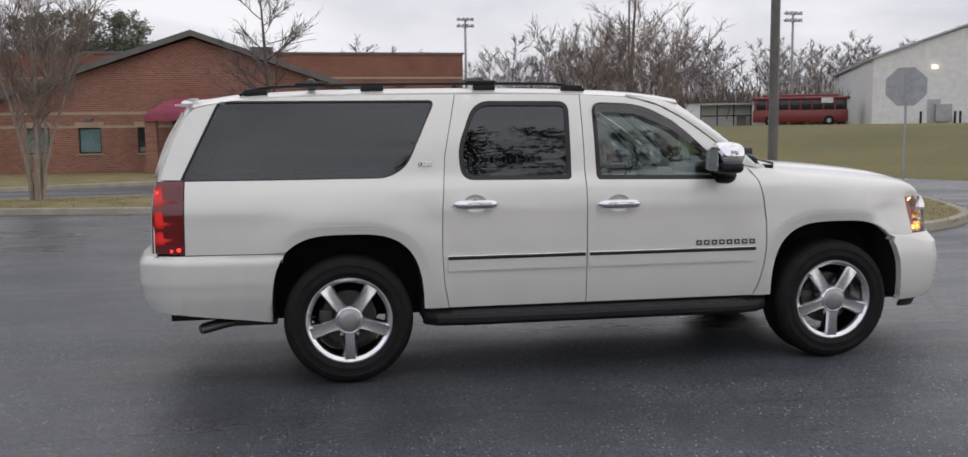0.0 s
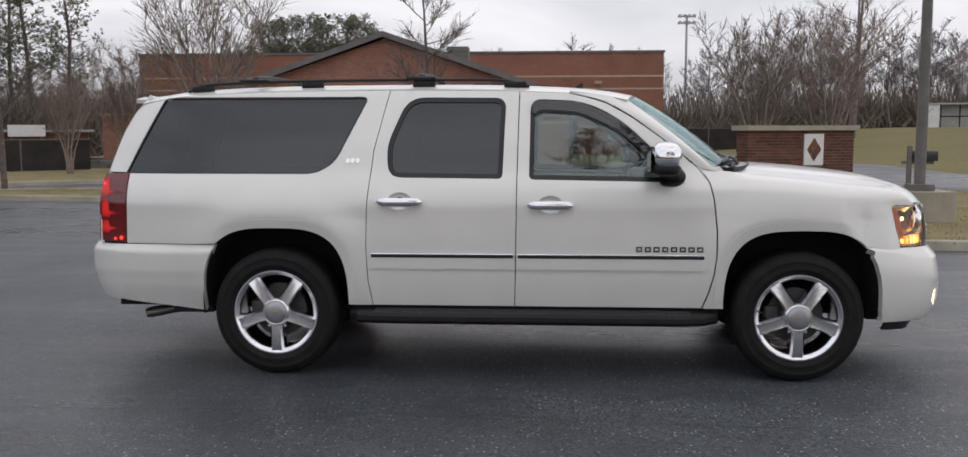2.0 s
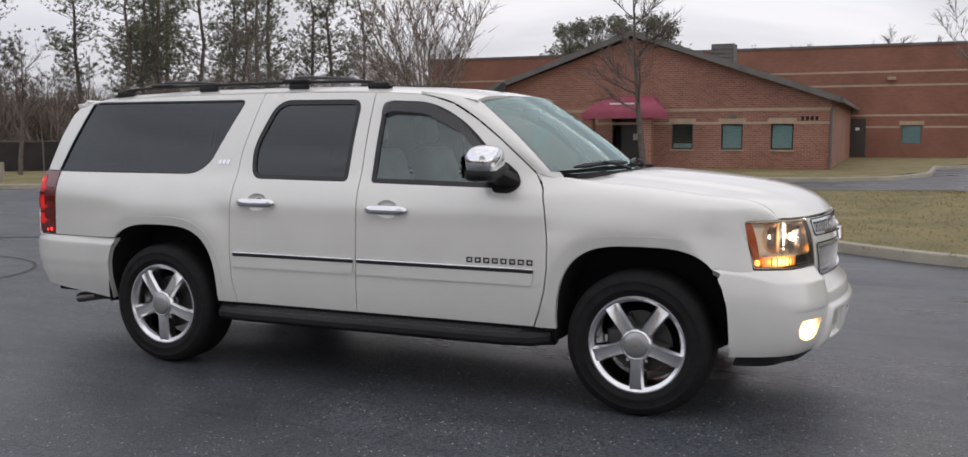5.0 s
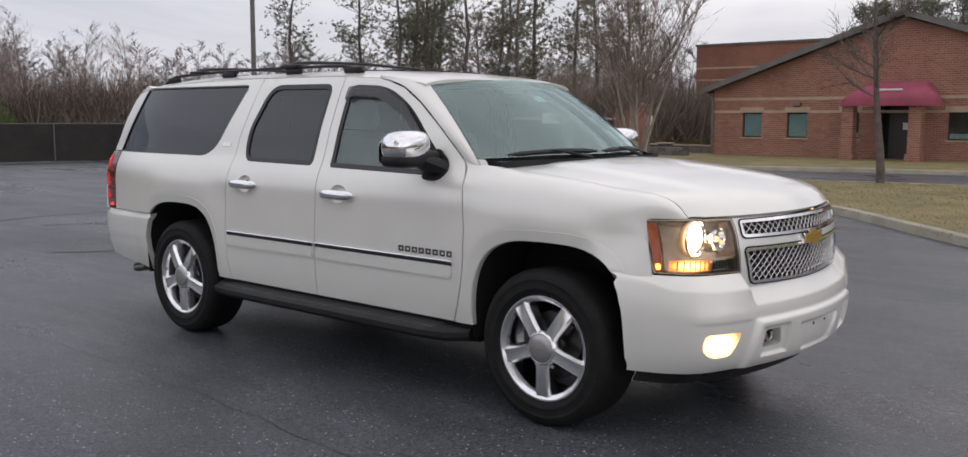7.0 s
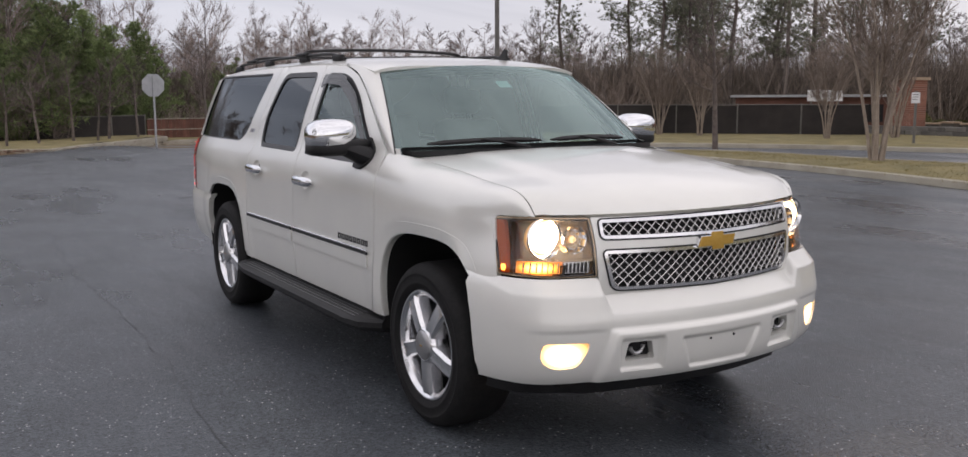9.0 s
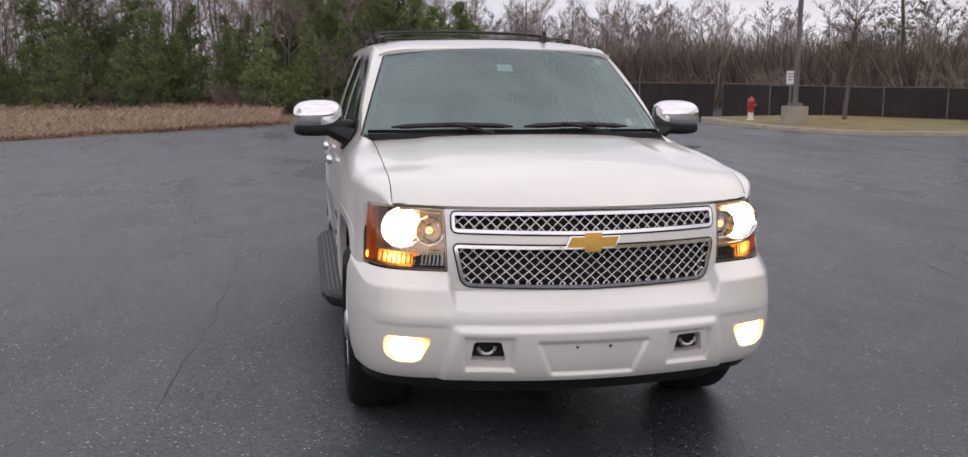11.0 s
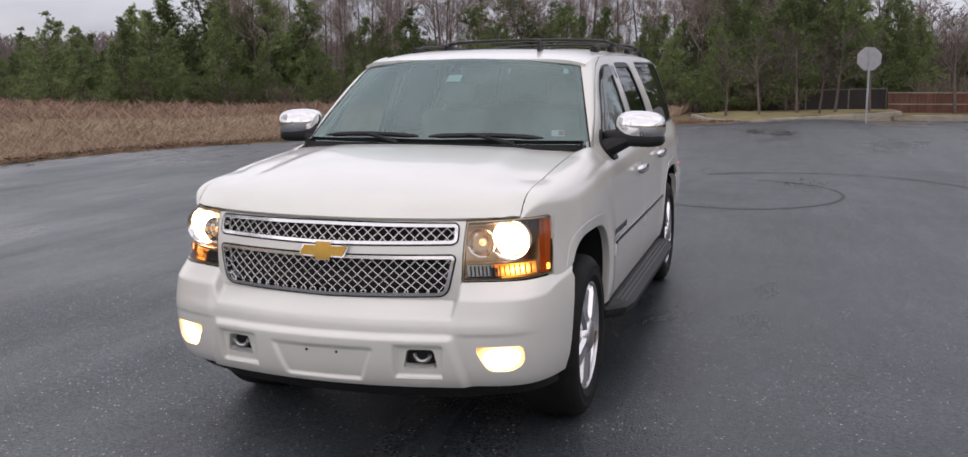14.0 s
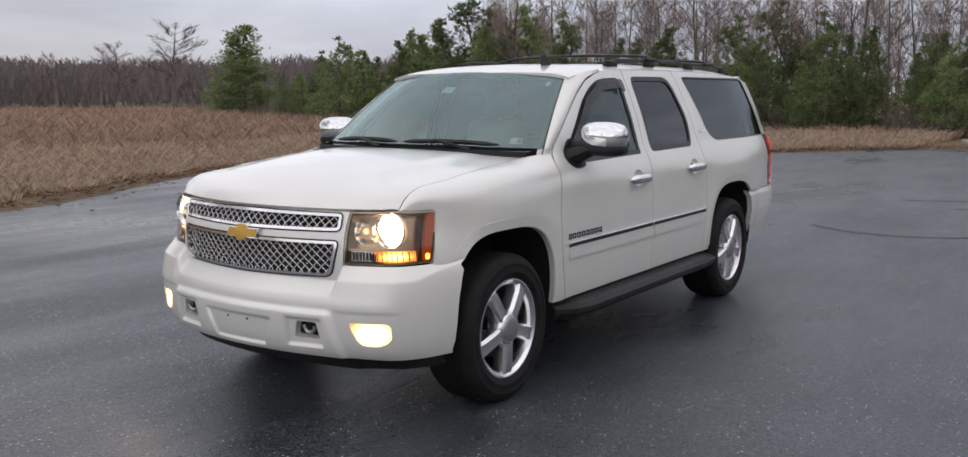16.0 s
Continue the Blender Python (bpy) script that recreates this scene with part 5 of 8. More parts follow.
def l_of(yn):
    return float(np.interp(yn, LOW_CURVE[:, 1], LOW_CURVE[:, 0]))


def s_of(yn):
    return float(np.interp(yn, CURVE[:, 1], CURVE[:, 0]))


FRONT_LOW = table([(0.34, 2.560), (0.40, 2.640), (0.46, 2.672), (0.56, 2.688), (0.66, 2.690), (0.72, 2.680), (0.80, 2.668)])
SPREAD_LOW = table([(0.34, 0.985), (0.5, 1.008), (0.7, 1.012), (0.80, 1.001), (0.85, 0.986)])


def front_high(s, z):
    yn, dx = float(np.interp(abs(s), CURVE[:, 0], CURVE[:, 1])), float(np.interp(abs(s), CURVE[:, 0], CURVE[:, 2]))
    if abs(s) > CURVE[-1, 0]:
        dx += abs(s) - CURVE[-1, 0]
    return (FRONT_HIGH(z) - dx, math.copysign(yn * SPREAD(z), s), z)


def front_low(s, z):
    yn, dx = float(np.interp(abs(s), LOW_CURVE[:, 0], LOW_CURVE[:, 1])), float(np.interp(abs(s), LOW_CURVE[:, 0], LOW_CURVE[:, 2]))
    if abs(s) > LOW_CURVE[-1, 0]:
        dx += abs(s) - LOW_CURVE[-1, 0]
    x = FRONT_LOW(min(z, 0.80))
    # a crisp edge under the lamps that drops to a lower ledge under the grille
    k = ease(yn, 0.548, 0.592)
    edge_z = 0.702 + 0.080 * k + 0.048 * ease(yn, 0.90, 0.972)
    t = min(1.0, max(0.0, (z - edge_z) / (0.786 + 0.062 * k - edge_z)))
    x -= (0.050 + 0.045 * yn * yn) * (1 - k) * (1 - (1 - t) ** 1.5) + 0.056 * k * t
    # proud lower centre with a plate recess
    rim = 0.535 + 0.30 * max(0.0, 0.63 - z)
    lip = (1 - ease(yn, rim, rim + 0.035)) * (1 - ease(z, 0.618, 0.636))
    x += 0.006 * ease(z, 0.630, 0.640) * ease(yn, 0.56, 0.62) * (1 - ease(yn, 0.84, 0.90))
    x += 0.024 * lip
    wide = 0.165 + 0.40 * max(0.0, z - 0.43)
    x -= 0.016 * (1 - ease(yn, wide, wide + 0.020)) * ease(z, 0.424, 0.436) * (1 - ease(z, 0.566, 0.578)) * lip
    # pockets round the tow hooks
    x -= 0.024 * ease(yn, 0.322, 0.334) * (1 - ease(yn, 0.518, 0.530)) * ease(z, 0.446, 0.456) * (1 - ease(z, 0.584, 0.594))
    return (x - dx, math.copysign(yn * SPREAD_LOW(z), s), z)


def arch_front(z):
    b = min(1.0, max(0.0, (z - 0.40) / 0.552))
    return AXLE + 0.015 + 0.482 * (1 - b**3.2) ** (1 / 3.2)


BUMP_S = l_of(0.975)
top = []
for i in range(41):
    s = BUMP_S * (1 - i / 20)
    yn = float(np.interp(abs(s), LOW_CURVE[:, 0], LOW_CURVE[:, 1]))
    top.append((s, 0.788 + 0.060 * ease(yn, 0.548, 0.576)))


def s_at_arch(z):
    return float(np.interp(FRONT_LOW(min(z, 0.8)) - (0.053 if z > 0.83 else 0.0) - arch_front(z), LOW_CURVE[:, 2], LOW_CURVE[:, 0]))


ENDS = [(s_at_arch(z), z) for z in (0.385, 0.45, 0.52, 0.60, 0.68, 0.75, 0.80, 0.846)]
top = [p for p in top if abs(p[0]) < ENDS[-1][0] - 0.02]
bump_out = [(-x, z) for x, z in ENDS[::-1]] + [(-l_of(0.80), 0.395), (-l_of(0.5), 0.40), (0, 0.40), (l_of(0.5), 0.40), (l_of(0.80), 0.395)] + ENDS + top
FOG, HOOK = [], []
for s in (-1, 1):
    FOG.append(rounded([(s * l_of(0.705), 0.474), (s * l_of(0.80), 0.470), (s * l_of(0.845), 0.505), (s * l_of(0.838), 0.585), (s * l_of(0.655), 0.584), (s * l_of(0.660), 0.555)], 0.03, 4))
    HOOK.append(rounded([(s * 0.360, 0.488), (s * 0.505, 0.488), (s * 0.488, 0.572), (s * 0.378, 0.572)], 0.014, 3))
bumper = part("front_bumper", sheet_data(bump_out, front_low, FOG + HOOK, 0.0080, 0.05), PAINT, car, "body-coloured front bumper", True, 70)
for s, fog, hook in ((-1, FOG[0], HOOK[0]), (1, FOG[1], HOOK[1])):
    lampp = part("fog_lamp", sheet_data(inset(fog, 0.002), front_low, [], 0.03, 0.03, False, -0.012), FOGGLOW, bumper, "lit fog lamp")
    part("hook_recess", sheet_data(inset(hook, -0.004), front_low, [], 0.03, 0.0, False, -0.045), DARK, bumper)
    c = Vector(front_low(s * 0.435, 0.53))
    part("tow_hook", tube_data([c + Vector((-0.02, s * 0.035 * math.cos(t), 0.018 - 0.032 * math.sin(t))) for t in [math.pi * i / 8 for i in range(9)]], 0.009, 8), SILVER, bumper, "steel tow hook")
for s in (-0.07, 0.07):
    part("plate_screw", tube_data([Vector(front_low(s, 0.548)) + Vector((-0.004, 0, 0)), Vector(front_low(s, 0.548)) + Vector((0.004, 0, 0))], 0.006, 8), TRIMBLACK, bumper)
part("air_dam", sheet_data([(-l_of(0.93), 0.335), (-l_of(0.6), 0.315), (l_of(0.6), 0.315), (l_of(0.93), 0.335), (l_of(0.93), 0.40), (-l_of(0.93), 0.40)], lambda s, z: tuple(Vector(front_low(s, 0.40)) + Vector((-0.085 - 0.5 * (0.40 - z), 0, z - 0.40))), [], 0.06, 0.02), BLACK, car, "black plastic air dam")

# painted surround with the two grille openings
fas = [(-s_of(0.568), 0.775), (s_of(0.568), 0.775), (s_of(0.572), 0.85), (s_of(0.602), 1.103), (-s_of(0.602), 1.103), (-s_of(0.572), 0.85)]
UP = rounded([(-s_of(0.560), 1.020), (0, 1.012), (s_of(0.560), 1.020), (s_of(0.563), 1.084), (0, 1.088), (-s_of(0.563), 1.084)], [0.02, 0, 0.02, 0.012, 0, 0.012], 4)
LOW = rounded([(-s_of(0.505), 0.800), (0, 0.790), (s_of(0.505), 0.800), (s_of(0.548), 0.955), (0, 0.950), (-s_of(0.548), 0.955)], [0.035, 0, 0.035, 0.012, 0, 0.012], 4)
part("grille_surround", sheet_data(fas, front_high, [UP, LOW], 0.03, 0.04), PAINT, car, "body-coloured grille surround")
for op in (UP, LOW):
    ring = part("grille", sheet_data(inset(op, -0.008), front_high, [inset(op, 0.006)], 0.02, 0.03, False, 0.006), FRAME, car, "chrome-framed silver mesh grille")
    # a flat dark ring stands in for the shaded gap outside the frame
    part("grille_gap", sheet_data(inset(op, -0.015), front_high, [inset(op, -0.006)], 0.02, 0.0, False, 0.003), DARK, ring, "dark ring drawn for the shaded gap")
    part("grille_backing", sheet_data(op, front_high, [], 0.08, 0.0, False, -0.05), DARK, ring)
    a = np.array(op)
    lo, hi = a.min(0), a.max(0)
    mv, mf = [], []
    pitch, rise = 0.046, 0.042
    inn = inset(op, 0.006)
    for sg in (-1, 1):
        k0 = int(math.floor((lo[0] - 0.3) / pitch))
        for k in range(k0, -k0 + 1):
            zs = np.linspace(lo[1], hi[1], 61)
            ss = k * pitch + sg * (zs - lo[1]) * (pitch / rise)
            okk = inside(inn, np.stack([ss, zs], 1))
            run = [(float(x), float(z)) for x, z, g in zip(ss, zs, okk) if g]
            if len(run) > 1:
                path = [Vector(front_high(x, z)) + Vector((-0.012 + sg * 0.0015, 0, 0)) for x, z in run]
                v, f = tube_data([path[0], path[len(path) // 2], path[-1]], 0.0030, 6, False)
                o = len(mv)
                mv += v
                mf += [tuple(i + o for i in q) for q in f]
    part("mesh", (mv, mf), MESHMETAL, ring, "woven silver mesh", True, 80)
# gold emblem with a chrome edge
def cross_shape(w, h, arm, cut):
    return [(-w, -arm), (-w + cut, arm), (-0.03 - cut * 0.2, arm), (-0.03 - cut * 0.1, h), (0.034, h), (0.036, arm), (w, arm), (w - cut, -arm), (0.03 + cut * 0.2, -arm), (0.03 + cut * 0.1, -h), (-0.034, -h), (-0.036, -arm)]
big = [(y, 0.974 + z) for y, z in cross_shape(0.116, 0.040, 0.0235, 0.022)]
sml = [(y, 0.974 + z) for y, z in cross_shape(0.109, 0.0365, 0.0200, 0.0205)]
emb = part("emblem", sheet_data(big, front_high, [], 0.03, 0.02, False, 0.022), CHROME, car, "gold cross emblem with chrome edge")
part("emblem_face", sheet_data(sml, front_high, [], 0.03, 0.004, False, 0.026), GOLD, emb, "gold cross face")

# headlamps
for s in (-1, 1):
    HL = [(s * s_of(0.576), 0.853), (s * s_of(0.75), 0.851), (s * s_of(0.895), 0.857), (s * s_of(0.905), 0.95), (s * s_of(0.912), 1.100), (s * s_of(0.80), 1.107), (s * s_of(0.606), 1.103)]
    HL = rounded(HL, [0.01, 0, 0.012, 0, 0.012, 0, 0.01], 3)
    body = part("headlamp", sheet_data(inset(HL, 0.002), front_high, [], 0.05, 0.0, False, -0.085), LAMPHOUSE, car, "clear headlamp with amber edge and lit bulb")
    part("lamp_wall", sheet_data(HL, front_high, [inset(HL, 0.006)], 0.03, 0.085, False, -0.003), LAMPHOUSE, body)
    part("lens", sheet_data(HL, front_high, [], 0.04, 0.0, False, 0.001), LENS, body, "clear lens")
    amb = [(s * s_of(0.882), 0.862), (s * s_of(0.893), 0.862), (s * s_of(0.909), 1.090), (s * s_of(0.889), 1.090)]
    part("side_reflector", sheet_data(amb, front_high, [], 0.03, 0.03, False, -0.010), AMBER, body, "amber side reflector")
    part("side_bulb", sheet_data(rounded([(s * s_of(0.883), 0.874), (s * s_of(0.892), 0.874), (s * s_of(0.893), 0.902), (s * s_of(0.884), 0.902)], 0.01, 3), front_high, [], 0.02, 0, False, -0.007), AMBERGLOW, body)
    shelf = [(s * s_of(0.59), 0.921), (s * s_of(0.862), 0.921), (s * s_of(0.862), 0.929), (s * s_of(0.59), 0.929)]
    part("divider", sheet_data(shelf, front_high, [], 0.04, 0.05, False, -0.02), LAMPHOUSE, body)
    bezel = sheet_data(inset(HL, 0.0), front_high, [inset(HL, 0.009)], 0.02, 0.02, False, -0.004)
    part("bezel", bezel, BLACK, body, "thin black bezel")
    part("turn_signal", sheet_data([(s * s_of(0.715), 0.866), (s * s_of(0.868), 0.866), (s * s_of(0.868), 0.917), (s * s_of(0.715), 0.917)], front_high, [], 0.03, 0.03, False, -0.036), AMBERLIT, body, "lit amber turn signal")
    for k in range(7):
        y0 = 0.728 + k * 0.0195
        part("signal_rib", sheet_data([(s * s_of(y0), 0.870), (s * s_of(y0 + 0.005), 0.870), (s * s_of(y0 + 0.005), 0.913), (s * s_of(y0), 0.913)], front_high, [], 0.05, 0.006, False, -0.028), LAMPHOUSE, body)
    part("clear_cell", sheet_data([(s * s_of(0.60), 0.866), (s * s_of(0.708), 0.866), (s * s_of(0.708), 0.917), (s * s_of(0.60), 0.917)], front_high, [], 0.03, 0.02, False, -0.045), SATIN, body, "clear ribbed reflector")
    for k in range(6):
        y0 = 0.612 + k * 0.016
        part("cell_rib", sheet_data([(s * s_of(y0), 0.870), (s * s_of(y0 + 0.006), 0.870), (s * s_of(y0 + 0.006), 0.913), (s * s_of(y0), 0.913)], front_high, [], 0.05, 0.008, False, -0.036), BLACK, body)
    # a large lit low beam outboard, a small clear high beam beside it, unlit but glowing
    for yn, r, zc, glowing in ((0.770, 0.084, 1.013, LAMPGLOW), (0.660, 0.058, 1.006, LAMPDIM)):
        c = Vector(front_high(s * s_of(yn), zc)) + Vector((-0.040, -s * 0.012, 0))
        sides = 40 if glowing is LAMPGLOW else 11
        bowl = lathe_data([(0.012, -0.070), (r * 0.35, -0.062), (r * 0.55, -0.054), (r * 0.85, -0.030), (r, 0.0), (r + 0.004, 0.002), (r + 0.006, -0.01)], sides, "y")
        bowl = ([(c.x + h, c.y + a, c.z + b) for a, h, b in bowl[0]], bowl[1])
        bo = part("reflector_bowl", bowl, CHROME, body, "chrome reflector bowl", True, 60 if sides == 40 else 12)
        k = r * 0.99 if glowing is LAMPGLOW else r * 0.30
        disc = lathe_data([(0.0, 0.012), (k * 0.5, 0.008), (k * 0.8, -0.004), (k * 1.0, -0.022)], 24, "y")
        # the low beam's disc is stretched inboard to draw in its glare
        wide = 1.22 if glowing is LAMPGLOW else 1.0
        part("bulb", ([(c.x - 0.012 + h, c.y - s * (wide - 1) * 0.06 + a * wide, c.z + b) for a, h, b in disc[0]], disc[1]), glowing, bo, "lit warm headlamp bulb with glare drawn in" if glowing is LAMPGLOW else "unlit clear bulb with an added glow", True)

# ---- rear end ----
REAR_X = table([(0.80, -2.90), (1.10, -2.895), (1.30, -2.86), (1.55, -2.78), (1.72, -2.69), (1.83, -2.62)])
def rear_fn(y, z):
    k = abs(y) / max(0.5, half_width(-2.75, z))
    return (REAR_X(z) + 0.02 * k * k + 0.085 * k**6, y, z)
def rear_half(z):
    return half_width(-2.76, z) - 0.012
tg = [(-rear_half(z), z) for z in (0.84, 1.0, 1.3, 1.5, 1.7, 1.80)]
tg = tg + [(-y, z) for y, z in tg[::-1]]
rg = rounded([(-0.66, 1.32), (0.66, 1.32), (0.60, 1.72), (-0.60, 1.72)], 0.06, 4)
tail = part("tailgate", sheet_data(tg, rear_fn, [rg], 0.05, 0.02), PAINT, car)
part("rear_window", sheet_data(rg, rear_fn, [], 0.1, 0.0, False, -0.005), TINT, tail, "dark privacy glass")
part("spoiler", sheet_data([(-2.50, -0.93), (-2.50, 0.93), (-2.66, 0.9), (-2.68, 0), (-2.66, -0.9)], lambda x, t: (x, 0.712 * t, ROOFLINE(max(x, -2.60)) - 0.03 * t * t - 0.03 * abs(t) ** 9 + 0.003 + 0.008 * ease(-x, 2.50, 2.60) + 0.02 * max(0, -2.60 - x)), [], 0.06, 0.025), PAINT, car)

RB = [(-2.02, 0.0), (-2.4, 0.0), (-2.62, 0.010), (-2.76, 0.035), (-2.86, 0.085), (-2.92, 0.16), (-2.955, 0.30), (-2.975, 0.55), (-2.98, 0.97)]
rbl = smooth_line(RB, 8)
cum = [0.0]
for a, b in zip(rbl, rbl[1:]):
    cum.append(cum[-1] + math.hypot(b[0] - a[0], b[1] - a[1]))
for s in (-1, 1):
    def rear_low(u, z, s=s):
        x, d = float(np.interp(u, cum, [p[0] for p in rbl])), float(np.interp(u, cum, [p[1] for p in rbl]))
        pull = 0.03 * ease(z, 0.808, 0.826) + 0.012 * ease(z, 0.66, 0.62) + 0.05 * (1 - ease(z, 0.40, 0.62))
        return (x + pull * ease(-x, 2.6, 2.9), s * (half_width(max(x, -2.3), z) - d - pull * (0.6 if x > -2.7 else 0.4)), z)
    L = cum[-1]
    edge = []
    for z in (0.843, 0.80, 0.74, 0.68, 0.60, 0.52, 0.46, 0.408):
        b = (z - 0.40) / 0.552
        edge.append((-2.02 + AXLE + 0.475 * (1 - b**3.2) ** (1 / 3.2), z))
    out = [(0.68, 0.475), (0.98, 0.50), (L, 0.50), (L, 0.843)] + edge
    part("rear_bumper", sheet_data(out, rear_low, [], 0.022, 0.04, s < 0), PAINT, car, "body-coloured rear bumper")
part("exhaust_pipe", joined(tube_data([(-2.2, -0.62, 0.40), (-2.42, -0.72, 0.385), (-2.56, -0.80, 0.365)], 0.036, 12), tube_data([(-2.54, -0.79, 0.367), (-2.575, -0.81, 0.362)], 0.03, 12)), STEEL, car, "dull steel exhaust tip", True)
part("underbody", joined(box_data(-2.75, -2.12, -0.80, 0.80, 0.42, 0.80), box_data(-1.18, 1.18, -0.86, 0.86, 0.38, 0.52), box_data(-2.2, 2.2, -0.54, 0.54, 0.36, 0.60), box_data(2.14, 2.45, -0.72, 0.72, 0.36, 0.9)), WELL, car, "dark underbody")
part("mud_flap", box_data(-2.36, -2.10, -0.86, -0.60, 0.385, 0.42), BLACK, car)

# ---- wheels ----
def spoke_bm(ang, r0, r1, w0, w1):
    """One broad tapered spoke with a raised face, pointing out at ang."""
    bm = bmesh.new()
    secs = []
    for r, w, y in ((r0, w0 * 1.10, 0.010), (r0 + 0.045, w0, 0.010), (r1 - 0.05, w1, 0.006), (r1 - 0.012, w1 * 1.08, -0.002), (r1, w1 * 1.22, -0.010)):
        f, crown = w / 2, w * 0.36
        secs.append([bm.verts.new(p) for p in ((r, y - 0.075, -f - 0.006), (r, y - 0.020, -f), (r, y, -crown), (r, y - 0.004, 0.0), (r, y, crown), (r, y - 0.020, f), (r, y - 0.075, f + 0.006))])
    for a, b in zip(secs, secs[1:]):
        for i in range(7):
            j = (i + 1) % 7
            bm.faces.new((a[i], a[j], b[j], b[i]))
    bmesh.ops.recalc_face_normals(bm, faces=bm.faces)
    bmesh.ops.transform(bm, matrix=Matrix.Rotation(-ang, 4, "Y"), verts=bm.verts)
    return bm


def make_wheel():
    """A wheel whose outer face looks along +y, hub at its origin."""
    bm = bmesh.new()
    v, f = lathe_data([(0.272, 0.0), (0.275, -0.006), (0.268, -0.012), (0.252, -0.020), (0.246, -0.06), (0.236, -0.12), (0.240, -0.22), (0.262, -0.235)], 64, "y")
    me = bpy.data.meshes.new("tmp")
    me.from_pydata(v, [], f)
    bm.from_mesh(me)
    lip, lf = lathe_data([(0.236, -0.030), (0.243, -0.012), (0.256, -0.004), (0.264, 0.004), (0.272, 0.004), (0.277, -0.008)], 64, "y")
    me2 = bpy.data.meshes.new("tmp")
    me2.from_pydata(lip, [], lf)
    bm.from_mesh(me2)
    for m in (me, me2):
        bpy.data.meshes.remove(m)
    bmesh.ops.recalc_face_normals(bm, faces=bm.faces)
    rim = part("wheel", bm, SATIN, None, "polished five-spoke alloy wheel", True, 20)
    part("hub", lathe_data([(0.0, 0.000), (0.060, 0.000), (0.066, 0.012), (0.078, 0.014), (0.088, 0.006), (0.096, -0.014), (0.098, -0.07)], 40, "y"), SATIN, rim, "", True, 40)
    for i in range(5):
        part("spoke", spoke_bm(radians(-90 + 72 * i), 0.070, 0.262, 0.078, 0.086), SATIN, rim, "", True, 18)
    tread = [(0.276, 0.000), (0.288, 0.011), (0.300, 0.015), (0.303, 0.0185), (0.312, 0.0185), (0.315, 0.017), (0.335, 0.019), (0.350, 0.017), (0.353, 0.019), (0.368, 0.014), (0.386, 0.002), (0.398, -0.012), (0.405, -0.028), (WHEEL_R, -0.045)]
    inner = [(r, -0.275 - h) for r, h in tread[::-1]]
    part("tyre", lathe_data(tread + inner + [(0.27, -0.26), (0.262, -0.22), (0.262, -0.03)], 72, "y", True), TYRE, rim, "black radial tyre", True, 50)
    part("centre_cap", lathe_data([(0.0, 0.026), (0.040, 0.0245), (0.066, 0.020), (0.073, 0.014), (0.074, 0.0)], 40, "y"), CAPGREY, rim, "silver centre cap", True, 60)
    part("brake_disc", lathe_data([(0.06, -0.10), (0.175, -0.10), (0.178, -0.125), (0.06, -0.125)], 48, "y", True), IRON, rim, "dull iron brake disc", True, 40)
    part("brake_caliper", box_bm(0.10, 0.19, -0.14, -0.085, -0.10, 0.06, 0.012, 2), IRON, rim)
    part("cap_mark", box_bm(-0.012, 0.012, 0.0255, 0.0275, -0.004, 0.004, 0.001, 1), GOLD, rim, "small gold mark")
    part("valve", tube_data([(0.235, -0.02, 0.03), (0.215, 0.0, 0.028)], 0.005, 6), TRIMBLACK, rim)
    for i in range(6):
        a = radians(60 * i)
        part("wheel_nut", tube_data([(0.104 * math.cos(a), -0.05, 0.104 * math.sin(a)), (0.104 * math.cos(a), -0.018, 0.104 * math.sin(a))], 0.010, 6), CHROME, rim)
    return rim


first = make_wheel()
first.parent = car
HUB_Y = 0.955
first.matrix_basis = pose(AXLE, HUB_Y, WHEEL_R)
for x, y in ((-AXLE, HUB_Y), (AXLE, -HUB_Y), (-AXLE, -HUB_Y)):
    w = copy_thing(first, pose(x, y, WHEEL_R, 0, 0, 0 if y > 0 else 180))

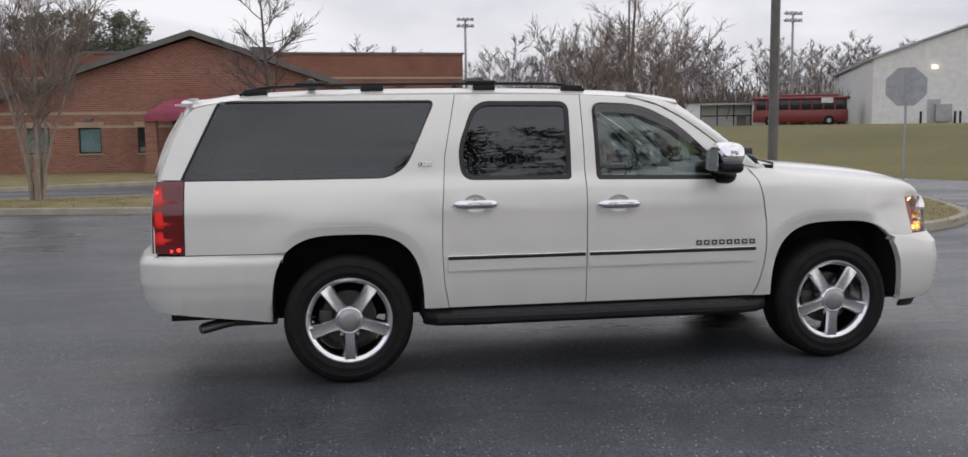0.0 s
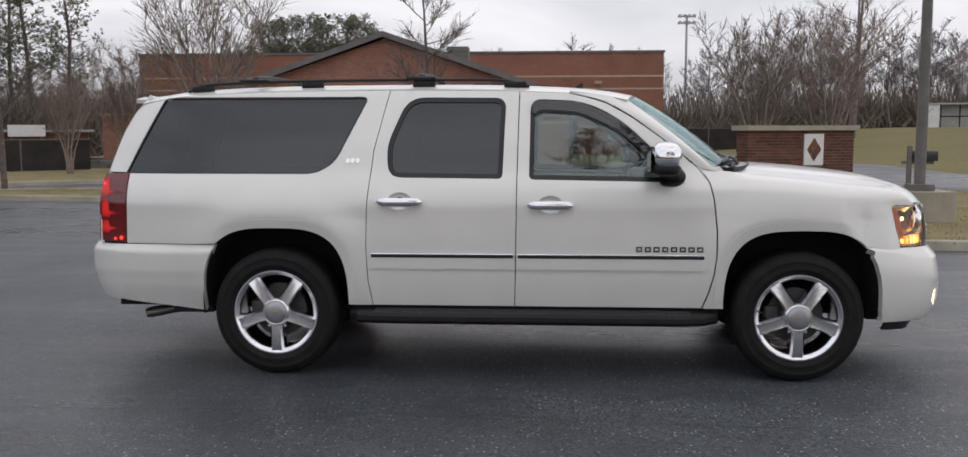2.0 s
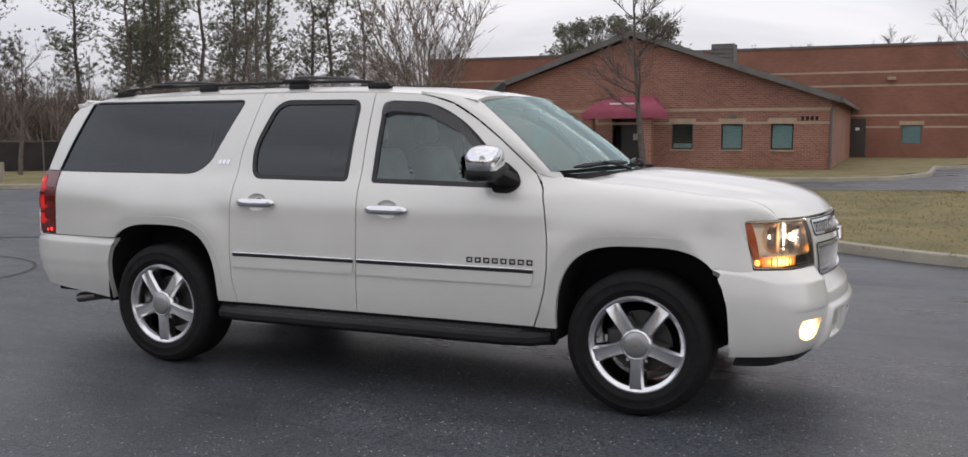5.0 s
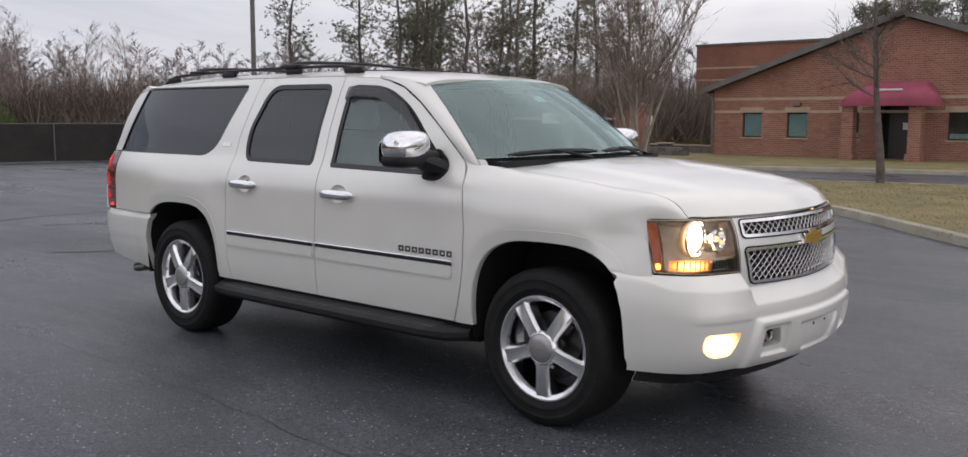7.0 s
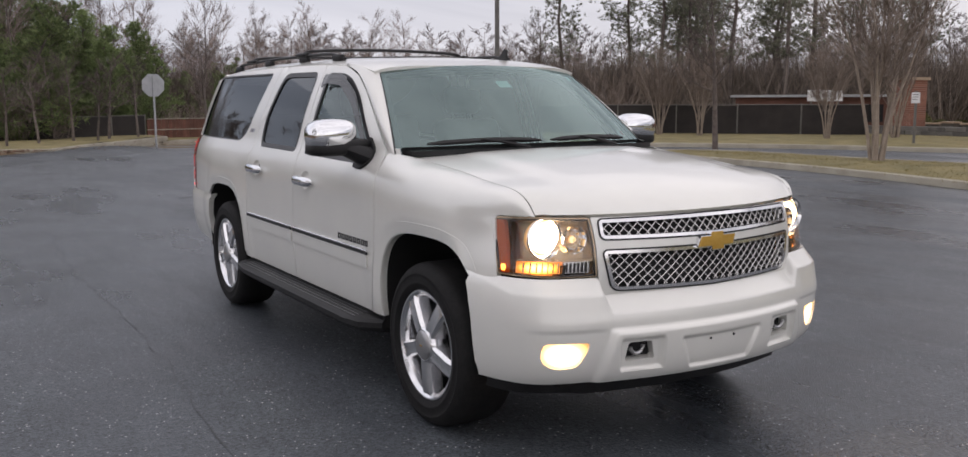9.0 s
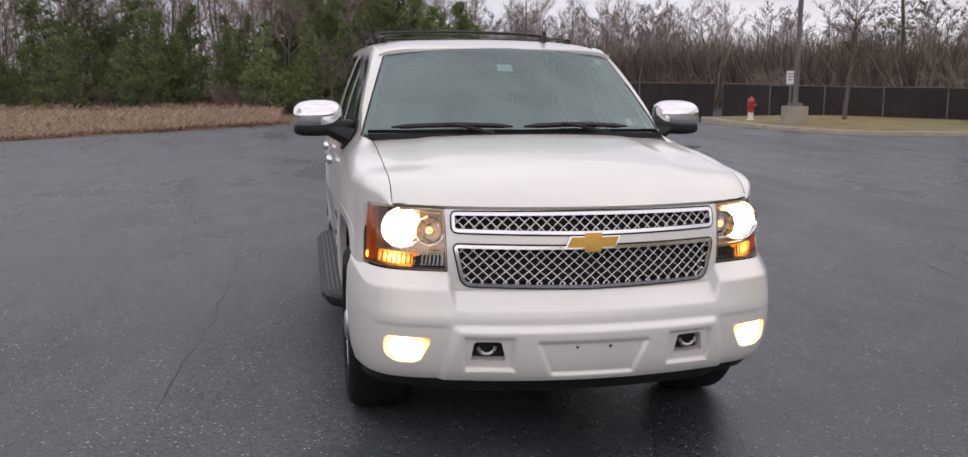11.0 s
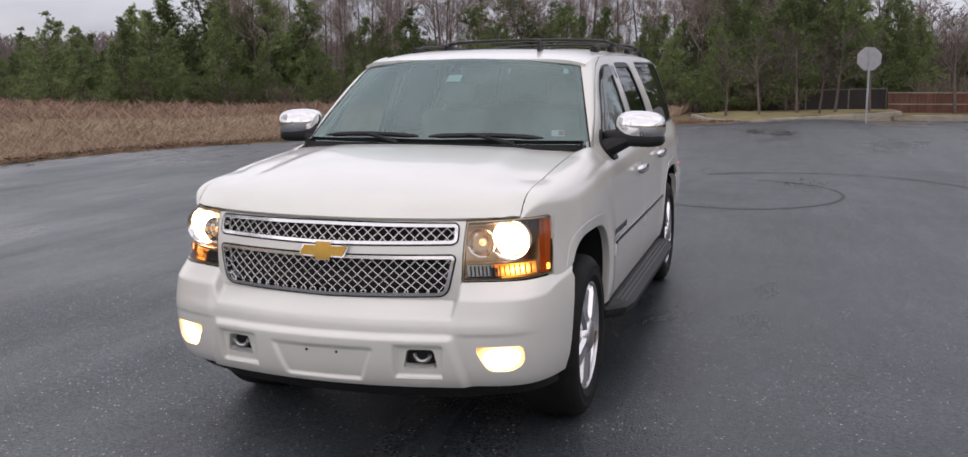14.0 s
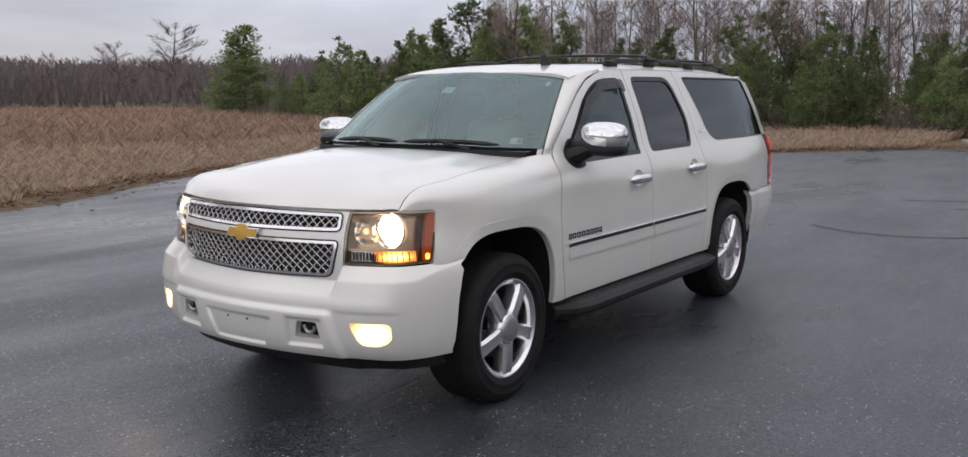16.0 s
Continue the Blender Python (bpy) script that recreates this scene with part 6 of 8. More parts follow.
# ---- door mirrors ----
for s in (-1, 1):
    def shaped(x0, x1, y0, y1, z0, z1, taper, power):
        bm = bmesh.new()
        bmesh.ops.create_cube(bm, size=2.0)
        bmesh.ops.subdivide_edges(bm, edges=bm.edges[:], cuts=5, use_grid_fill=True)
        for v in bm.verts:
            p = v.co
            n4 = (abs(p.x) ** power + abs(p.y) ** power + abs(p.z) ** power) ** (1 / power)
            p /= max(n4, 1e-6)
        for v in bm.verts:
            x, y, z = v.co
            k = (y + 1) / 2
            z *= 1 - taper * (1 - k) ** 2
            v.co = ((x0 + x1) / 2 + x * (x1 - x0) / 2, s * ((y0 + y1) / 2 + y * (y1 - y0) / 2), (z0 + z1) / 2 + z * (z1 - z0) / 2 + 0.012 * (1 - k))
        bmesh.ops.recalc_face_normals(bm, faces=bm.faces)
        return bm
    base = part("door_mirror", shaped(0.705, 0.890, 0.850, 1.212, 1.292, 1.385, 0.0, 3.6), BLACK, car, "door mirror with chrome cap", True, 60)
    part("mirror_cap", shaped(0.708, 0.897, 0.935, 1.218, 1.322, 1.496, 0.05, 2.9), CHROME, base, "chrome mirror cap", True, 60)
    part("mirror_arm", tube_data([(0.87, s * 0.88, 1.285), (0.85, s * 0.94, 1.312), (0.82, s * 1.02, 1.345)], [0.085, 0.075, 0.06], 12, squash=0.7), BLACK, base, "", True)
    part("mirror_foot", sheet_data(rounded([(0.78, 1.225), (0.90, 1.222), (0.955, 1.262), (0.93, 1.33), (0.83, 1.41)], 0.04, 4), side(s), [], 0.03, 0.02, s > 0, 0.014), BLACK, base)
    part("mirror_glass", (lambda p: ([(0.703, s * y, z) for y, z in p], [tuple(range(len(p)))]))(rounded([(0.975, 1.315), (1.185, 1.315), (1.185, 1.450), (0.975, 1.450)], 0.04, 4)), CHROME, base)

# ---- roof rack and aerial ----
def on_roof(x, y, up=0.0):
    p = roof_fn(x, y / 0.712)
    return Vector((p[0], p[1], p[2] + up))


for s in (-1, 1):
    line = [on_roof(-2.30, s * 0.635, 0.006)] + [on_roof(x, s * 0.63, 0.042) for x in (-2.17, -1.8, -1.4, -1.0, -0.6, -0.22)] + [on_roof(-0.03, s * 0.625, 0.008)]
    rail = part("roof_rail", tube_data(smooth_line(line, 4), 0.0115, 8, squash=0.9), BLACK, car, "black roof rail", True)
    for x in (-2.2, -1.46, -0.72, -0.12):
        part("rail_foot", box_bm(x - 0.075, x + 0.075, s * 0.63 - 0.018, s * 0.63 + 0.018, on_roof(x, s * 0.63).z - 0.01, on_roof(x, s * 0.63).z + 0.040, 0.014, 2), BLACK, rail)
for x in (-1.85, -0.74):
    bar = [on_roof(x, -0.63, 0.052), on_roof(x, -0.58, 0.068)] + [on_roof(x, y, 0.064) for y in (-0.3, 0, 0.3)] + [on_roof(x, 0.58, 0.068), on_roof(x, 0.63, 0.052)]
    cb = part("cross_bar", tube_data(smooth_line([tuple(p) for p in bar], 4), 0.026, 8, squash=0.45), BLACK, car, "black roof cross bar", True)
    for s in (-1, 1):
        part("bar_clamp", box_bm(x - 0.10, x + 0.10, s * 0.63 - 0.028, s * 0.63 + 0.028, on_roof(x, s * 0.63).z + 0.036, on_roof(x, s * 0.63).z + 0.064, 0.012, 2), BLACK, cb)
fin = [(0.0, 0.0), (0.11, 0.0), (0.085, 0.022), (0.035, 0.062), (0.012, 0.075), (0.0, 0.068)]
a = on_roof(0.30, 0.36, -0.004)
fv = [(a.x + 0.05 - x, a.y + s * 0.009, a.z + z) for s in (-1, 1) for x, z in fin]
part("aerial_fin", (fv, [tuple(range(6)), tuple(range(6, 12))[::-1]] + [(i, (i + 1) % 6, 6 + (i + 1) % 6, 6 + i) for i in range(6)]), TRIMBLACK, car, "black aerial fin")

# ---- cabin ----
part("dashboard", box_bm(0.78, 1.22, -0.80, 0.80, 1.0, 1.235, 0.05, 3), CABIN, car, "grey dashboard")
part("instrument_hood", box_bm(0.70, 0.95, 0.20, 0.60, 1.15, 1.285, 0.05, 3), CABIN, car)
ring = [(0.62 + 0.09 * math.sin(t), 0.40 + 0.185 * math.cos(t), 1.15 + 0.165 * math.sin(t)) for t in [2 * math.pi * i / 32 for i in range(33)]]
wheel = part("steering_wheel", tube_data(ring, 0.015, 8, False), BLACK, car, "", True)
part("steering_hub", joined(tube_data([(0.62, 0.22, 1.15), (0.62, 0.58, 1.15)], 0.02, 6), tube_data([(0.60, 0.40, 1.15), (0.80, 0.40, 1.08)], 0.05, 8), tube_data([(0.62, 0.40, 1.15), (0.55, 0.40, 1.0)], 0.018, 6)), BLACK, wheel)
for y in (-0.40, 0.40):
    st = part("front_seat", box_bm(-0.12, 0.42, y - 0.26, y + 0.26, 0.72, 0.90, 0.06, 3), SEAT, car, "light leather front seat")
    bk = box_bm(-0.09, 0.09, -0.25, 0.25, 0.0, 0.62, 0.07, 3)
    bmesh.ops.transform(bk, matrix=pose(-0.10, y, 0.86, 0, -16, 0), verts=bk.verts)
    part("seat_back", bk, SEAT, st)
    hr = box_bm(-0.05, 0.06, -0.14, 0.14, 0.0, 0.2, 0.05, 3)
    bmesh.ops.transform(hr, matrix=pose(-0.29, y, 1.49, 0, -12, 0), verts=hr.verts)
    part("headrest", hr, SEAT, st)
for x0 in (-1.15, -2.0):
    st = part("rear_bench", box_bm(x0, x0 + 0.5, -0.52, 0.52, 0.72, 0.92, 0.06, 3), SEAT, car, "light leather rear bench")
    bk = box_bm(-0.09, 0.09, -0.52, 0.52, 0.0, 0.60, 0.07, 3)
    bmesh.ops.transform(bk, matrix=pose(x0, 0, 0.88, 0, -14, 0), verts=bk.verts)
    part("seat_back", bk, SEAT, st)
part("cabin_floor", joined(box_data(-1.14, 1.14, -0.80, 0.80, 0.56, 0.70), box_data(-2.65, -1.14, -0.54, 0.54, 0.6, 0.72)), CABIN, car)
for s in (-1, 1):
    part("door_card", sheet_data([(-2.55, 1.0), (-1.14, 1.0), (-1.1, 0.66), (1.05, 0.66), (1.05, 1.235), (0.85, 1.245), (-2.6, 1.28)], side(s), [], 0.15, 0.0, s < 0, 0.06), CABIN, car)

# ---- trees ----
def limb(verts, faces, pts, radii, sides):
    v, f = tube_data(pts, radii, sides, False)
    o = len(verts)
    verts += v
    faces += [tuple(i + o for i in q) for q in f]


def twig(verts, faces, p, d, ln, w, rg):
    """A thin forked twig of flat slivers."""
    a = Vector((rg.gauss(0, 1), rg.gauss(0, 1), rg.gauss(0, 1)))
    n = d.cross(a).normalized() * w
    q = p + d * ln + Vector((rg.gauss(0, 0.12), rg.gauss(0, 0.12), abs(rg.gauss(0, 0.1)))) * ln
    o = len(verts)
    verts += [p - n, p + n, q]
    faces.append((o, o + 1, o + 2))
    return q


def bare_tree(seed, height, kind="forest", twigs=1.0, thick=1.0):
    """Trunk and crown meshes of a leafless tree standing at the origin."""
    rg = random.Random(seed)
    tv, tf, cv, cf = [], [], [], []
    stems = {"forest": 1, "vase": 8, "small": 1, "shrub": 9}[kind]
    for st in range(stems):
        ang = rg.uniform(0, 6.283) if stems == 1 else 6.283 * st / stems + rg.uniform(-0.3, 0.3)
        if kind == "vase":
            base, d = Vector((0.13 * math.cos(ang), 0.13 * math.sin(ang), 0.0)), Vector((math.cos(ang) * 0.03, math.sin(ang) * 0.03, 1)).normalized()
            r0, ln = 0.030 * height / 5, height * 0.66
        elif kind == "shrub":
            base, d = Vector((0.2 * math.cos(ang), 0.2 * math.sin(ang), 0.0)), Vector((math.cos(ang) * 0.55, math.sin(ang) * 0.55, 1)).normalized()
            r0, ln = 0.03, height * 0.6
        elif kind == "small":
            base, d, r0, ln = Vector((0, 0, 0)), Vector((0.02, 0.02, 1)), 0.085, height * 0.8
        else:
            base, d, r0, ln = Vector((0, 0, 0)), Vector((rg.gauss(0, 0.04), rg.gauss(0, 0.04), 1)).normalized(), 0.0066 * height + 0.012, height * 0.93
        pts, p, k = [base], base.copy(), 7
        for i in range(k):
            bend = {"forest": 0.03, "small": 0.025}.get(kind, 0.07)
            out_by = (0.02 + 0.022 * i) if kind == "vase" else 0.0
            d = (d + Vector((rg.gauss(0, bend) + out_by * math.cos(ang), rg.gauss(0, bend) + out_by * math.sin(ang), 0.05))).normalized()
            p = p + d * (ln / k)
            pts.append(p.copy())
        radii = [r0 * (1 - 0.86 * i / k) for i in range(k + 1)]
        limb(tv, tf, pts, radii, 7)
        lo = {"forest": 0.38, "vase": 0.22, "small": 0.36, "shrub": 0.1}[kind]
        count = {"forest": 17, "vase": 8, "small": 18, "shrub": 6}[kind]
        for b in range(count):
            t = lo + (1 - lo) * (b + rg.random()) / count
            i = min(int(t * k), k - 1)
            q = pts[i].lerp(pts[i + 1], t * k - i)
            a = rg.uniform(0, 6.283)
            rise = {"forest": rg.uniform(0.35, 1.1), "vase": rg.uniform(0.9, 1.8), "small": rg.uniform(0.15, 0.8), "shrub": rg.uniform(0.5, 1.4)}[kind]
            bd = Vector((math.cos(a), math.sin(a), rise)).normalized()
            bl = height * {"forest": 0.29, "vase": 0.27, "small": 0.30, "shrub": 0.4}[kind] * (1.15 - 0.75 * t) * rg.uniform(0.7, 1.2)
            bp, bq, m = [q], q.copy(), 4
            for j in range(m):
                bd = (bd + Vector((rg.gauss(0, 0.13), rg.gauss(0, 0.13), 0.10))).normalized()
                bq = bq + bd * (bl / m)
                bp.append(bq.copy())
            br = max(0.008, radii[i] * 0.42)
            limb(cv, cf, bp, [br * (1 - 0.8 * j / m) for j in range(m + 1)], 4)
            for c in range(int((9 if kind != "vase" else 8) * twigs)):
                u = rg.uniform(0.25, 1.0)
                j = min(int(u * m), m - 1)
                s0 = bp[j].lerp(bp[j + 1], u * m - j)
                sd = (bd + Vector((rg.gauss(0, 0.55), rg.gauss(0, 0.55), rg.gauss(0.15, 0.4)))).normalized()
                e = twig(cv, cf, s0, sd, bl * rg.uniform(0.25, 0.5), (0.0075 + 0.0006 * height) * thick, rg)
                for _ in range(3):
                    sd2 = (sd + Vector((rg.gauss(0, 0.5), rg.gauss(0, 0.5), rg.gauss(0.1, 0.4)))).normalized()
                    twig(cv, cf, s0.lerp(e, rg.uniform(0.3, 0.9)), sd2, bl * rg.uniform(0.12, 0.28), (0.005 + 0.0005 * height) * thick, rg)
    return tv, tf, cv, cf


def pine_tree(seed, height, bare=0.08, width=0.24, dense_by=1.0, tuft=1.0, gaps=0.14, shell=0.25, rows=2.3, taper=0.75):
    """Trunk with whorls of limbs carrying needle tufts."""
    rg = random.Random(seed)
    tv, tf, cv, cf = [], [], [], []
    pts = [Vector((rg.gauss(0, 0.05) * i, rg.gauss(0, 0.05) * i, height * i / 6)) for i in range(7)]
    limb(tv, tf, pts, [0.011 * height * (1 - 0.9 * i / 6) + 0.012 for i in range(7)], 7)
    levels = int(height * rows)
    for lv in range(levels):
        t = bare + (1 - bare) * (lv + rg.uniform(-0.3, 0.3)) / levels
        t = min(max(t, bare), 0.985)
        i = min(int(t * 6), 5)
        c = pts[i].lerp(pts[i + 1], t * 6 - i)
        reach = height * width * (1.02 - t) ** taper * rg.uniform(0.8, 1.15) * min(1.0, 0.55 + (t - bare) * 4)
        for b in range(rg.randint(4, 6)):
            if rg.random() < gaps:
                continue
            a = rg.uniform(0, 6.283)
            d = Vector((math.cos(a), math.sin(a), rg.uniform(0.1, 0.5) + 0.5 * t))
            ln = reach * rg.uniform(0.72, 1.1)
            e = c + d.normalized() * ln
            limb(tv, tf, [c, c.lerp(e, 0.6) + Vector((0, 0, -0.04 * ln)), e], [0.02, 0.013, 0.006], 3)
            for k in range(max(2, int((3.5 + ln * 4.5) * dense_by))):
                u = rg.uniform(shell, 1.08)
                q = c.lerp(e, u) + Vector((rg.gauss(0, 0.17), rg.gauss(0, 0.17), rg.gauss(0, 0.13))) * (0.5 + ln * 0.5)
                sz = rg.uniform(0.22, 0.40) * (0.75 + height * 0.03) * tuft * (1.1 - 0.45 * t)
                for _ in range(8):
                    nd = (d.normalized() * 0.5 + Vector((rg.gauss(0, 0.6), rg.gauss(0, 0.6), rg.gauss(0.35, 0.5)))).normalized()
                    w = nd.cross(Vector((rg.gauss(0, 1), rg.gauss(0, 1), rg.gauss(0, 1)))).normalized() * (0.018 + 0.0016 * height) * tuft
                    o = len(cv)
                    cv += [q - w, q + w, q + nd * sz]
                    cf.append((o, o + 1, o + 2))
    return tv, tf, cv, cf


def tree_thing(name, data, bark, leaf, label, group):
    ob = thing(name, (0, 0, -60), label, "tree", group)
    if group in ("vase-shaped trees", "wood edge shrubs"):
        for k in range(len(data[0]) // 56):
            part("stem", (data[0][k * 56:k * 56 + 56], [tuple(i - k * 56 for i in f) for f in data[1][k * 49:k * 49 + 49]]), bark, ob, "", True, 60)
    else:
        part("trunk", (data[0], data[1]), bark, ob, "", True, 60)
    part("crown", (data[2], data[3]), leaf, ob)
    return ob


BARE = [tree_thing("bare_tree", bare_tree(10 + i, 12.0, "forest", 2.6, 0.9), BARK, TWIG, "tall leafless grey-brown woodland tree", "woodland trees") for i in range(5)]
PINES = [tree_thing("pine_tree", pine_tree(30 + i, 6.5, 0.02, 0.36, 1.35, 0.95, 0.08, 0.5, 3.0, 0.95), BARK, NEEDLE, "young dark green pine behind dry grass", "young pines") for i in range(5)]
TALL = [tree_thing("pine_tree", pine_tree(50 + i, 13.0, 0.28, 0.19, 1.1, 0.62, 0.42, 0.4, 2.6, 0.5), BARK, GREYNEEDLE, "tall pine with bare lower trunk", "tall pines") for i in range(4)]
ROUNDTOP = [tree_thing("pine_tree", pine_tree(58 + i, 13.0, 0.40, 0.25, 1.5, 0.75, 0.30, 0.35, 2.6, 0.32), BARK, GREYNEEDLE, "tall round-topped pine behind the brick building", "tall pines") for i in range(2)]
SHRUB = [tree_thing("bare_shrub", bare_tree(70 + i, 3.0, "shrub"), BARK, TANTWIG, "leafless tan shrub at the wood edge", "wood edge shrubs") for i in range(3)]
used = set()


def plant(pool, x, y, height, native, rg):
    i = rg.randrange(len(pool))
    src = pool[i]
    k = height / native
    m = pose(x, y, land(x, y) - 0.02, 0, 0, rg.uniform(0, 360)) @ Matrix.Diagonal((k * rg.uniform(0.9, 1.12), k * rg.uniform(0.9, 1.12), k, 1))
    if src.name not in used:
        used.add(src.name)
        src.matrix_basis = m
        return src
    return copy_thing(src, m)


rg = random.Random(77)
EDGE = smooth_line([(-32.5, 6.5), (-33.5, 0), (-34, -6), (-32.5, -14), (-31, -21), (-34, -31), (-38.5, -42), (-45, -55)], 8)
along = dense(EDGE, 1.75, False)
for i, (x, y) in enumerate(along):
    if y > 2.5 or y < -44 or (y > -22 and rg.random() < 0.50):
        continue
    tall = 1.2 if -30 < y < -20 else (0.74 if y > -30 else 0.56 + 0.54 * (y + 50) / 20)
    plant(PINES, x + rg.uniform(-1.3, 1.0), y + rg.uniform(-0.6, 0.6), rg.uniform(4.6, 7.6) * tall, 6.5, rg)
    if y < -20:
        plant(PINES, x - rg.uniform(2.5, 5.0), y + rg.uniform(-0.6, 0.6), rg.uniform(6.0, 8.2) * tall, 6.5, rg)
for row, (lo, hi) in enumerate(((2.5, 5), (6, 10), (11, 16), (17, 24))):
    for x, y in dense(EDGE, 2.6 + row * 0.5, False):
        bx = x - rg.uniform(lo, hi)
        if y < 3.0 and y > 4.5 + 0.70 * (bx - 5.85) and rg.random() < 0.85:
            plant(BARE, bx, y + rg.uniform(-1.3, 1.3), rg.uniform(7.8, 11.0), 12.0, rg)
for x, y in dense(EDGE, 11.0, False):
    if -26 < y < 2:
        plant(PINES, x - rg.uniform(2.5, 7), y + rg.uniform(-1, 1), rg.uniform(6.0, 8.0), 6.5, rg)
for x, y in dense(EDGE, 4.2, False):
    if y > 3.0:
        continue
    plant(SHRUB, x + rg.uniform(-1.4, 0.6), y + rg.uniform(-1, 1), rg.uniform(1.2, 2.6), 3.0, rg)
# seedlings along the edge of the grass
young_rng = random.Random(205)
for x, y in dense(EDGE, 2.4, False):
    if -30 < y < -7 and young_rng.random() < 0.7:
        plant(PINES, x + young_rng.uniform(0.2, 1.8), y + young_rng.uniform(-1.0, 1.0), young_rng.uniform(1.8, 4.4), 6.5, young_rng)
# behind the dark fence in the north-west
for _ in range(70):
    a, d = radians(rg.uniform(96, 168)), rg.uniform(58, 92)
    x, y = 3 + d * math.cos(a), -3 + d * math.sin(a)
    if not (-27 < x < 10 and y < 74):
        plant(BARE, x, y, (1.6 + 0.082 * d) * rg.uniform(0.82, 1.06), 12.0, rg)
for x, y, h in ((-31, 31.5, 12.5), (-33, 34, 13.5), (-28, 35, 12.5), (-26.5, 38.6, 12.5), (-30, 39, 14), (-35, 37, 13), (-25.6, 42.4, 12), (-37, 32.5, 12), (-30.5, 28.9, 11.5), (-40, 30, 11.5), (-28.5, 44, 13), (-33.8, 36.7, 13), (-27.6, 31.4, 12), (-31.3, 38.6, 13), (-29.4, 30.0, 11), (-25.9, 33.0, 11)):
    plant(TALL, x + rg.uniform(-0.7, 0.7), y + rg.uniform(-0.7, 0.7), h, 13.0, rg)
for x, y, h in ((-33, 24, 5.5), (-36.5, 21, 6), (-41, 18, 5.5), (-47, 14.5, 6), (-46.5, 12, 5), (-38.5, 17.5, 4.8), (-47, 8.5, 5.0), (-31, 27, 5.0), (-34.4, 1.2, 2.7), (-34.8, 2.8, 2.9), (-37.2, 3.8, 2.8), (-38.4, 5.2, 2.9), (-38.2, 7.4, 3.0), (-38.5, 9.2, 3.0), (-39.5, 11, 3.3), (-40, 13.4, 3.4), (-27.5, 23.6, 3.6), (-24.5, 26.5, 3.8), (-29.5, 22.2, 3.4), (-33.5, 19.6, 3.4)):
    plant(SHRUB, x, y, h, 3.0, rg)
for x, y, h in ((-47.5, 4.2, 7.5), (-48, 6.4, 8), (-49, 8.6, 6.0), (-48.5, 10.6, 5.2), (-50, 12.6, 5.0), (-47, 2.0, 8), (-50, 5.5, 7.5), (-52, 8.5, 6.5), (-48.5, 2.5, 8), (-54, 11.5, 5.8), (-51, 14.5, 5.4), (-48, 10.5, 6.0), (-50, 14, 6.6), (-38.5, 26, 6.2), (-36.8, -0.5, 6.6), (-38.2, 1.3, 6.8), (-37.0, 2.6, 6.0), (-39.0, 3.9, 6.5), (-38.0, 5.6, 6.0), (-39.6, 6.6, 6.4), (-41.5, 2.6, 7.4), (-37.6, 4.4, 5.4), (-40.5, 0.2, 7.5), (-41.0, 5.0, 6.4), (-42.5, 0.6, 8.6), (-43.5, 2.4, 9.0), (-42.8, 4.2, 8.4), (-43.6, 6.2, 8.0), (-41.8, 7.4, 7.2), (-44.5, -1.0, 9.2), (-40.2, -1.4, 7.6), (-45.0, 4.6, 9.0), (-40.7, 10.3, 4.7), (-41.6, 11.0, 4.2), (-41.0, 13.6, 4.3), (-42.4, 14.9, 4.6)):
    plant(PINES, x, y, h, 6.5, rg)
# north, behind the building and the playing field
for _ in range(48):
    x = rg.uniform(-46, 100)
    plant(BARE, x, 93 + rg.uniform(0, 26) - 0.12 * x, rg.uniform(8.5, 12.0), 12.0, rg)
for x, y, h in ((-20, 99, 13), (-23, 101, 14), (-25.5, 99.5, 13.2), (-28, 102, 14.2), (-30.5, 100, 13.4), (-33, 103, 13.8), (-26.5, 104, 14.5), (-22, 104, 14.4), (-29, 98, 13.6)):
    plant(ROUNDTOP, x, y, h, 13.0, rg)
# south of the lot, seen mirrored in the glass
for x, y, h in ((6, -34, 9), (9.5, -36, 10.5), (13, -35, 8.5), (17, -38, 10), (2.5, -39, 9.5), (22, -36, 9), (28, -30, 10), (33, -22, 9), (37, -12, 10), (2.2, -15.5, 13), (4.4, -16.5, 14.5), (6.6, -15.2, 13), (9.0, -17, 14), (12, -18, 13), (1.0, -21, 14), (15, -19, 13)):
    plant(TALL if h > 9.4 else PINES, x, y, h, 13.0 if h > 9.4 else 6.5, rg)
# lone trees far out in the field
lone = tree_thing("pine_tree", pine_tree(211, 8.0, 0.0, 0.40, 2.6, 0.85, 0.02, 0.25, 3.6, 0.75), BARK, NEEDLE, "lone dense green pine out in the field", "young pines")
lone.matrix_basis = pose(-43.8, -53.0, -0.07) @ Matrix.Diagonal((1.15, 1.15, 0.86, 1))
full = tree_thing("pine_tree", pine_tree(219, 7.0, 0.12, 0.30, 2.2, 0.85, 0.05, 0.3, 3.4, 0.55), BARK, NEEDLE, "dense dark green pine behind small bare trees", "young pines")
full.matrix_basis = pose(-40.2, 1.0, -0.07) @ Matrix.Diagonal((0.9, 0.9, 0.88, 1))
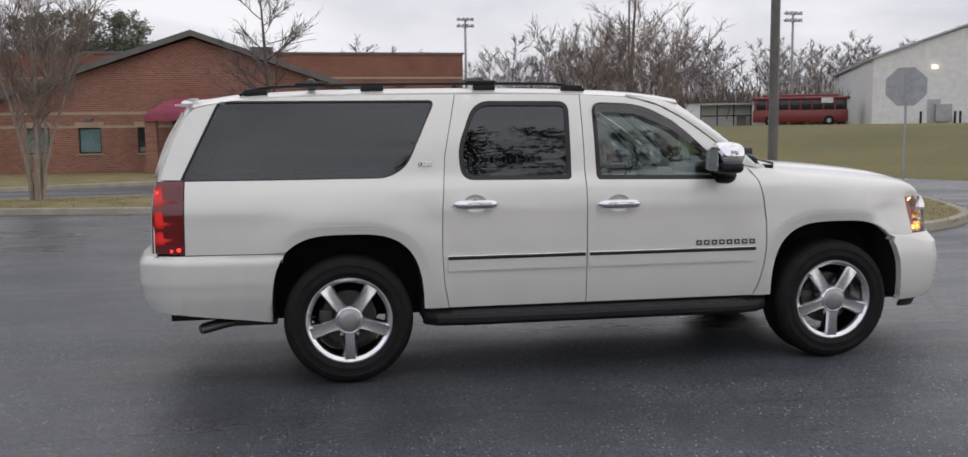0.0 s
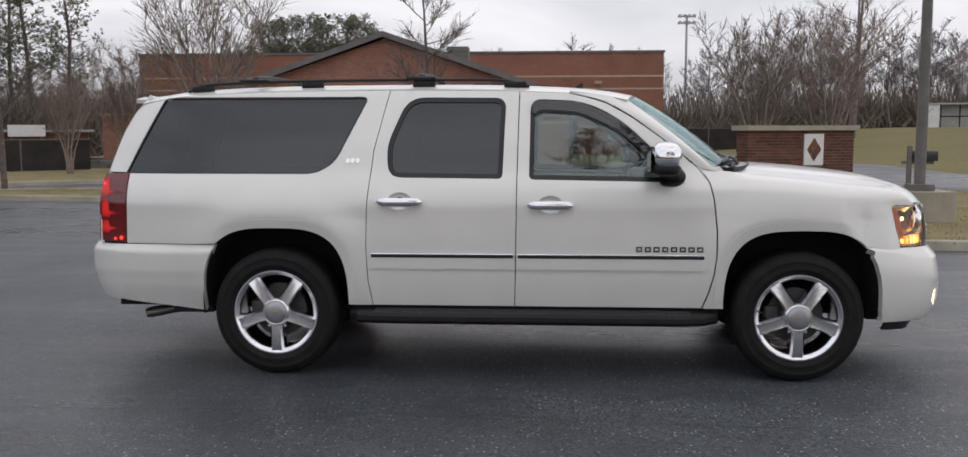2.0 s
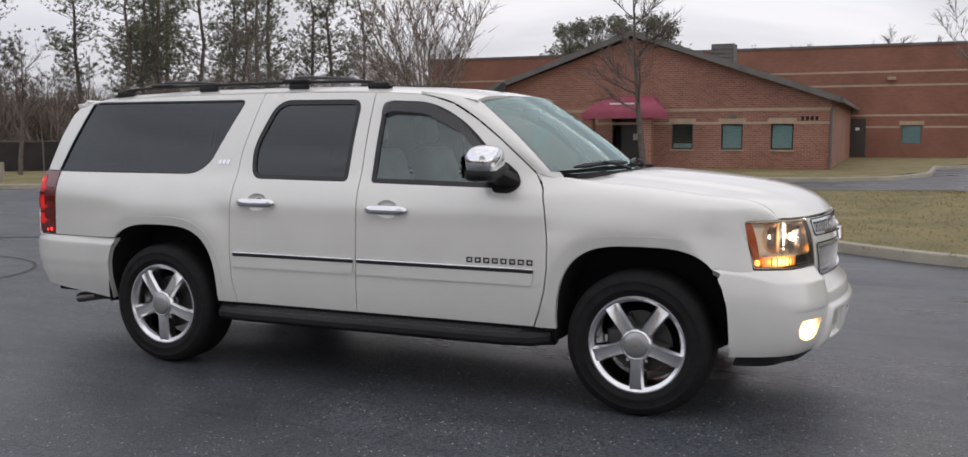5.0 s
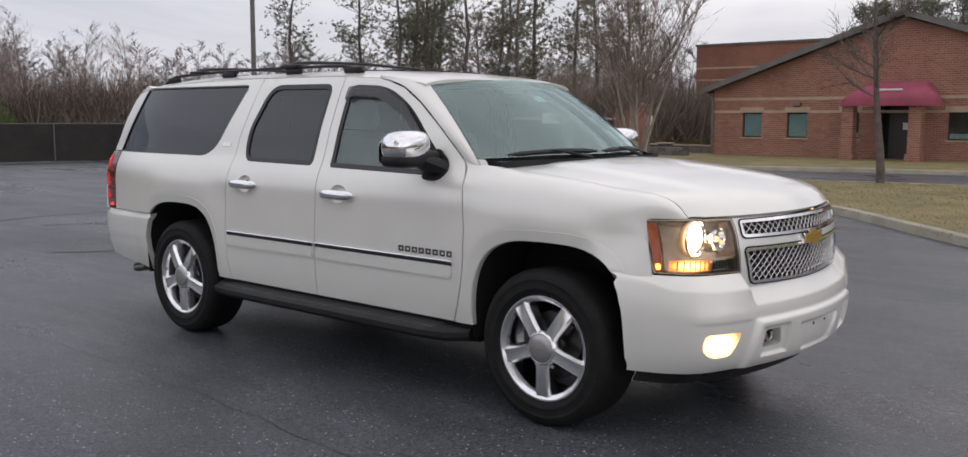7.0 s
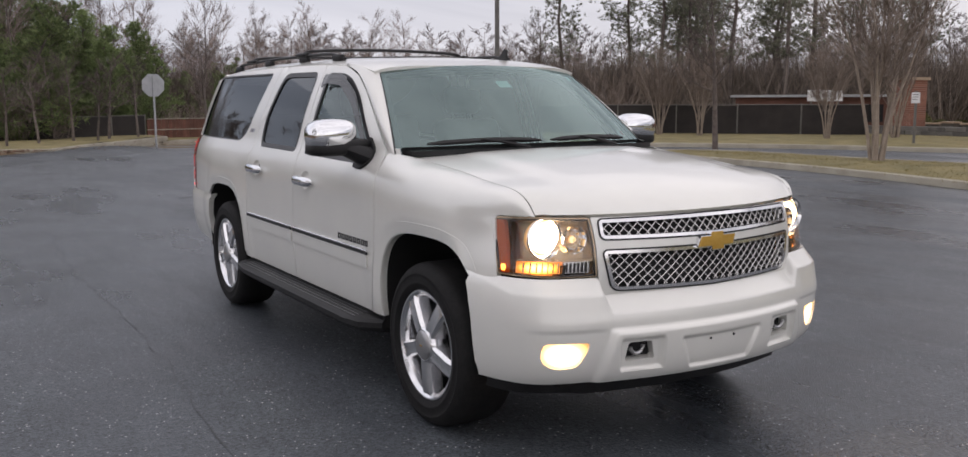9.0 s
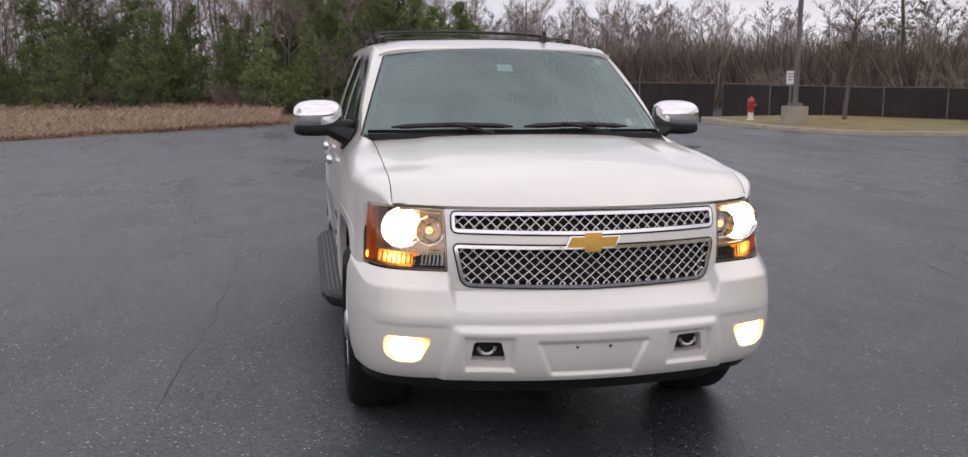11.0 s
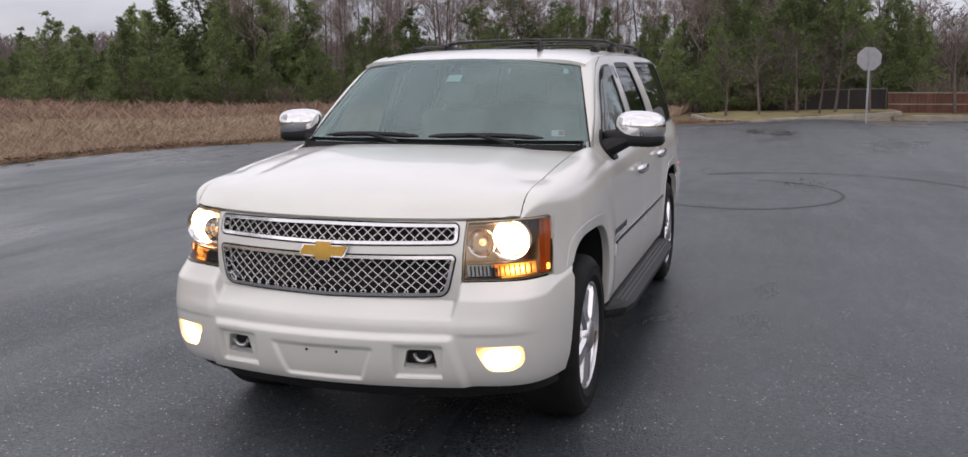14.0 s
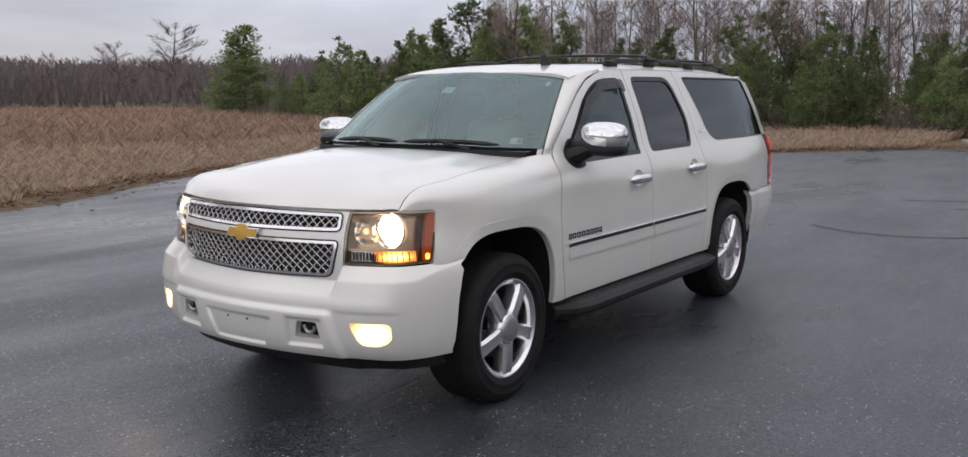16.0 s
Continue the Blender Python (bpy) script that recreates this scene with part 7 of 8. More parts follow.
for x, y, k, rz in ((-37.6, 0.2, 0.80, 40), (-40.6, 2.0, 0.92, 110), (-37.7, 2.4, 0.84, 200), (-39.8, 4.2, 0.90, 300), (-37.4, 4.6, 0.78, 20), (-40.0, 6.3, 0.86, 150), (-42.6, 3.2, 0.95, 260), (-43.0, -0.6, 0.98, 70)):
    copy_thing(full, pose(x, y, land(x, y), 0, 0, rz) @ Matrix.Diagonal((k, k, k, 1)))
round_tree = tree_thing("bare_tree", bare_tree(97, 5.6, "small", 3.0, 0.8), BARK, DARKTWIG, "leafless round-crowned tree out in the field", "field trees")
round_tree.matrix_basis = pose(-56.5, -86.9, -0.07) @ Matrix.Diagonal((2.1, 2.1, 1.5, 1))
copy_thing(round_tree, pose(-60.61, -83.93, -0.07, 0, 0, 130) @ Matrix.Diagonal((1.35, 1.35, 1.3, 1)))

vase = tree_thing("crape_myrtle", bare_tree(91, 7.6, "vase", 2.6, 0.8), PALEBARK, TANTWIG, "leafless vase-shaped tree with smooth tan stems", "vase-shaped trees")
vase.matrix_basis = pose(-8.0, 15.6, 0.12)
for x, y, k, rz in ((5.5, 18.4, 0.80, 50), (7.5, 19.0, 0.85, 170), (-19.8, 21.6, 0.62, 100), (-15.5, 23.2, 0.62, 230), (-14.6, 25.5, 0.82, 300), (-21.5, 21.2, 0.6, 20)):
    copy_thing(vase, pose(x, y, 0.05, 0, 0, rz) @ Matrix.Diagonal((k, k, k, 1)))
broad = tree_thing("bare_tree", bare_tree(63, 5.6, "small", 3.0, 0.42), BARK, TWIG, "leafless broad-crowned tree beyond the lane", "broad bare trees")
broad.matrix_basis = pose(18.6, 60, 0.3) @ Matrix.Diagonal((1.8, 1.8, 1.65, 1))
for x, y, k, rz in ((22.5, 66, 1.6, 190),):
    copy_thing(broad, pose(x, y, land(x, y), 0, 0, rz) @ Matrix.Diagonal((k * 1.15, k * 1.15, k, 1)))
young = tree_thing("street_tree", bare_tree(95, 5.6, "small", 2.6, 0.8), BARK, DARKTWIG, "young leafless tree on the lawn island", "island trees")
young.matrix_basis = pose(-2.75, 17.5, 0.12) @ Matrix.Diagonal((1.2, 1.2, 1.12, 1))
for x, y, z, k, rz in ((-13.6, 16.2, 0.12, 0.82, 120), (-23.6, 17.0, 0.12, 0.8, 200), (-35.3, 8.15, -0.12, 0.74, 40), (-29.9, 0.9, 0.09, 0.52, 75), (-31.3, 2.2, 0.09, 0.56, 160), (-31.2, 3.0, 0.09, 0.48, 250), (-32.4, 3.6, 0.09, 0.58, 310), (-33.6, 4.9, 0.09, 0.55, 20), (-28.6, -0.2, 0.09, 0.50, 200), (-33.0, 1.8, 0.09, 0.60, 130)):
    copy_thing(young, pose(x, y, z, 0, 0, rz) @ Matrix.Diagonal((k, k, k, 1)))


def thicket(name, label, line, count, h0, h1, spread, mat, rgx, wide=0.02):
    verts, faces = [], []
    pts = dense(line, 0.5, False)
    for _ in range(count):
        x, y = pts[rgx.randrange(len(pts))]
        p = Vector((x + rgx.gauss(0, spread), y + rgx.gauss(0, spread), land(x, y) - 0.02))
        for _ in range(5):
            d = Vector((rgx.gauss(0, 0.6), rgx.gauss(0, 0.6), 1)).normalized()
            twig(verts, faces, p + Vector((rgx.gauss(0, 0.15), rgx.gauss(0, 0.15), 0)), d, rgx.uniform(h0, h1), wide, rgx)
    return tagged(mesh_object(name, verts, faces, mat), label, "undergrowth", kind="stuff")


thicket("undergrowth", "tangled brown undergrowth at the wood edge", [(x - 3, y - 3) for x, y in EDGE[8:]], 3400, 0.3, 1.05, 1.9, HEDGE, rg, 0.03)
for x, y, h in ((-47, 4.5, 9.4), (-50, 11, 9.0), (-53, 6, 9.6), (-56, 13, 9.0), (-49, 15, 7.8), (-55, 17, 8.4), (-58, 8, 10), (-51, 13, 8.4), (-54, 9.5, 9.6), (-52, 18, 8.0), (-43, 10.0, 8.4), (-45, 8, 9.0), (-44, 12.5, 7.6), (-43.5, 15.5, 7.4), (-46, 13.8, 8.0), (-41.5, 18.5, 6.8), (-47, 11, 8.8), (-48, 6.5, 9.4), (-46.5, 17.0, 7.4), (-50, 8.6, 9.6), (-41, 12.2, 8.6), (-42, 14.2, 8.4), (-41, 15.8, 8.2), (-40.5, 17.4, 7.4), (-39.6, 19.4, 7.0), (-42.5, 17.8, 7.4), (-44, 19.5, 7.2), (-41.6, 21, 7.0)):
    plant(BARE, x, y, h, 12.0, rg)
thicket("undergrowth", "brown thicket behind the dark fence", smooth_line([(-53, 6), (-51, 14), (-43, 23), (-35, 29), (-27, 37), (-20, 50)], 6), 12500, 1.2, 4.2, 2.4, HEDGE, rg, 0.04)
thicket("undergrowth", "brown brush beyond the playing field", smooth_line([(-50, 90), (0, 92), (40, 90), (95, 82)], 8), 7500, 1.2, 4.4, 3.0, HEDGE, rg, 0.08)
# the ring of bare woods on the horizon, too far off to tell one tree from the next
MODELS = []
for i in range(4):
    tv, tf, cv, cf = bare_tree(120 + i, 8.0, "forest", 1.5, 1.7)
    MODELS.append((np.array([tuple(v) for v in tv + cv]), tf + [tuple(j + len(tv) for j in f) for f in cf]))
fv, ff = [], []


def far_tree(x, y, h, wide=1.2):
    k, turn = h / 8.0, rg.uniform(0, 6.283)
    v, f = MODELS[rg.randrange(4)]
    c, s_ = math.cos(turn) * k * wide, math.sin(turn) * k * wide
    o, z = len(fv), land(x, y) - 0.1
    fv.extend((x + p[0] * c - p[1] * s_, y + p[0] * s_ + p[1] * c, z + p[2] * k) for p in v.tolist())
    ff.extend(tuple(j + o for j in q) for q in f)


for i in range(190):
    x = rg.uniform(-50, 105)
    far_tree(x, 96 + rg.uniform(0, 26) - 0.12 * x, rg.uniform(8.0, 11.5))
for i in range(90):
    a, d = radians(rg.uniform(96, 170)), rg.uniform(60, 95)
    x, y = 3 + d * math.cos(a), -3 + d * math.sin(a)
    if not (-27 < x < 10 and y < 76):
        far_tree(x, y, (1.6 + 0.080 * d) * rg.uniform(0.75, 1.0), 1.5)
for i in range(150):
    a = 0.45 + 4.25 * (i + rg.uniform(-0.4, 0.4)) / 150
    d = rg.uniform(112, 172)
    x, y, k, turn = d * math.cos(a), d * math.sin(a), rg.uniform(0.55, 0.95), rg.uniform(0, 6.283)
    v, f = MODELS[rg.randrange(4)]
    c, s_ = math.cos(turn) * k * 1.5, math.sin(turn) * k * 1.5
    o = len(fv)
    z = land(x, y) - 0.1
    fv += [(x + p[0] * c - p[1] * s_, y + p[0] * s_ + p[1] * c, z + p[2] * k) for p in v.tolist()]
    ff += [tuple(j + o for j in q) for q in f]
for k in range(76000):
    a, d = rg.uniform(0.4, 4.75) if k < 36000 else rg.uniform(3.5, 4.75), rg.uniform(116, 185)
    x, y = d * math.cos(a), d * math.sin(a)
    h = (5.4 if a < 3.4 else 5.9) + 2.2 * abs(noise.noise((a * 14, 1.3, 0))) + 0.8 * noise.noise((a * 90, d * 0.1, 2.0))
    low = h * rg.uniform(0.0, 0.92)
    lean, w, o, z = rg.gauss(0, 0.7), rg.uniform(0.04, 0.14), len(fv), land(x, y)
    sn, cs = math.sin(a), math.cos(a)
    fv += [(x + sn * w, y - cs * w, z + low), (x - sn * w, y + cs * w, z + low), (x - sn * lean, y + cs * lean, z + low + min(h - low, rg.uniform(0.8, 3.2)))]
    ff.append((o, o + 1, o + 2))
tagged(mesh_object("far_woods", fv, ff, HAZE), "distant bare woods in haze-tinted grey-brown", "woods", kind="stuff")
for _ in range(24):
    a = rg.uniform(-0.6, 3.4)
    d = rg.uniform(105, 150)
    plant(BARE, d * math.cos(a), d * math.sin(a), rg.uniform(6.5, 9.5), 12.0, rg)

# ---- fences, signs and street furniture ----
def fence_run(name, label, category, line, height, mat, post_mat, spacing=2.4, thick=0.03, base=0.0):
    """Posts with screens between them along a plan line."""
    ob = thing(name, (*line[0], base), label, category)
    ox, oy = line[0]
    for (x0, y0), (x1, y1) in zip(line, line[1:]):
        ln = math.hypot(x1 - x0, y1 - y0)
        n = max(1, round(ln / spacing))
        ux, uy = (x1 - x0) / ln, (y1 - y0) / ln
        for i in range(n):
            a, b = ln * i / n, ln * (i + 1) / n
            p = Vector((x0 - ox + ux * a, y0 - oy + uy * a))
            q = Vector((x0 - ox + ux * b, y0 - oy + uy * b))
            part("post", tube_data([(p.x, p.y, -0.05), (p.x, p.y, height + 0.06)], 0.035, 6), post_mat, ob)
            nx1, ny1 = -uy * thick / 2, ux * thick / 2
            sag = 0.03 * math.sin(i * 2.1)
            v = [(p.x + nx1, p.y + ny1, 0.06), (q.x + nx1, q.y + ny1, 0.06), (q.x + nx1, q.y + ny1, height - sag), (p.x + nx1, p.y + ny1, height),
                 (p.x - nx1, p.y - ny1, 0.06), (q.x - nx1, q.y - ny1, 0.06), (q.x - nx1, q.y - ny1, height - sag), (p.x - nx1, p.y - ny1, height)]
            part("screen", (v, [(0, 1, 2, 3), (7, 6, 5, 4), (0, 4, 5, 1), (1, 5, 6, 2), (2, 6, 7, 3), (3, 7, 4, 0)]), mat, ob)
            part("rail", tube_data([(p.x, p.y, height + 0.02), (q.x, q.y, height + 0.02)], 0.018, 5), post_mat, ob)
    return ob


fence_run("screen_fence", "black screened chain-link fence and gate", "fence", [(-36.0, 9.75), (-35.3, 10.65), (-34.8, 13.65), (-33.0, 16.4)], 1.58, BLACKMESH, GREYPOST, 3.4, base=-0.33)
fence_run("screen_fence", "short black screened fence beside the gate", "fence", [(-32.7, 16.7), (-29.1, 17.1)], 1.45, BLACKMESH, GREYPOST, 3.6, base=-0.2)
fence_run("screen_fence", "black screened fence along the lawn", "fence", [(-29.0, 17.0), (-23.7, 21.0), (-16.5, 26.6)], 1.22, BLACKMESH, GREYPOST, 2.6)
fence_run("screen_fence", "black screened fence beside the brick wing", "fence", [(8.6, 63.5), (14.5, 63.0)], 1.6, BLACKMESH, GREYPOST, 3.0)
fence_run("screen_fence", "low dark screened fence below small trees", "fence", [(-36.1, 5.7), (-35.2, 4.2), (-33.2, 0.9)], 0.92, BLACKMESH, GREYPOST, 2.4, base=-0.05)
red_fence = thing("board_fence", (-36.0, 5.76, -0.10), "low reddish brown wooden board fence", "fence")
for i in range(26):
    part("board", box_data(0, 0.025, i * 0.148, i * 0.148 + 0.138, -0.03, 0.80 + 0.012 * math.sin(i * 1.7)), WOODFENCE, red_fence)
part("top_rail", box_data(-0.03, 0.055, 0, 3.85, 0.815, 0.850), CONCRETE, red_fence, "pale weathered top rail")
part("middle_rail", box_data(0.027, 0.060, 0, 3.85, 0.36, 0.40), CONCRETE, red_fence, "pale weathered rail")
for i in range(5):
    part("post", box_data(-0.09, -0.002, i * 0.94, i * 0.94 + 0.09, -0.05, 0.80), WOODFENCE, red_fence)


def octagon(r):
    return [(r * math.cos(radians(22.5 + 45 * i)), r * math.sin(radians(22.5 + 45 * i))) for i in range(8)]


def stop_sign(x, y, size, top, turn):
    ob = thing("stop_sign", (x, y, land(x, y)), "grey back of an octagonal road sign on a metal post", "road sign", "road signs", turn=turn)
    r = size / 2 / math.cos(radians(22.5))
    v = [(px_, 0.0, top + pz) for px_, pz in octagon(r)] + [(px_, 0.004, top + pz) for px_, pz in octagon(r)]
    part("sign_plate", (v, [tuple(range(8)), tuple(range(8, 16))[::-1]] + [(i, 8 + i, 8 + (i + 1) % 8, (i + 1) % 8) for i in range(8)]), GALV, ob, "bare aluminium sign back")
    fr = [(px_ * 0.94, 0.008, top + pz * 0.94) for px_, pz in octagon(r)]
    part("sign_face", (fr, [tuple(range(8))[::-1]]), RED, ob, "red sign face")
    part("post", box_data(-0.03, 0.03, -0.045, -0.003, -0.1, top + size * 0.42), GALV, ob)
    for z in (-0.2, 0.2):
        part("bolt", tube_data([(0, -0.05, top + z), (0, -0.03, top + z)], 0.012, 6), STEEL, ob)
    return ob


stop_sign(-28.3, 4.4, 0.76, 2.2, 96)
stop_sign(15.0, 18.4, 1.10, 2.75, -32)


def notice(x, y, z, w, h, label, turn=0.0, post=GREYPOST):
    ob = thing("notice_sign", (x, y, 0.05), label, "sign", turn=turn)
    part("post", box_data(-0.035, 0.035, 0.0, 0.05, -0.05, z + h * 0.6), post, ob)
    pl = part("panel", box_data(-w / 2, w / 2, -0.012, -0.002, z - h / 2, z + h / 2), WHITE, ob, "white sign panel")
    for i in range(3):
        part("text_bar", box_data(-w * 0.35, w * (0.35 - 0.1 * i), -0.0145, -0.0125, z + h * (0.25 - 0.22 * i), z + h * (0.32 - 0.22 * i)), GREYPOST, pl)
    return ob


notice(-22.4, 14.3, 1.52, 0.28, 0.42, "small white notice on a wooden post", 60)
notice(-11.9, 22.6, 1.45, 0.24, 0.32, "small white notice on a thin post", 20)
bill = thing("billboard", (-19.8, 28.3, 0), "plain white rectangular board above the dark fence", "sign", turn=40)
part("board", box_data(-0.66, 0.66, -0.03, 0.0, 1.34, 1.78), WHITE, bill)
for x in (-0.55, 0.48):
    part("post", box_data(x, x + 0.07, 0.002, 0.06, -0.05, 1.75), GREYPOST, bill)

hyd = thing("fire_hydrant", (-24.0, 13.75, 0.11), "red fire hydrant with white lower barrel", "hydrant")
part("barrel", lathe_data([(0.0, 0.0), (0.14, 0.0), (0.14, 0.04), (0.095, 0.05), (0.095, 0.28)], 20, "z"), WHITE, hyd, "white lower barrel", True)
part("body", lathe_data([(0.115, 0.28), (0.12, 0.31), (0.105, 0.33), (0.105, 0.60), (0.13, 0.61), (0.13, 0.64)], 20, "z"), RED, hyd, "red upper barrel", True)
part("bonnet_cap", lathe_data([(0.13, 0.64), (0.12, 0.69), (0.085, 0.75), (0.035, 0.78), (0.035, 0.82), (0.0, 0.825)], 20, "z"), RED, hyd, "", True)
for a in (0, 90, 180):
    c, s_ = math.cos(radians(a)), math.sin(radians(a))
    part("outlet", tube_data([(0.09 * c, 0.09 * s_, 0.52), (0.18 * c, 0.18 * s_, 0.52)], [0.055, 0.06], 10), RED, hyd, "", True)


def lamp_pole(x, y, height, block, high, label):
    ob = thing("light_pole", (x, y, 0.0), label, "pole", "light poles")
    part("base_block", prism_data(rounded([(-block, -block), (block, -block), (block, block), (-block, block)], 0.06, 3), -0.05, high), CONCRETE, ob, "square concrete footing")
    part("base_plate", box_data(-0.17, 0.17, -0.17, 0.17, high, high + 0.10), GREYPOST, ob)
    part("shaft", tube_data([(0, 0, high + 0.02), (0, 0, height)], [0.085, 0.065], 12, up=(0, 1, 0)), GREYPOST, ob, "", True)
    part("arm", tube_data([(0, 0, height - 0.1), (0.9, 0, height)], 0.035, 6), GREYPOST, ob)
    part("lamp_head", box_data(0.75, 1.25, -0.17, 0.17, height - 0.02, height + 0.12), GREYPOST, ob)
    return ob


lamp_pole(5.84, 8.32, 8.5, 0.42, 0.62, "grey light pole on a square concrete footing")
lamp_pole(-21.3, 13.9, 9.0, 0.31, 0.70, "grey light pole by the kerb on concrete footing")
thin = thing("thin_pole", (25.5, 75, 1.6), "thin grey pole beyond the field", "pole")
part("shaft", tube_data([(0, 0, -0.1), (0, 0, 12.5)], [0.14, 0.08], 8, up=(0, 1, 0)), GREYPOST, thin)
for x, y, h in ((16.6, 112, 14.2), (52, 96, 12.8)):
    st = thing("floodlight_mast", (x, y, land(x, y)), "grey floodlight mast with two lamp bars", "mast", "floodlight masts")
    part("shaft", tube_data([(0, 0, -0.1), (0, 0, h)], [0.2, 0.13], 8, up=(0, 1, 0)), GALV, st)
    for k in (0, 0.8):
        part("lamp_bar", box_data(-1.1, 1.1, -0.08, 0.08, h - 0.2 - k, h - 0.05 - k), GREYPOST, st)
        for i in range(4):
            part("floodlight", box_data(-1.0 + i * 0.56, -0.68 + i * 0.56, -0.3, -0.09, h - 0.3 - k, h + 0.1 - k), GALV, st)
goal = thing("goal_post", (30, 89, 1.65), "white goal post on the playing field", "goal post")
part("crossbar", tube_data([(-2.4, 0, 1.2), (2.4, 0, 1.2)], 0.07, 6), WHITE, goal)
part("stem", tube_data([(0, 0, -0.1), (0, 0, 1.2)], 0.08, 6, up=(0, 1, 0)), WHITE, goal)
part("upright", tube_data([(-2.4, 0, 1.2), (-2.4, 0, 4.6)], 0.05, 6, up=(0, 1, 0)), WHITE, goal)
part("upright", tube_data([(2.4, 0, 1.2), (2.4, 0, 4.6)], 0.05, 6, up=(0, 1, 0)), WHITE, goal)

mb = thing("mailbox", (8.6, 16.1, 0.13), "black rounded mailbox on a wooden post", "mailbox", turn=-8)
arc = [(0.11 * math.cos(math.pi * i / 10), 0.82 + 0.12 * max(0.0, math.sin(math.pi * i / 10)) + 0.0) for i in range(11)] + [(-0.11, 0.70), (0.11, 0.70)]
mvv = [(x, y, z) for x in (-0.02, 0.52) for y, z in arc]
part("box", (mvv, [tuple(range(13))[::-1], tuple(range(13, 26))] + [(i, (i + 1) % 13, 13 + (i + 1) % 13, 13 + i) for i in range(13)]), TRIMBLACK, mb, "black metal box", True, 50)
part("post", box_data(-0.13, -0.03, -0.05, 0.05, -0.1, 1.05), GREYPOST, mb)
part("arm", box_data(-0.25, 0.45, -0.04, 0.04, 0.62, 0.698), GREYPOST, mb)
part("flag", box_data(0.2, 0.23, -0.13, -0.118, 0.80, 1.0), RED, mb)

# ---- brick sign wall ----
SIGN_P, SIGN_Q = Vector((4.7, 15.7)), Vector((7.42, 16.7))
sign_ang = math.degrees(math.atan2(SIGN_Q.y - SIGN_P.y, SIGN_Q.x - SIGN_P.x))
SIGN_L = (SIGN_Q - SIGN_P).length
signwall = thing("sign_wall", (SIGN_P.x, SIGN_P.y, 0.1), "red brick entrance wall with stone cap and diamond panel", "wall", turn=sign_ang)
MORTAR = surface("mortar", (0.16, 0.13, 0.115), (0.24, 0.20, 0.17), 6, 0.95, bump=0.004)
OLDBRICK = surface("old_brick", (0.075, 0.034, 0.026), (0.20, 0.082, 0.056), 1.6, 0.9, bump=0.004, fine=40, per_object=0.4)
part("core", box_data(0.012, SIGN_L - 0.012, 0.012, 0.5, 0.0, 1.44), MORTAR, signwall, "mortar core")
cap_pts = rounded([(-0.10, -0.10), (SIGN_L + 0.10, -0.10), (SIGN_L + 0.10, 0.60), (-0.10, 0.60)], 0.05, 3)
part("stone_cap", prism_data(cap_pts, 1.442, 1.56), CONCRETE, signwall, "weathered stone cap")
PX0, PX1, PZ0, PZ1 = 1.50, 2.03, 0.62, 1.36
part("panel", box_data(PX0, PX1, -0.03, 0.011, PZ0, PZ1), WHITE, signwall, "white stone panel")
cx, cz = (PX0 + PX1) / 2, (PZ0 + PZ1) / 2
for dx_, dz_ in ((0, 0.145), (-0.1, 0), (0.1, 0), (0, -0.145)):
    dv = [(cx + dx_ + a * 0.092, y, cz + dz_ + b * 0.135) for y in (-0.045, -0.031) for a, b in ((0, -1), (1, 0), (0, 1), (-1, 0))]
    part("diamond_tile", (dv, [(0, 1, 2, 3), (7, 6, 5, 4), (0, 4, 5, 1), (1, 5, 6, 2), (2, 6, 7, 3), (3, 7, 4, 0)]), OLDBRICK, signwall, "brown diamond tile")
me_cache = {}


def brick_mesh(w):
    key = round(w, 3)
    if key not in me_cache:
        bmx = box_bm(0, w, 0, 0.04, 0, 0.062, 0.004, 1)
        me = bpy.data.meshes.new("brick")
        bmx.to_mesh(me)
        bmx.free()
        me.materials.append(OLDBRICK)
        me_cache[key] = me
    return me_cache[key]


for course in range(20):
    z = 0.004 + course * 0.072
    x = -0.0 if course % 2 == 0 else -0.108
    while x < SIGN_L:
        spans = [(max(x, 0.0), min(x + 0.205, SIGN_L))]
        if z + 0.062 > PZ0 and z < PZ1:
            spans = [(spans[0][0], min(spans[0][1], PX0 - 0.006)), (max(spans[0][0], PX1 + 0.006), spans[0][1])]
        for a, b in spans:
            if b - a > 0.03:
                ob = new("brick", brick_mesh(b - a))
                ob.parent = signwall
                ob.matrix_basis = pose(a, -0.002 + 0.003 * math.sin(course * 3 + x * 7), z)
        x += 0.216
    # the two ends of the wall
    for k in range(3):
        y0 = 0.042 + k * 0.216 - (0.0 if course % 2 == 0 else 0.108)
        a, b = max(y0, 0.042), min(y0 + 0.205, 0.50)
        if b - a > 0.03:
            for xe, rz in ((0.0, 90), (SIGN_L, 90)):
                ob = new("brick", brick_mesh(b - a))
                ob.parent = signwall
                ob.matrix_basis = pose(0.038 if xe == 0.0 else SIGN_L + 0.002, a, z, 0, 0, rz)

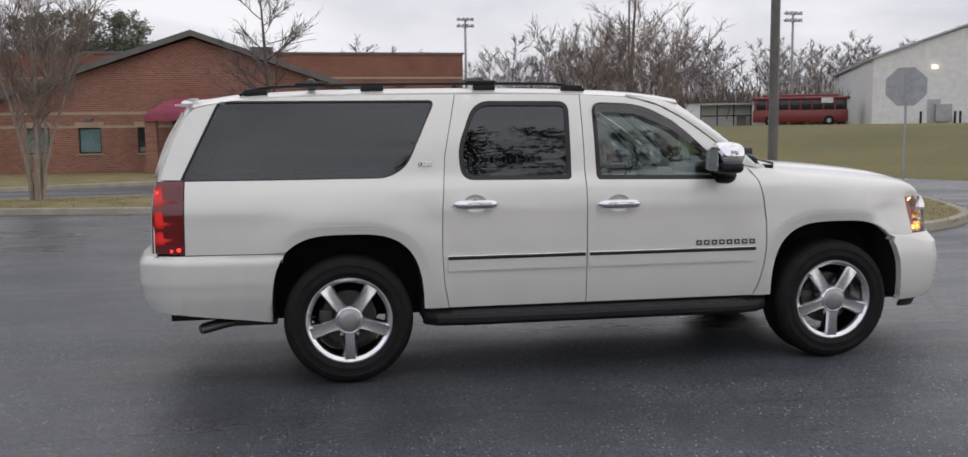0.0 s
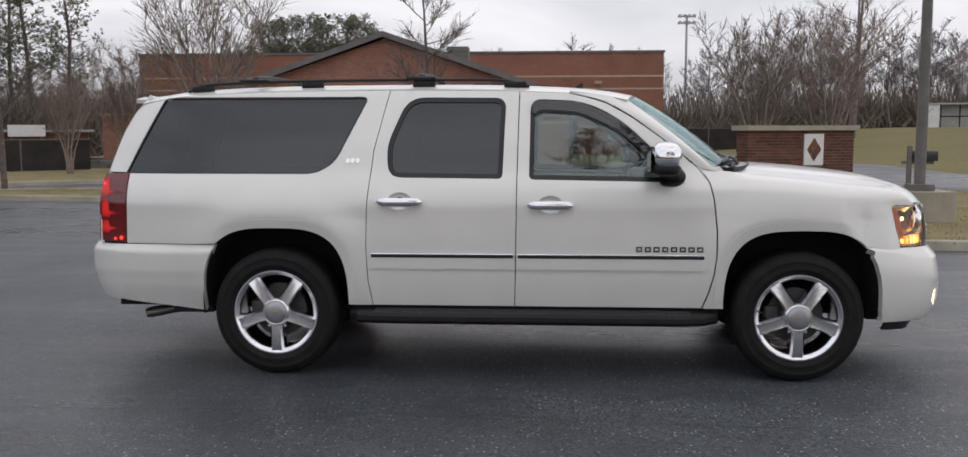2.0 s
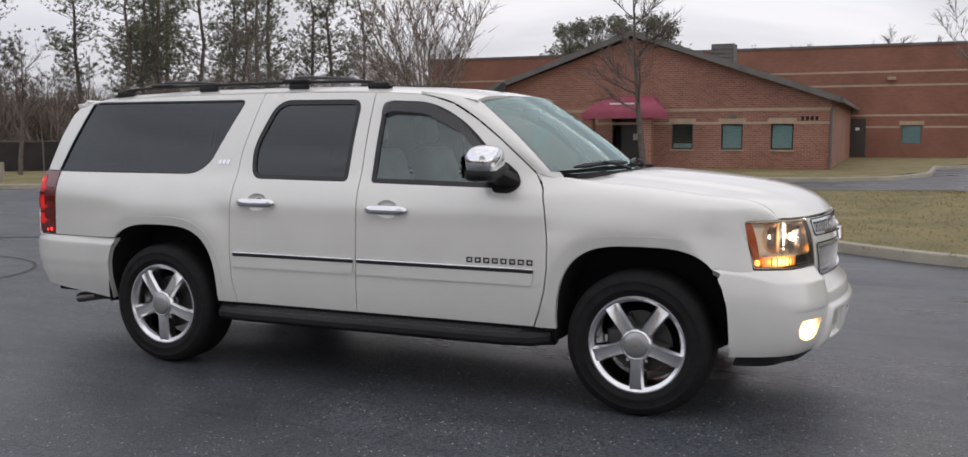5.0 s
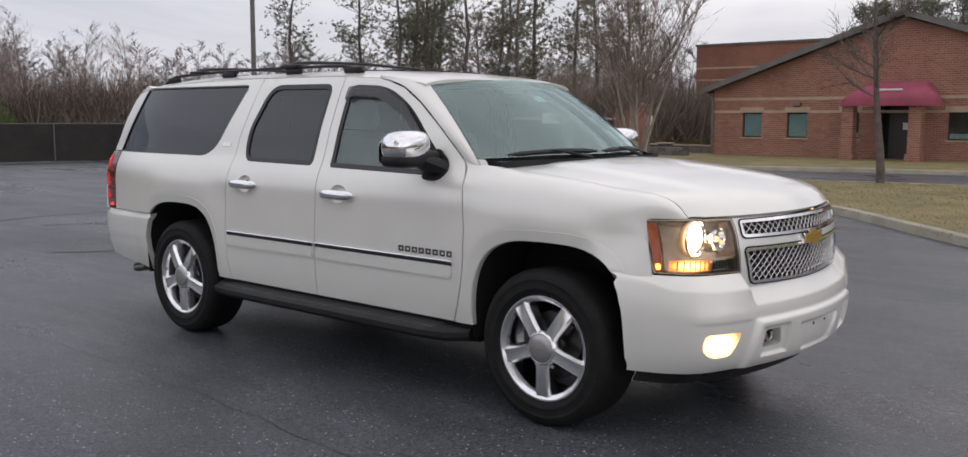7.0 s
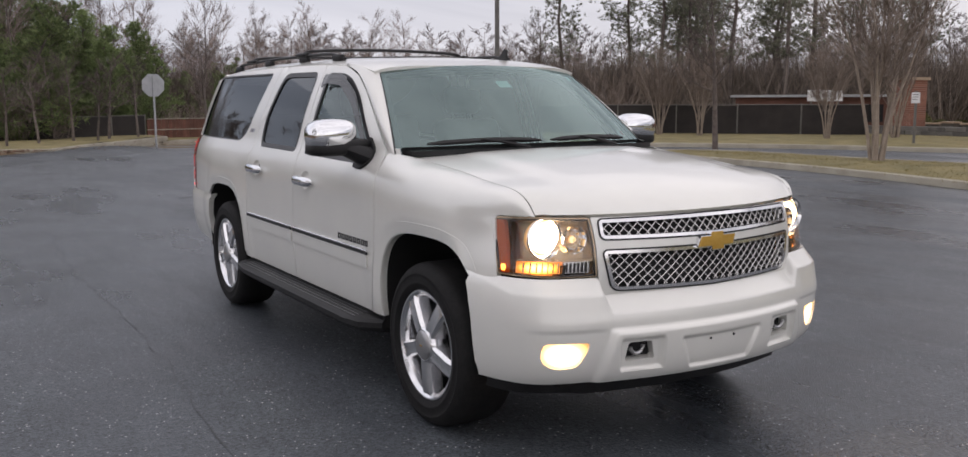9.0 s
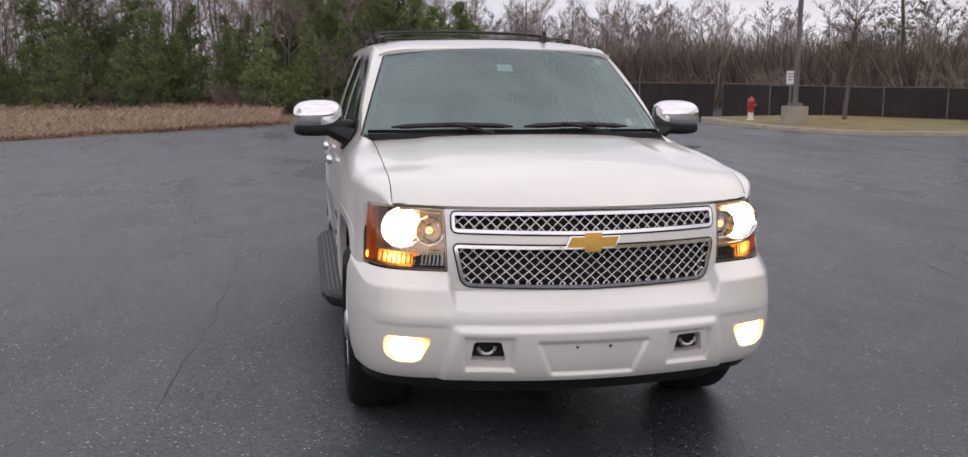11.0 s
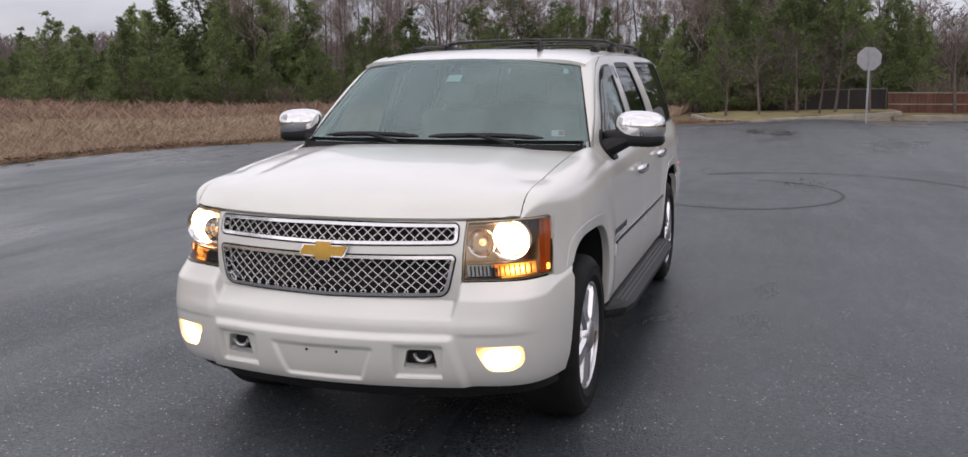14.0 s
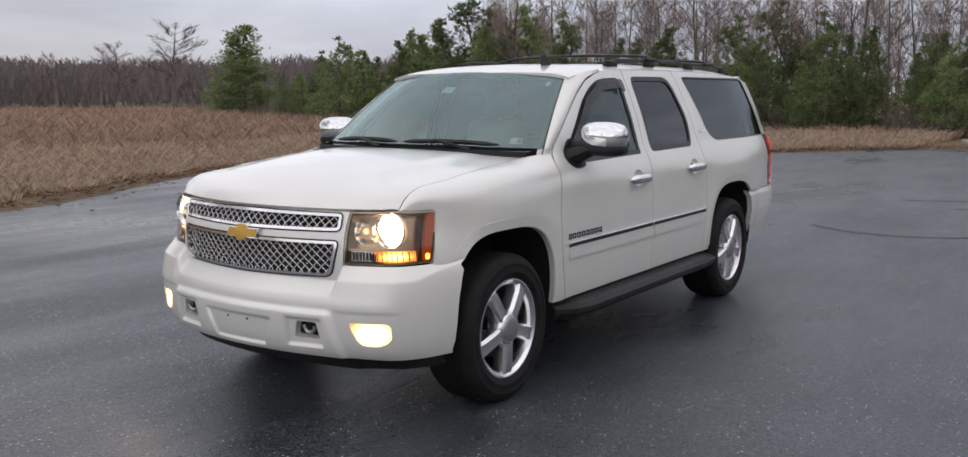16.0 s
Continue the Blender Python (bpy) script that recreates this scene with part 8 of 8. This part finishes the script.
# ---- field-side buildings and the parked bus ----
hall = thing("metal_hall", (44.5, 67.5, 1.6), "large plain white metal-clad hall with low gable", "building", turn=-24)
out = [(0, -0.3), (24, -0.3), (24, 5.6), (12, 9.6), (0, 5.6)]
part("wall", sheet_data(out, lambda u, v: (u, 0, v), [], 3, 0.1), WHITE, hall, "white metal cladding", False)
part("wall", box_data(-0.05, 0.0, 0.1, 30, -0.3, 5.6), WHITE, hall, "", False)
rv = [(-0.3, y, 5.5) for y in (-0.3, 30)] + [(12, y, 9.75) for y in (-0.3, 30)] + [(24.3, y, 5.5) for y in (-0.3, 30)]
part("roof", (rv + [(x, y, z + 0.18) for x, y, z in rv], [(0, 2, 3, 1), (2, 4, 5, 3), (7, 9, 8, 6), (9, 11, 10, 8), (0, 6, 8, 2), (2, 8, 10, 4), (1, 0, 6, 7), (4, 10, 11, 5)]), GALV, hall, "grey metal roof", False)
part("service_door", box_data(4.3, 5.3, -0.06, -0.01, 0.0, 2.1), GALV, hall)
part("wall_lamp", box_data(4.55, 4.95, -0.25, 0.0, 4.65, 4.9), glow("hall_lamp", (1.0, 0.85, 0.6), 1.6), hall, "lit wall lamp")
for x in (3.6, 6.2, 6.6):
    part("bollard", tube_data([(x, -1.2, -0.3), (x, -1.2, 1.1)], 0.09, 8, up=(0, 1, 0)), BLACK, hall)
part("meter_box", box_data(4.9, 6.1, -0.5, -0.07, 0.3, 1.7), GALV, hall)

shed = thing("field_shelter", (33.2, 81, 1.6), "white shelter with dark framed openings", "shelter", turn=-20)
for x0, x1 in ((0, 1.4), (6.2, 8.0)):
    part("wall", box_data(x0, x1, 0, 2.0, -0.1, 2.1), WHITE, shed)
part("roof", box_data(-0.1, 8.1, -0.1, 2.1, 2.102, 2.25), GALV, shed)
part("back_wall", box_data(1.4, 6.2, 1.7, 1.8, -0.1, 2.1), WHITE, shed)
for x in (1.42, 2.95, 4.5, 6.1):
    part("frame_post", box_data(x, x + 0.1, -0.02, 0.06, -0.1, 2.1), BLACK, shed)
part("frame_rail", box_data(1.42, 6.2, -0.03, -0.021, 1.0, 1.1), BLACK, shed)
part("waste_bin", box_data(4.9, 5.7, 0.2, 0.9, -0.1, 1.0), GREYPOST, shed)

bus = thing("trolley_bus", (37.6, 75.6, 1.62), "red vintage-style bus parked on the grass rise", "bus", turn=-26)
part("body", box_bm(0, 8.2, 0, 2.3, 0.35, 1.45, 0.06, 2), BUSRED, bus, "red lower body")
part("upper_body", box_bm(0.1, 8.1, 0.05, 2.25, 1.452, 2.35, 0.05, 2), plain("dark_bus_glazing", (0.02, 0.02, 0.022), 0.15), bus, "dark glazed band")
part("roof", box_bm(-0.15, 8.35, -0.08, 2.38, 2.352, 2.62, 0.09, 2), BUSRED, bus, "red roof")
part("roof_lantern", box_bm(0.8, 7.4, 0.5, 1.8, 2.622, 2.86, 0.06, 2), BUSRED, bus)
for i in range(8):
    part("window_post", box_data(0.15 + i * 0.98, 0.29 + i * 0.98, 0.02, 0.048, 1.46, 2.34), BUSRED, bus)
for x in (1.5, 6.6):
    wh = part("wheel", ([(a + x, h, b + 0.46) for a, h, b in lathe_data([(0.0, -0.02), (0.25, -0.03), (0.46, -0.03), (0.48, 0.2), (0.0, 0.2)], 20, "y")[0]], lathe_data([(0.0, -0.02), (0.25, -0.03), (0.46, -0.03), (0.48, 0.2), (0.0, 0.2)], 20, "y")[1]), TYRE, bus, "", True)
    part("hub", ([(a + x, h, b + 0.46) for a, h, b in lathe_data([(0.0, -0.05), (0.2, -0.035)], 16, "y")[0]], lathe_data([(0.0, -0.05), (0.2, -0.035)], 16, "y")[1]), GALV, wh)
part("route_board", box_data(5.9, 6.9, -0.12, -0.085, 2.05, 2.5), WHITE, bus)

# ---- clutter left of the building ----
lowwall = thing("retaining_wall", (-20.9, 27.4, 0), "low grey block retaining wall", "wall", turn=4)
for c in range(3):
    for i in range(12):
        off = 0.0 if c % 2 == 0 else 0.3
        part("block", box_bm(i * 0.6 + off, i * 0.6 + 0.585 + off, 0, 0.3, c * 0.155, c * 0.155 + 0.15, 0.012, 1), surface("grey_block", (0.10, 0.095, 0.09), (0.19, 0.18, 0.165), 3, 0.9, per_object=0.2) if "grey_block" not in bpy.data.materials else bpy.data.materials["grey_block"], lowwall)
terrace = thing("planter_wall", (-18.6, 30.9, 0), "low dark block planter wall with a pale cap", "wall")
for i in range(8):
    for c in range(3):
        part("block", box_bm(i * 0.61, i * 0.61 + 0.595, 0, 0.25, c * 0.155 - 0.02, c * 0.155 + 0.13, 0.010, 1), bpy.data.materials["grey_block"], terrace)
part("cap", box_data(-0.04, 4.9, -0.04, 0.30, 0.446, 0.50), STONE, terrace, "pale stone cap")
part("planting_soil", box_data(0.02, 4.84, 0.26, 2.6, 0.0, 0.42), FIELD, terrace, "brown planting soil")
for x, y in ((-17.4, 30.2), (-15.7, 30.3)):
    pier = thing("stone_pier", (x, y, 0), "short dark pier with a pale cap stone", "pier", "terrace piers")
    part("shaft", box_data(-0.24, 0.24, -0.2, 0.2, -0.05, 0.52), bpy.data.materials["grey_block"], pier)
    part("cap", box_data(-0.30, 0.30, -0.26, 0.26, 0.522, 0.58), STONE, pier)


def evergreen(seed, wide, high):
    """A clipped mound of small leaves over short stems."""
    rgx = random.Random(seed)
    cv, cf, tv, tf = [], [], [], []
    for k in range(7):
        a = rgx.uniform(0, 6.283)
        limb(tv, tf, [Vector((0.05 * math.cos(a), 0.05 * math.sin(a), 0)), Vector((0.5 * wide * math.cos(a), 0.5 * wide * math.sin(a), high * 0.6))], [0.018, 0.008], 4)
    for _ in range(1100):
        d = Vector((rgx.gauss(0, 1), rgx.gauss(0, 1), abs(rgx.gauss(0, 1)))).normalized()
        r = rgx.uniform(0.78, 1.02) * (1 + 0.10 * noise.noise(d * 2.5 + Vector((seed, 0, 0))))
        p = Vector((d.x * wide * r, d.y * wide * r, 0.05 + d.z * high * r))
        u = Vector((rgx.gauss(0, 1), rgx.gauss(0, 1), rgx.gauss(0, 1))).normalized() * 0.07
        w = (d + Vector((rgx.gauss(0, 0.6), rgx.gauss(0, 0.6), rgx.gauss(0.3, 0.5)))).normalized() * 0.11
        o = len(cv)
        cv += [p - u, p + u, p + w]
        cf.append((o, o + 1, o + 2))
    return tv, tf, cv, cf


bush = None
for i, (x, y, z, w, h) in enumerate(((-18.0, 31.7, 0.42, 0.55, 0.45), (-17.1, 31.8, 0.42, 0.5, 0.42), (-16.2, 31.7, 0.42, 0.5, 0.42), (-15.2, 31.9, 0.42, 0.6, 0.62), (-14.4, 31.9, 0.42, 0.62, 0.72), (-14.5, 31.4, 0.42, 0.45, 0.40), (-15.4, 31.4, 0.42, 0.5, 0.38), (-16.4, 29.6, 0.10, 0.8, 0.30))):
    if bush is None:
        bush = tree_thing("evergreen_shrub", evergreen(7, 1.0, 1.0), BARK, EVERGREEN, "low clipped olive green evergreen shrub", "terrace shrubs")
        bush.matrix_basis = pose(x, y, z) @ Matrix.Diagonal((w, w, h, 1))
        tagged(bush, "low clipped olive green evergreen shrub", "shrub", "terrace shrubs")
    else:
        copy_thing(bush, pose(x, y, z, 0, 0, i * 77) @ Matrix.Diagonal((w, w, h, 1)))
shedw = thing("low_shed", (-23.2, 26.9, 0), "low long shed with pale roof edge", "shed", turn=40)
part("wall", box_data(0, 6.0, 0, 2.5, -0.05, 1.5), WOODFENCE, shedw, "dull red-brown board wall")
for i in range(5):
    part("opening", box_data(0.35 + i * 1.15, 1.15 + i * 1.15, -0.02, -0.004, 0.5, 1.2), BLACK, shedw, "dark opening")
part("roof", box_data(-0.2, 6.2, -0.2, 2.7, 1.502, 1.60), GALV, shedw)
colm = thing("brick_pier", (-16.2, 28.4, 0), "square red brick pier", "pier")
part("shaft", box_data(-0.45, 0.45, -0.45, 0.45, -0.05, 2.1), BRICK, colm)
part("cap", box_data(-0.52, 0.52, -0.52, 0.52, 2.102, 2.2), STONE, colm)

# ---- the lit lamps throw their own warm light ----
for s in (-1, 1):
    for name, y, z, x, watts, cone in (("headlamp_beam", 0.735, 1.01, 2.50, 4.0, 75), ("fog_beam", 0.74, 0.525, 2.60, 8.0, 115)):
        ld = bpy.data.lights.new(name, "SPOT")
        ld.energy, ld.color, ld.spot_size, ld.spot_blend, ld.shadow_soft_size = watts, (1.0, 0.66, 0.30), radians(cone), 0.8, 0.03
        lo = new(name, ld)
        lo.matrix_world = look((x, s * y, z), (x + 4, s * (y + 0.15), z - 0.75))
        lo.parent = car
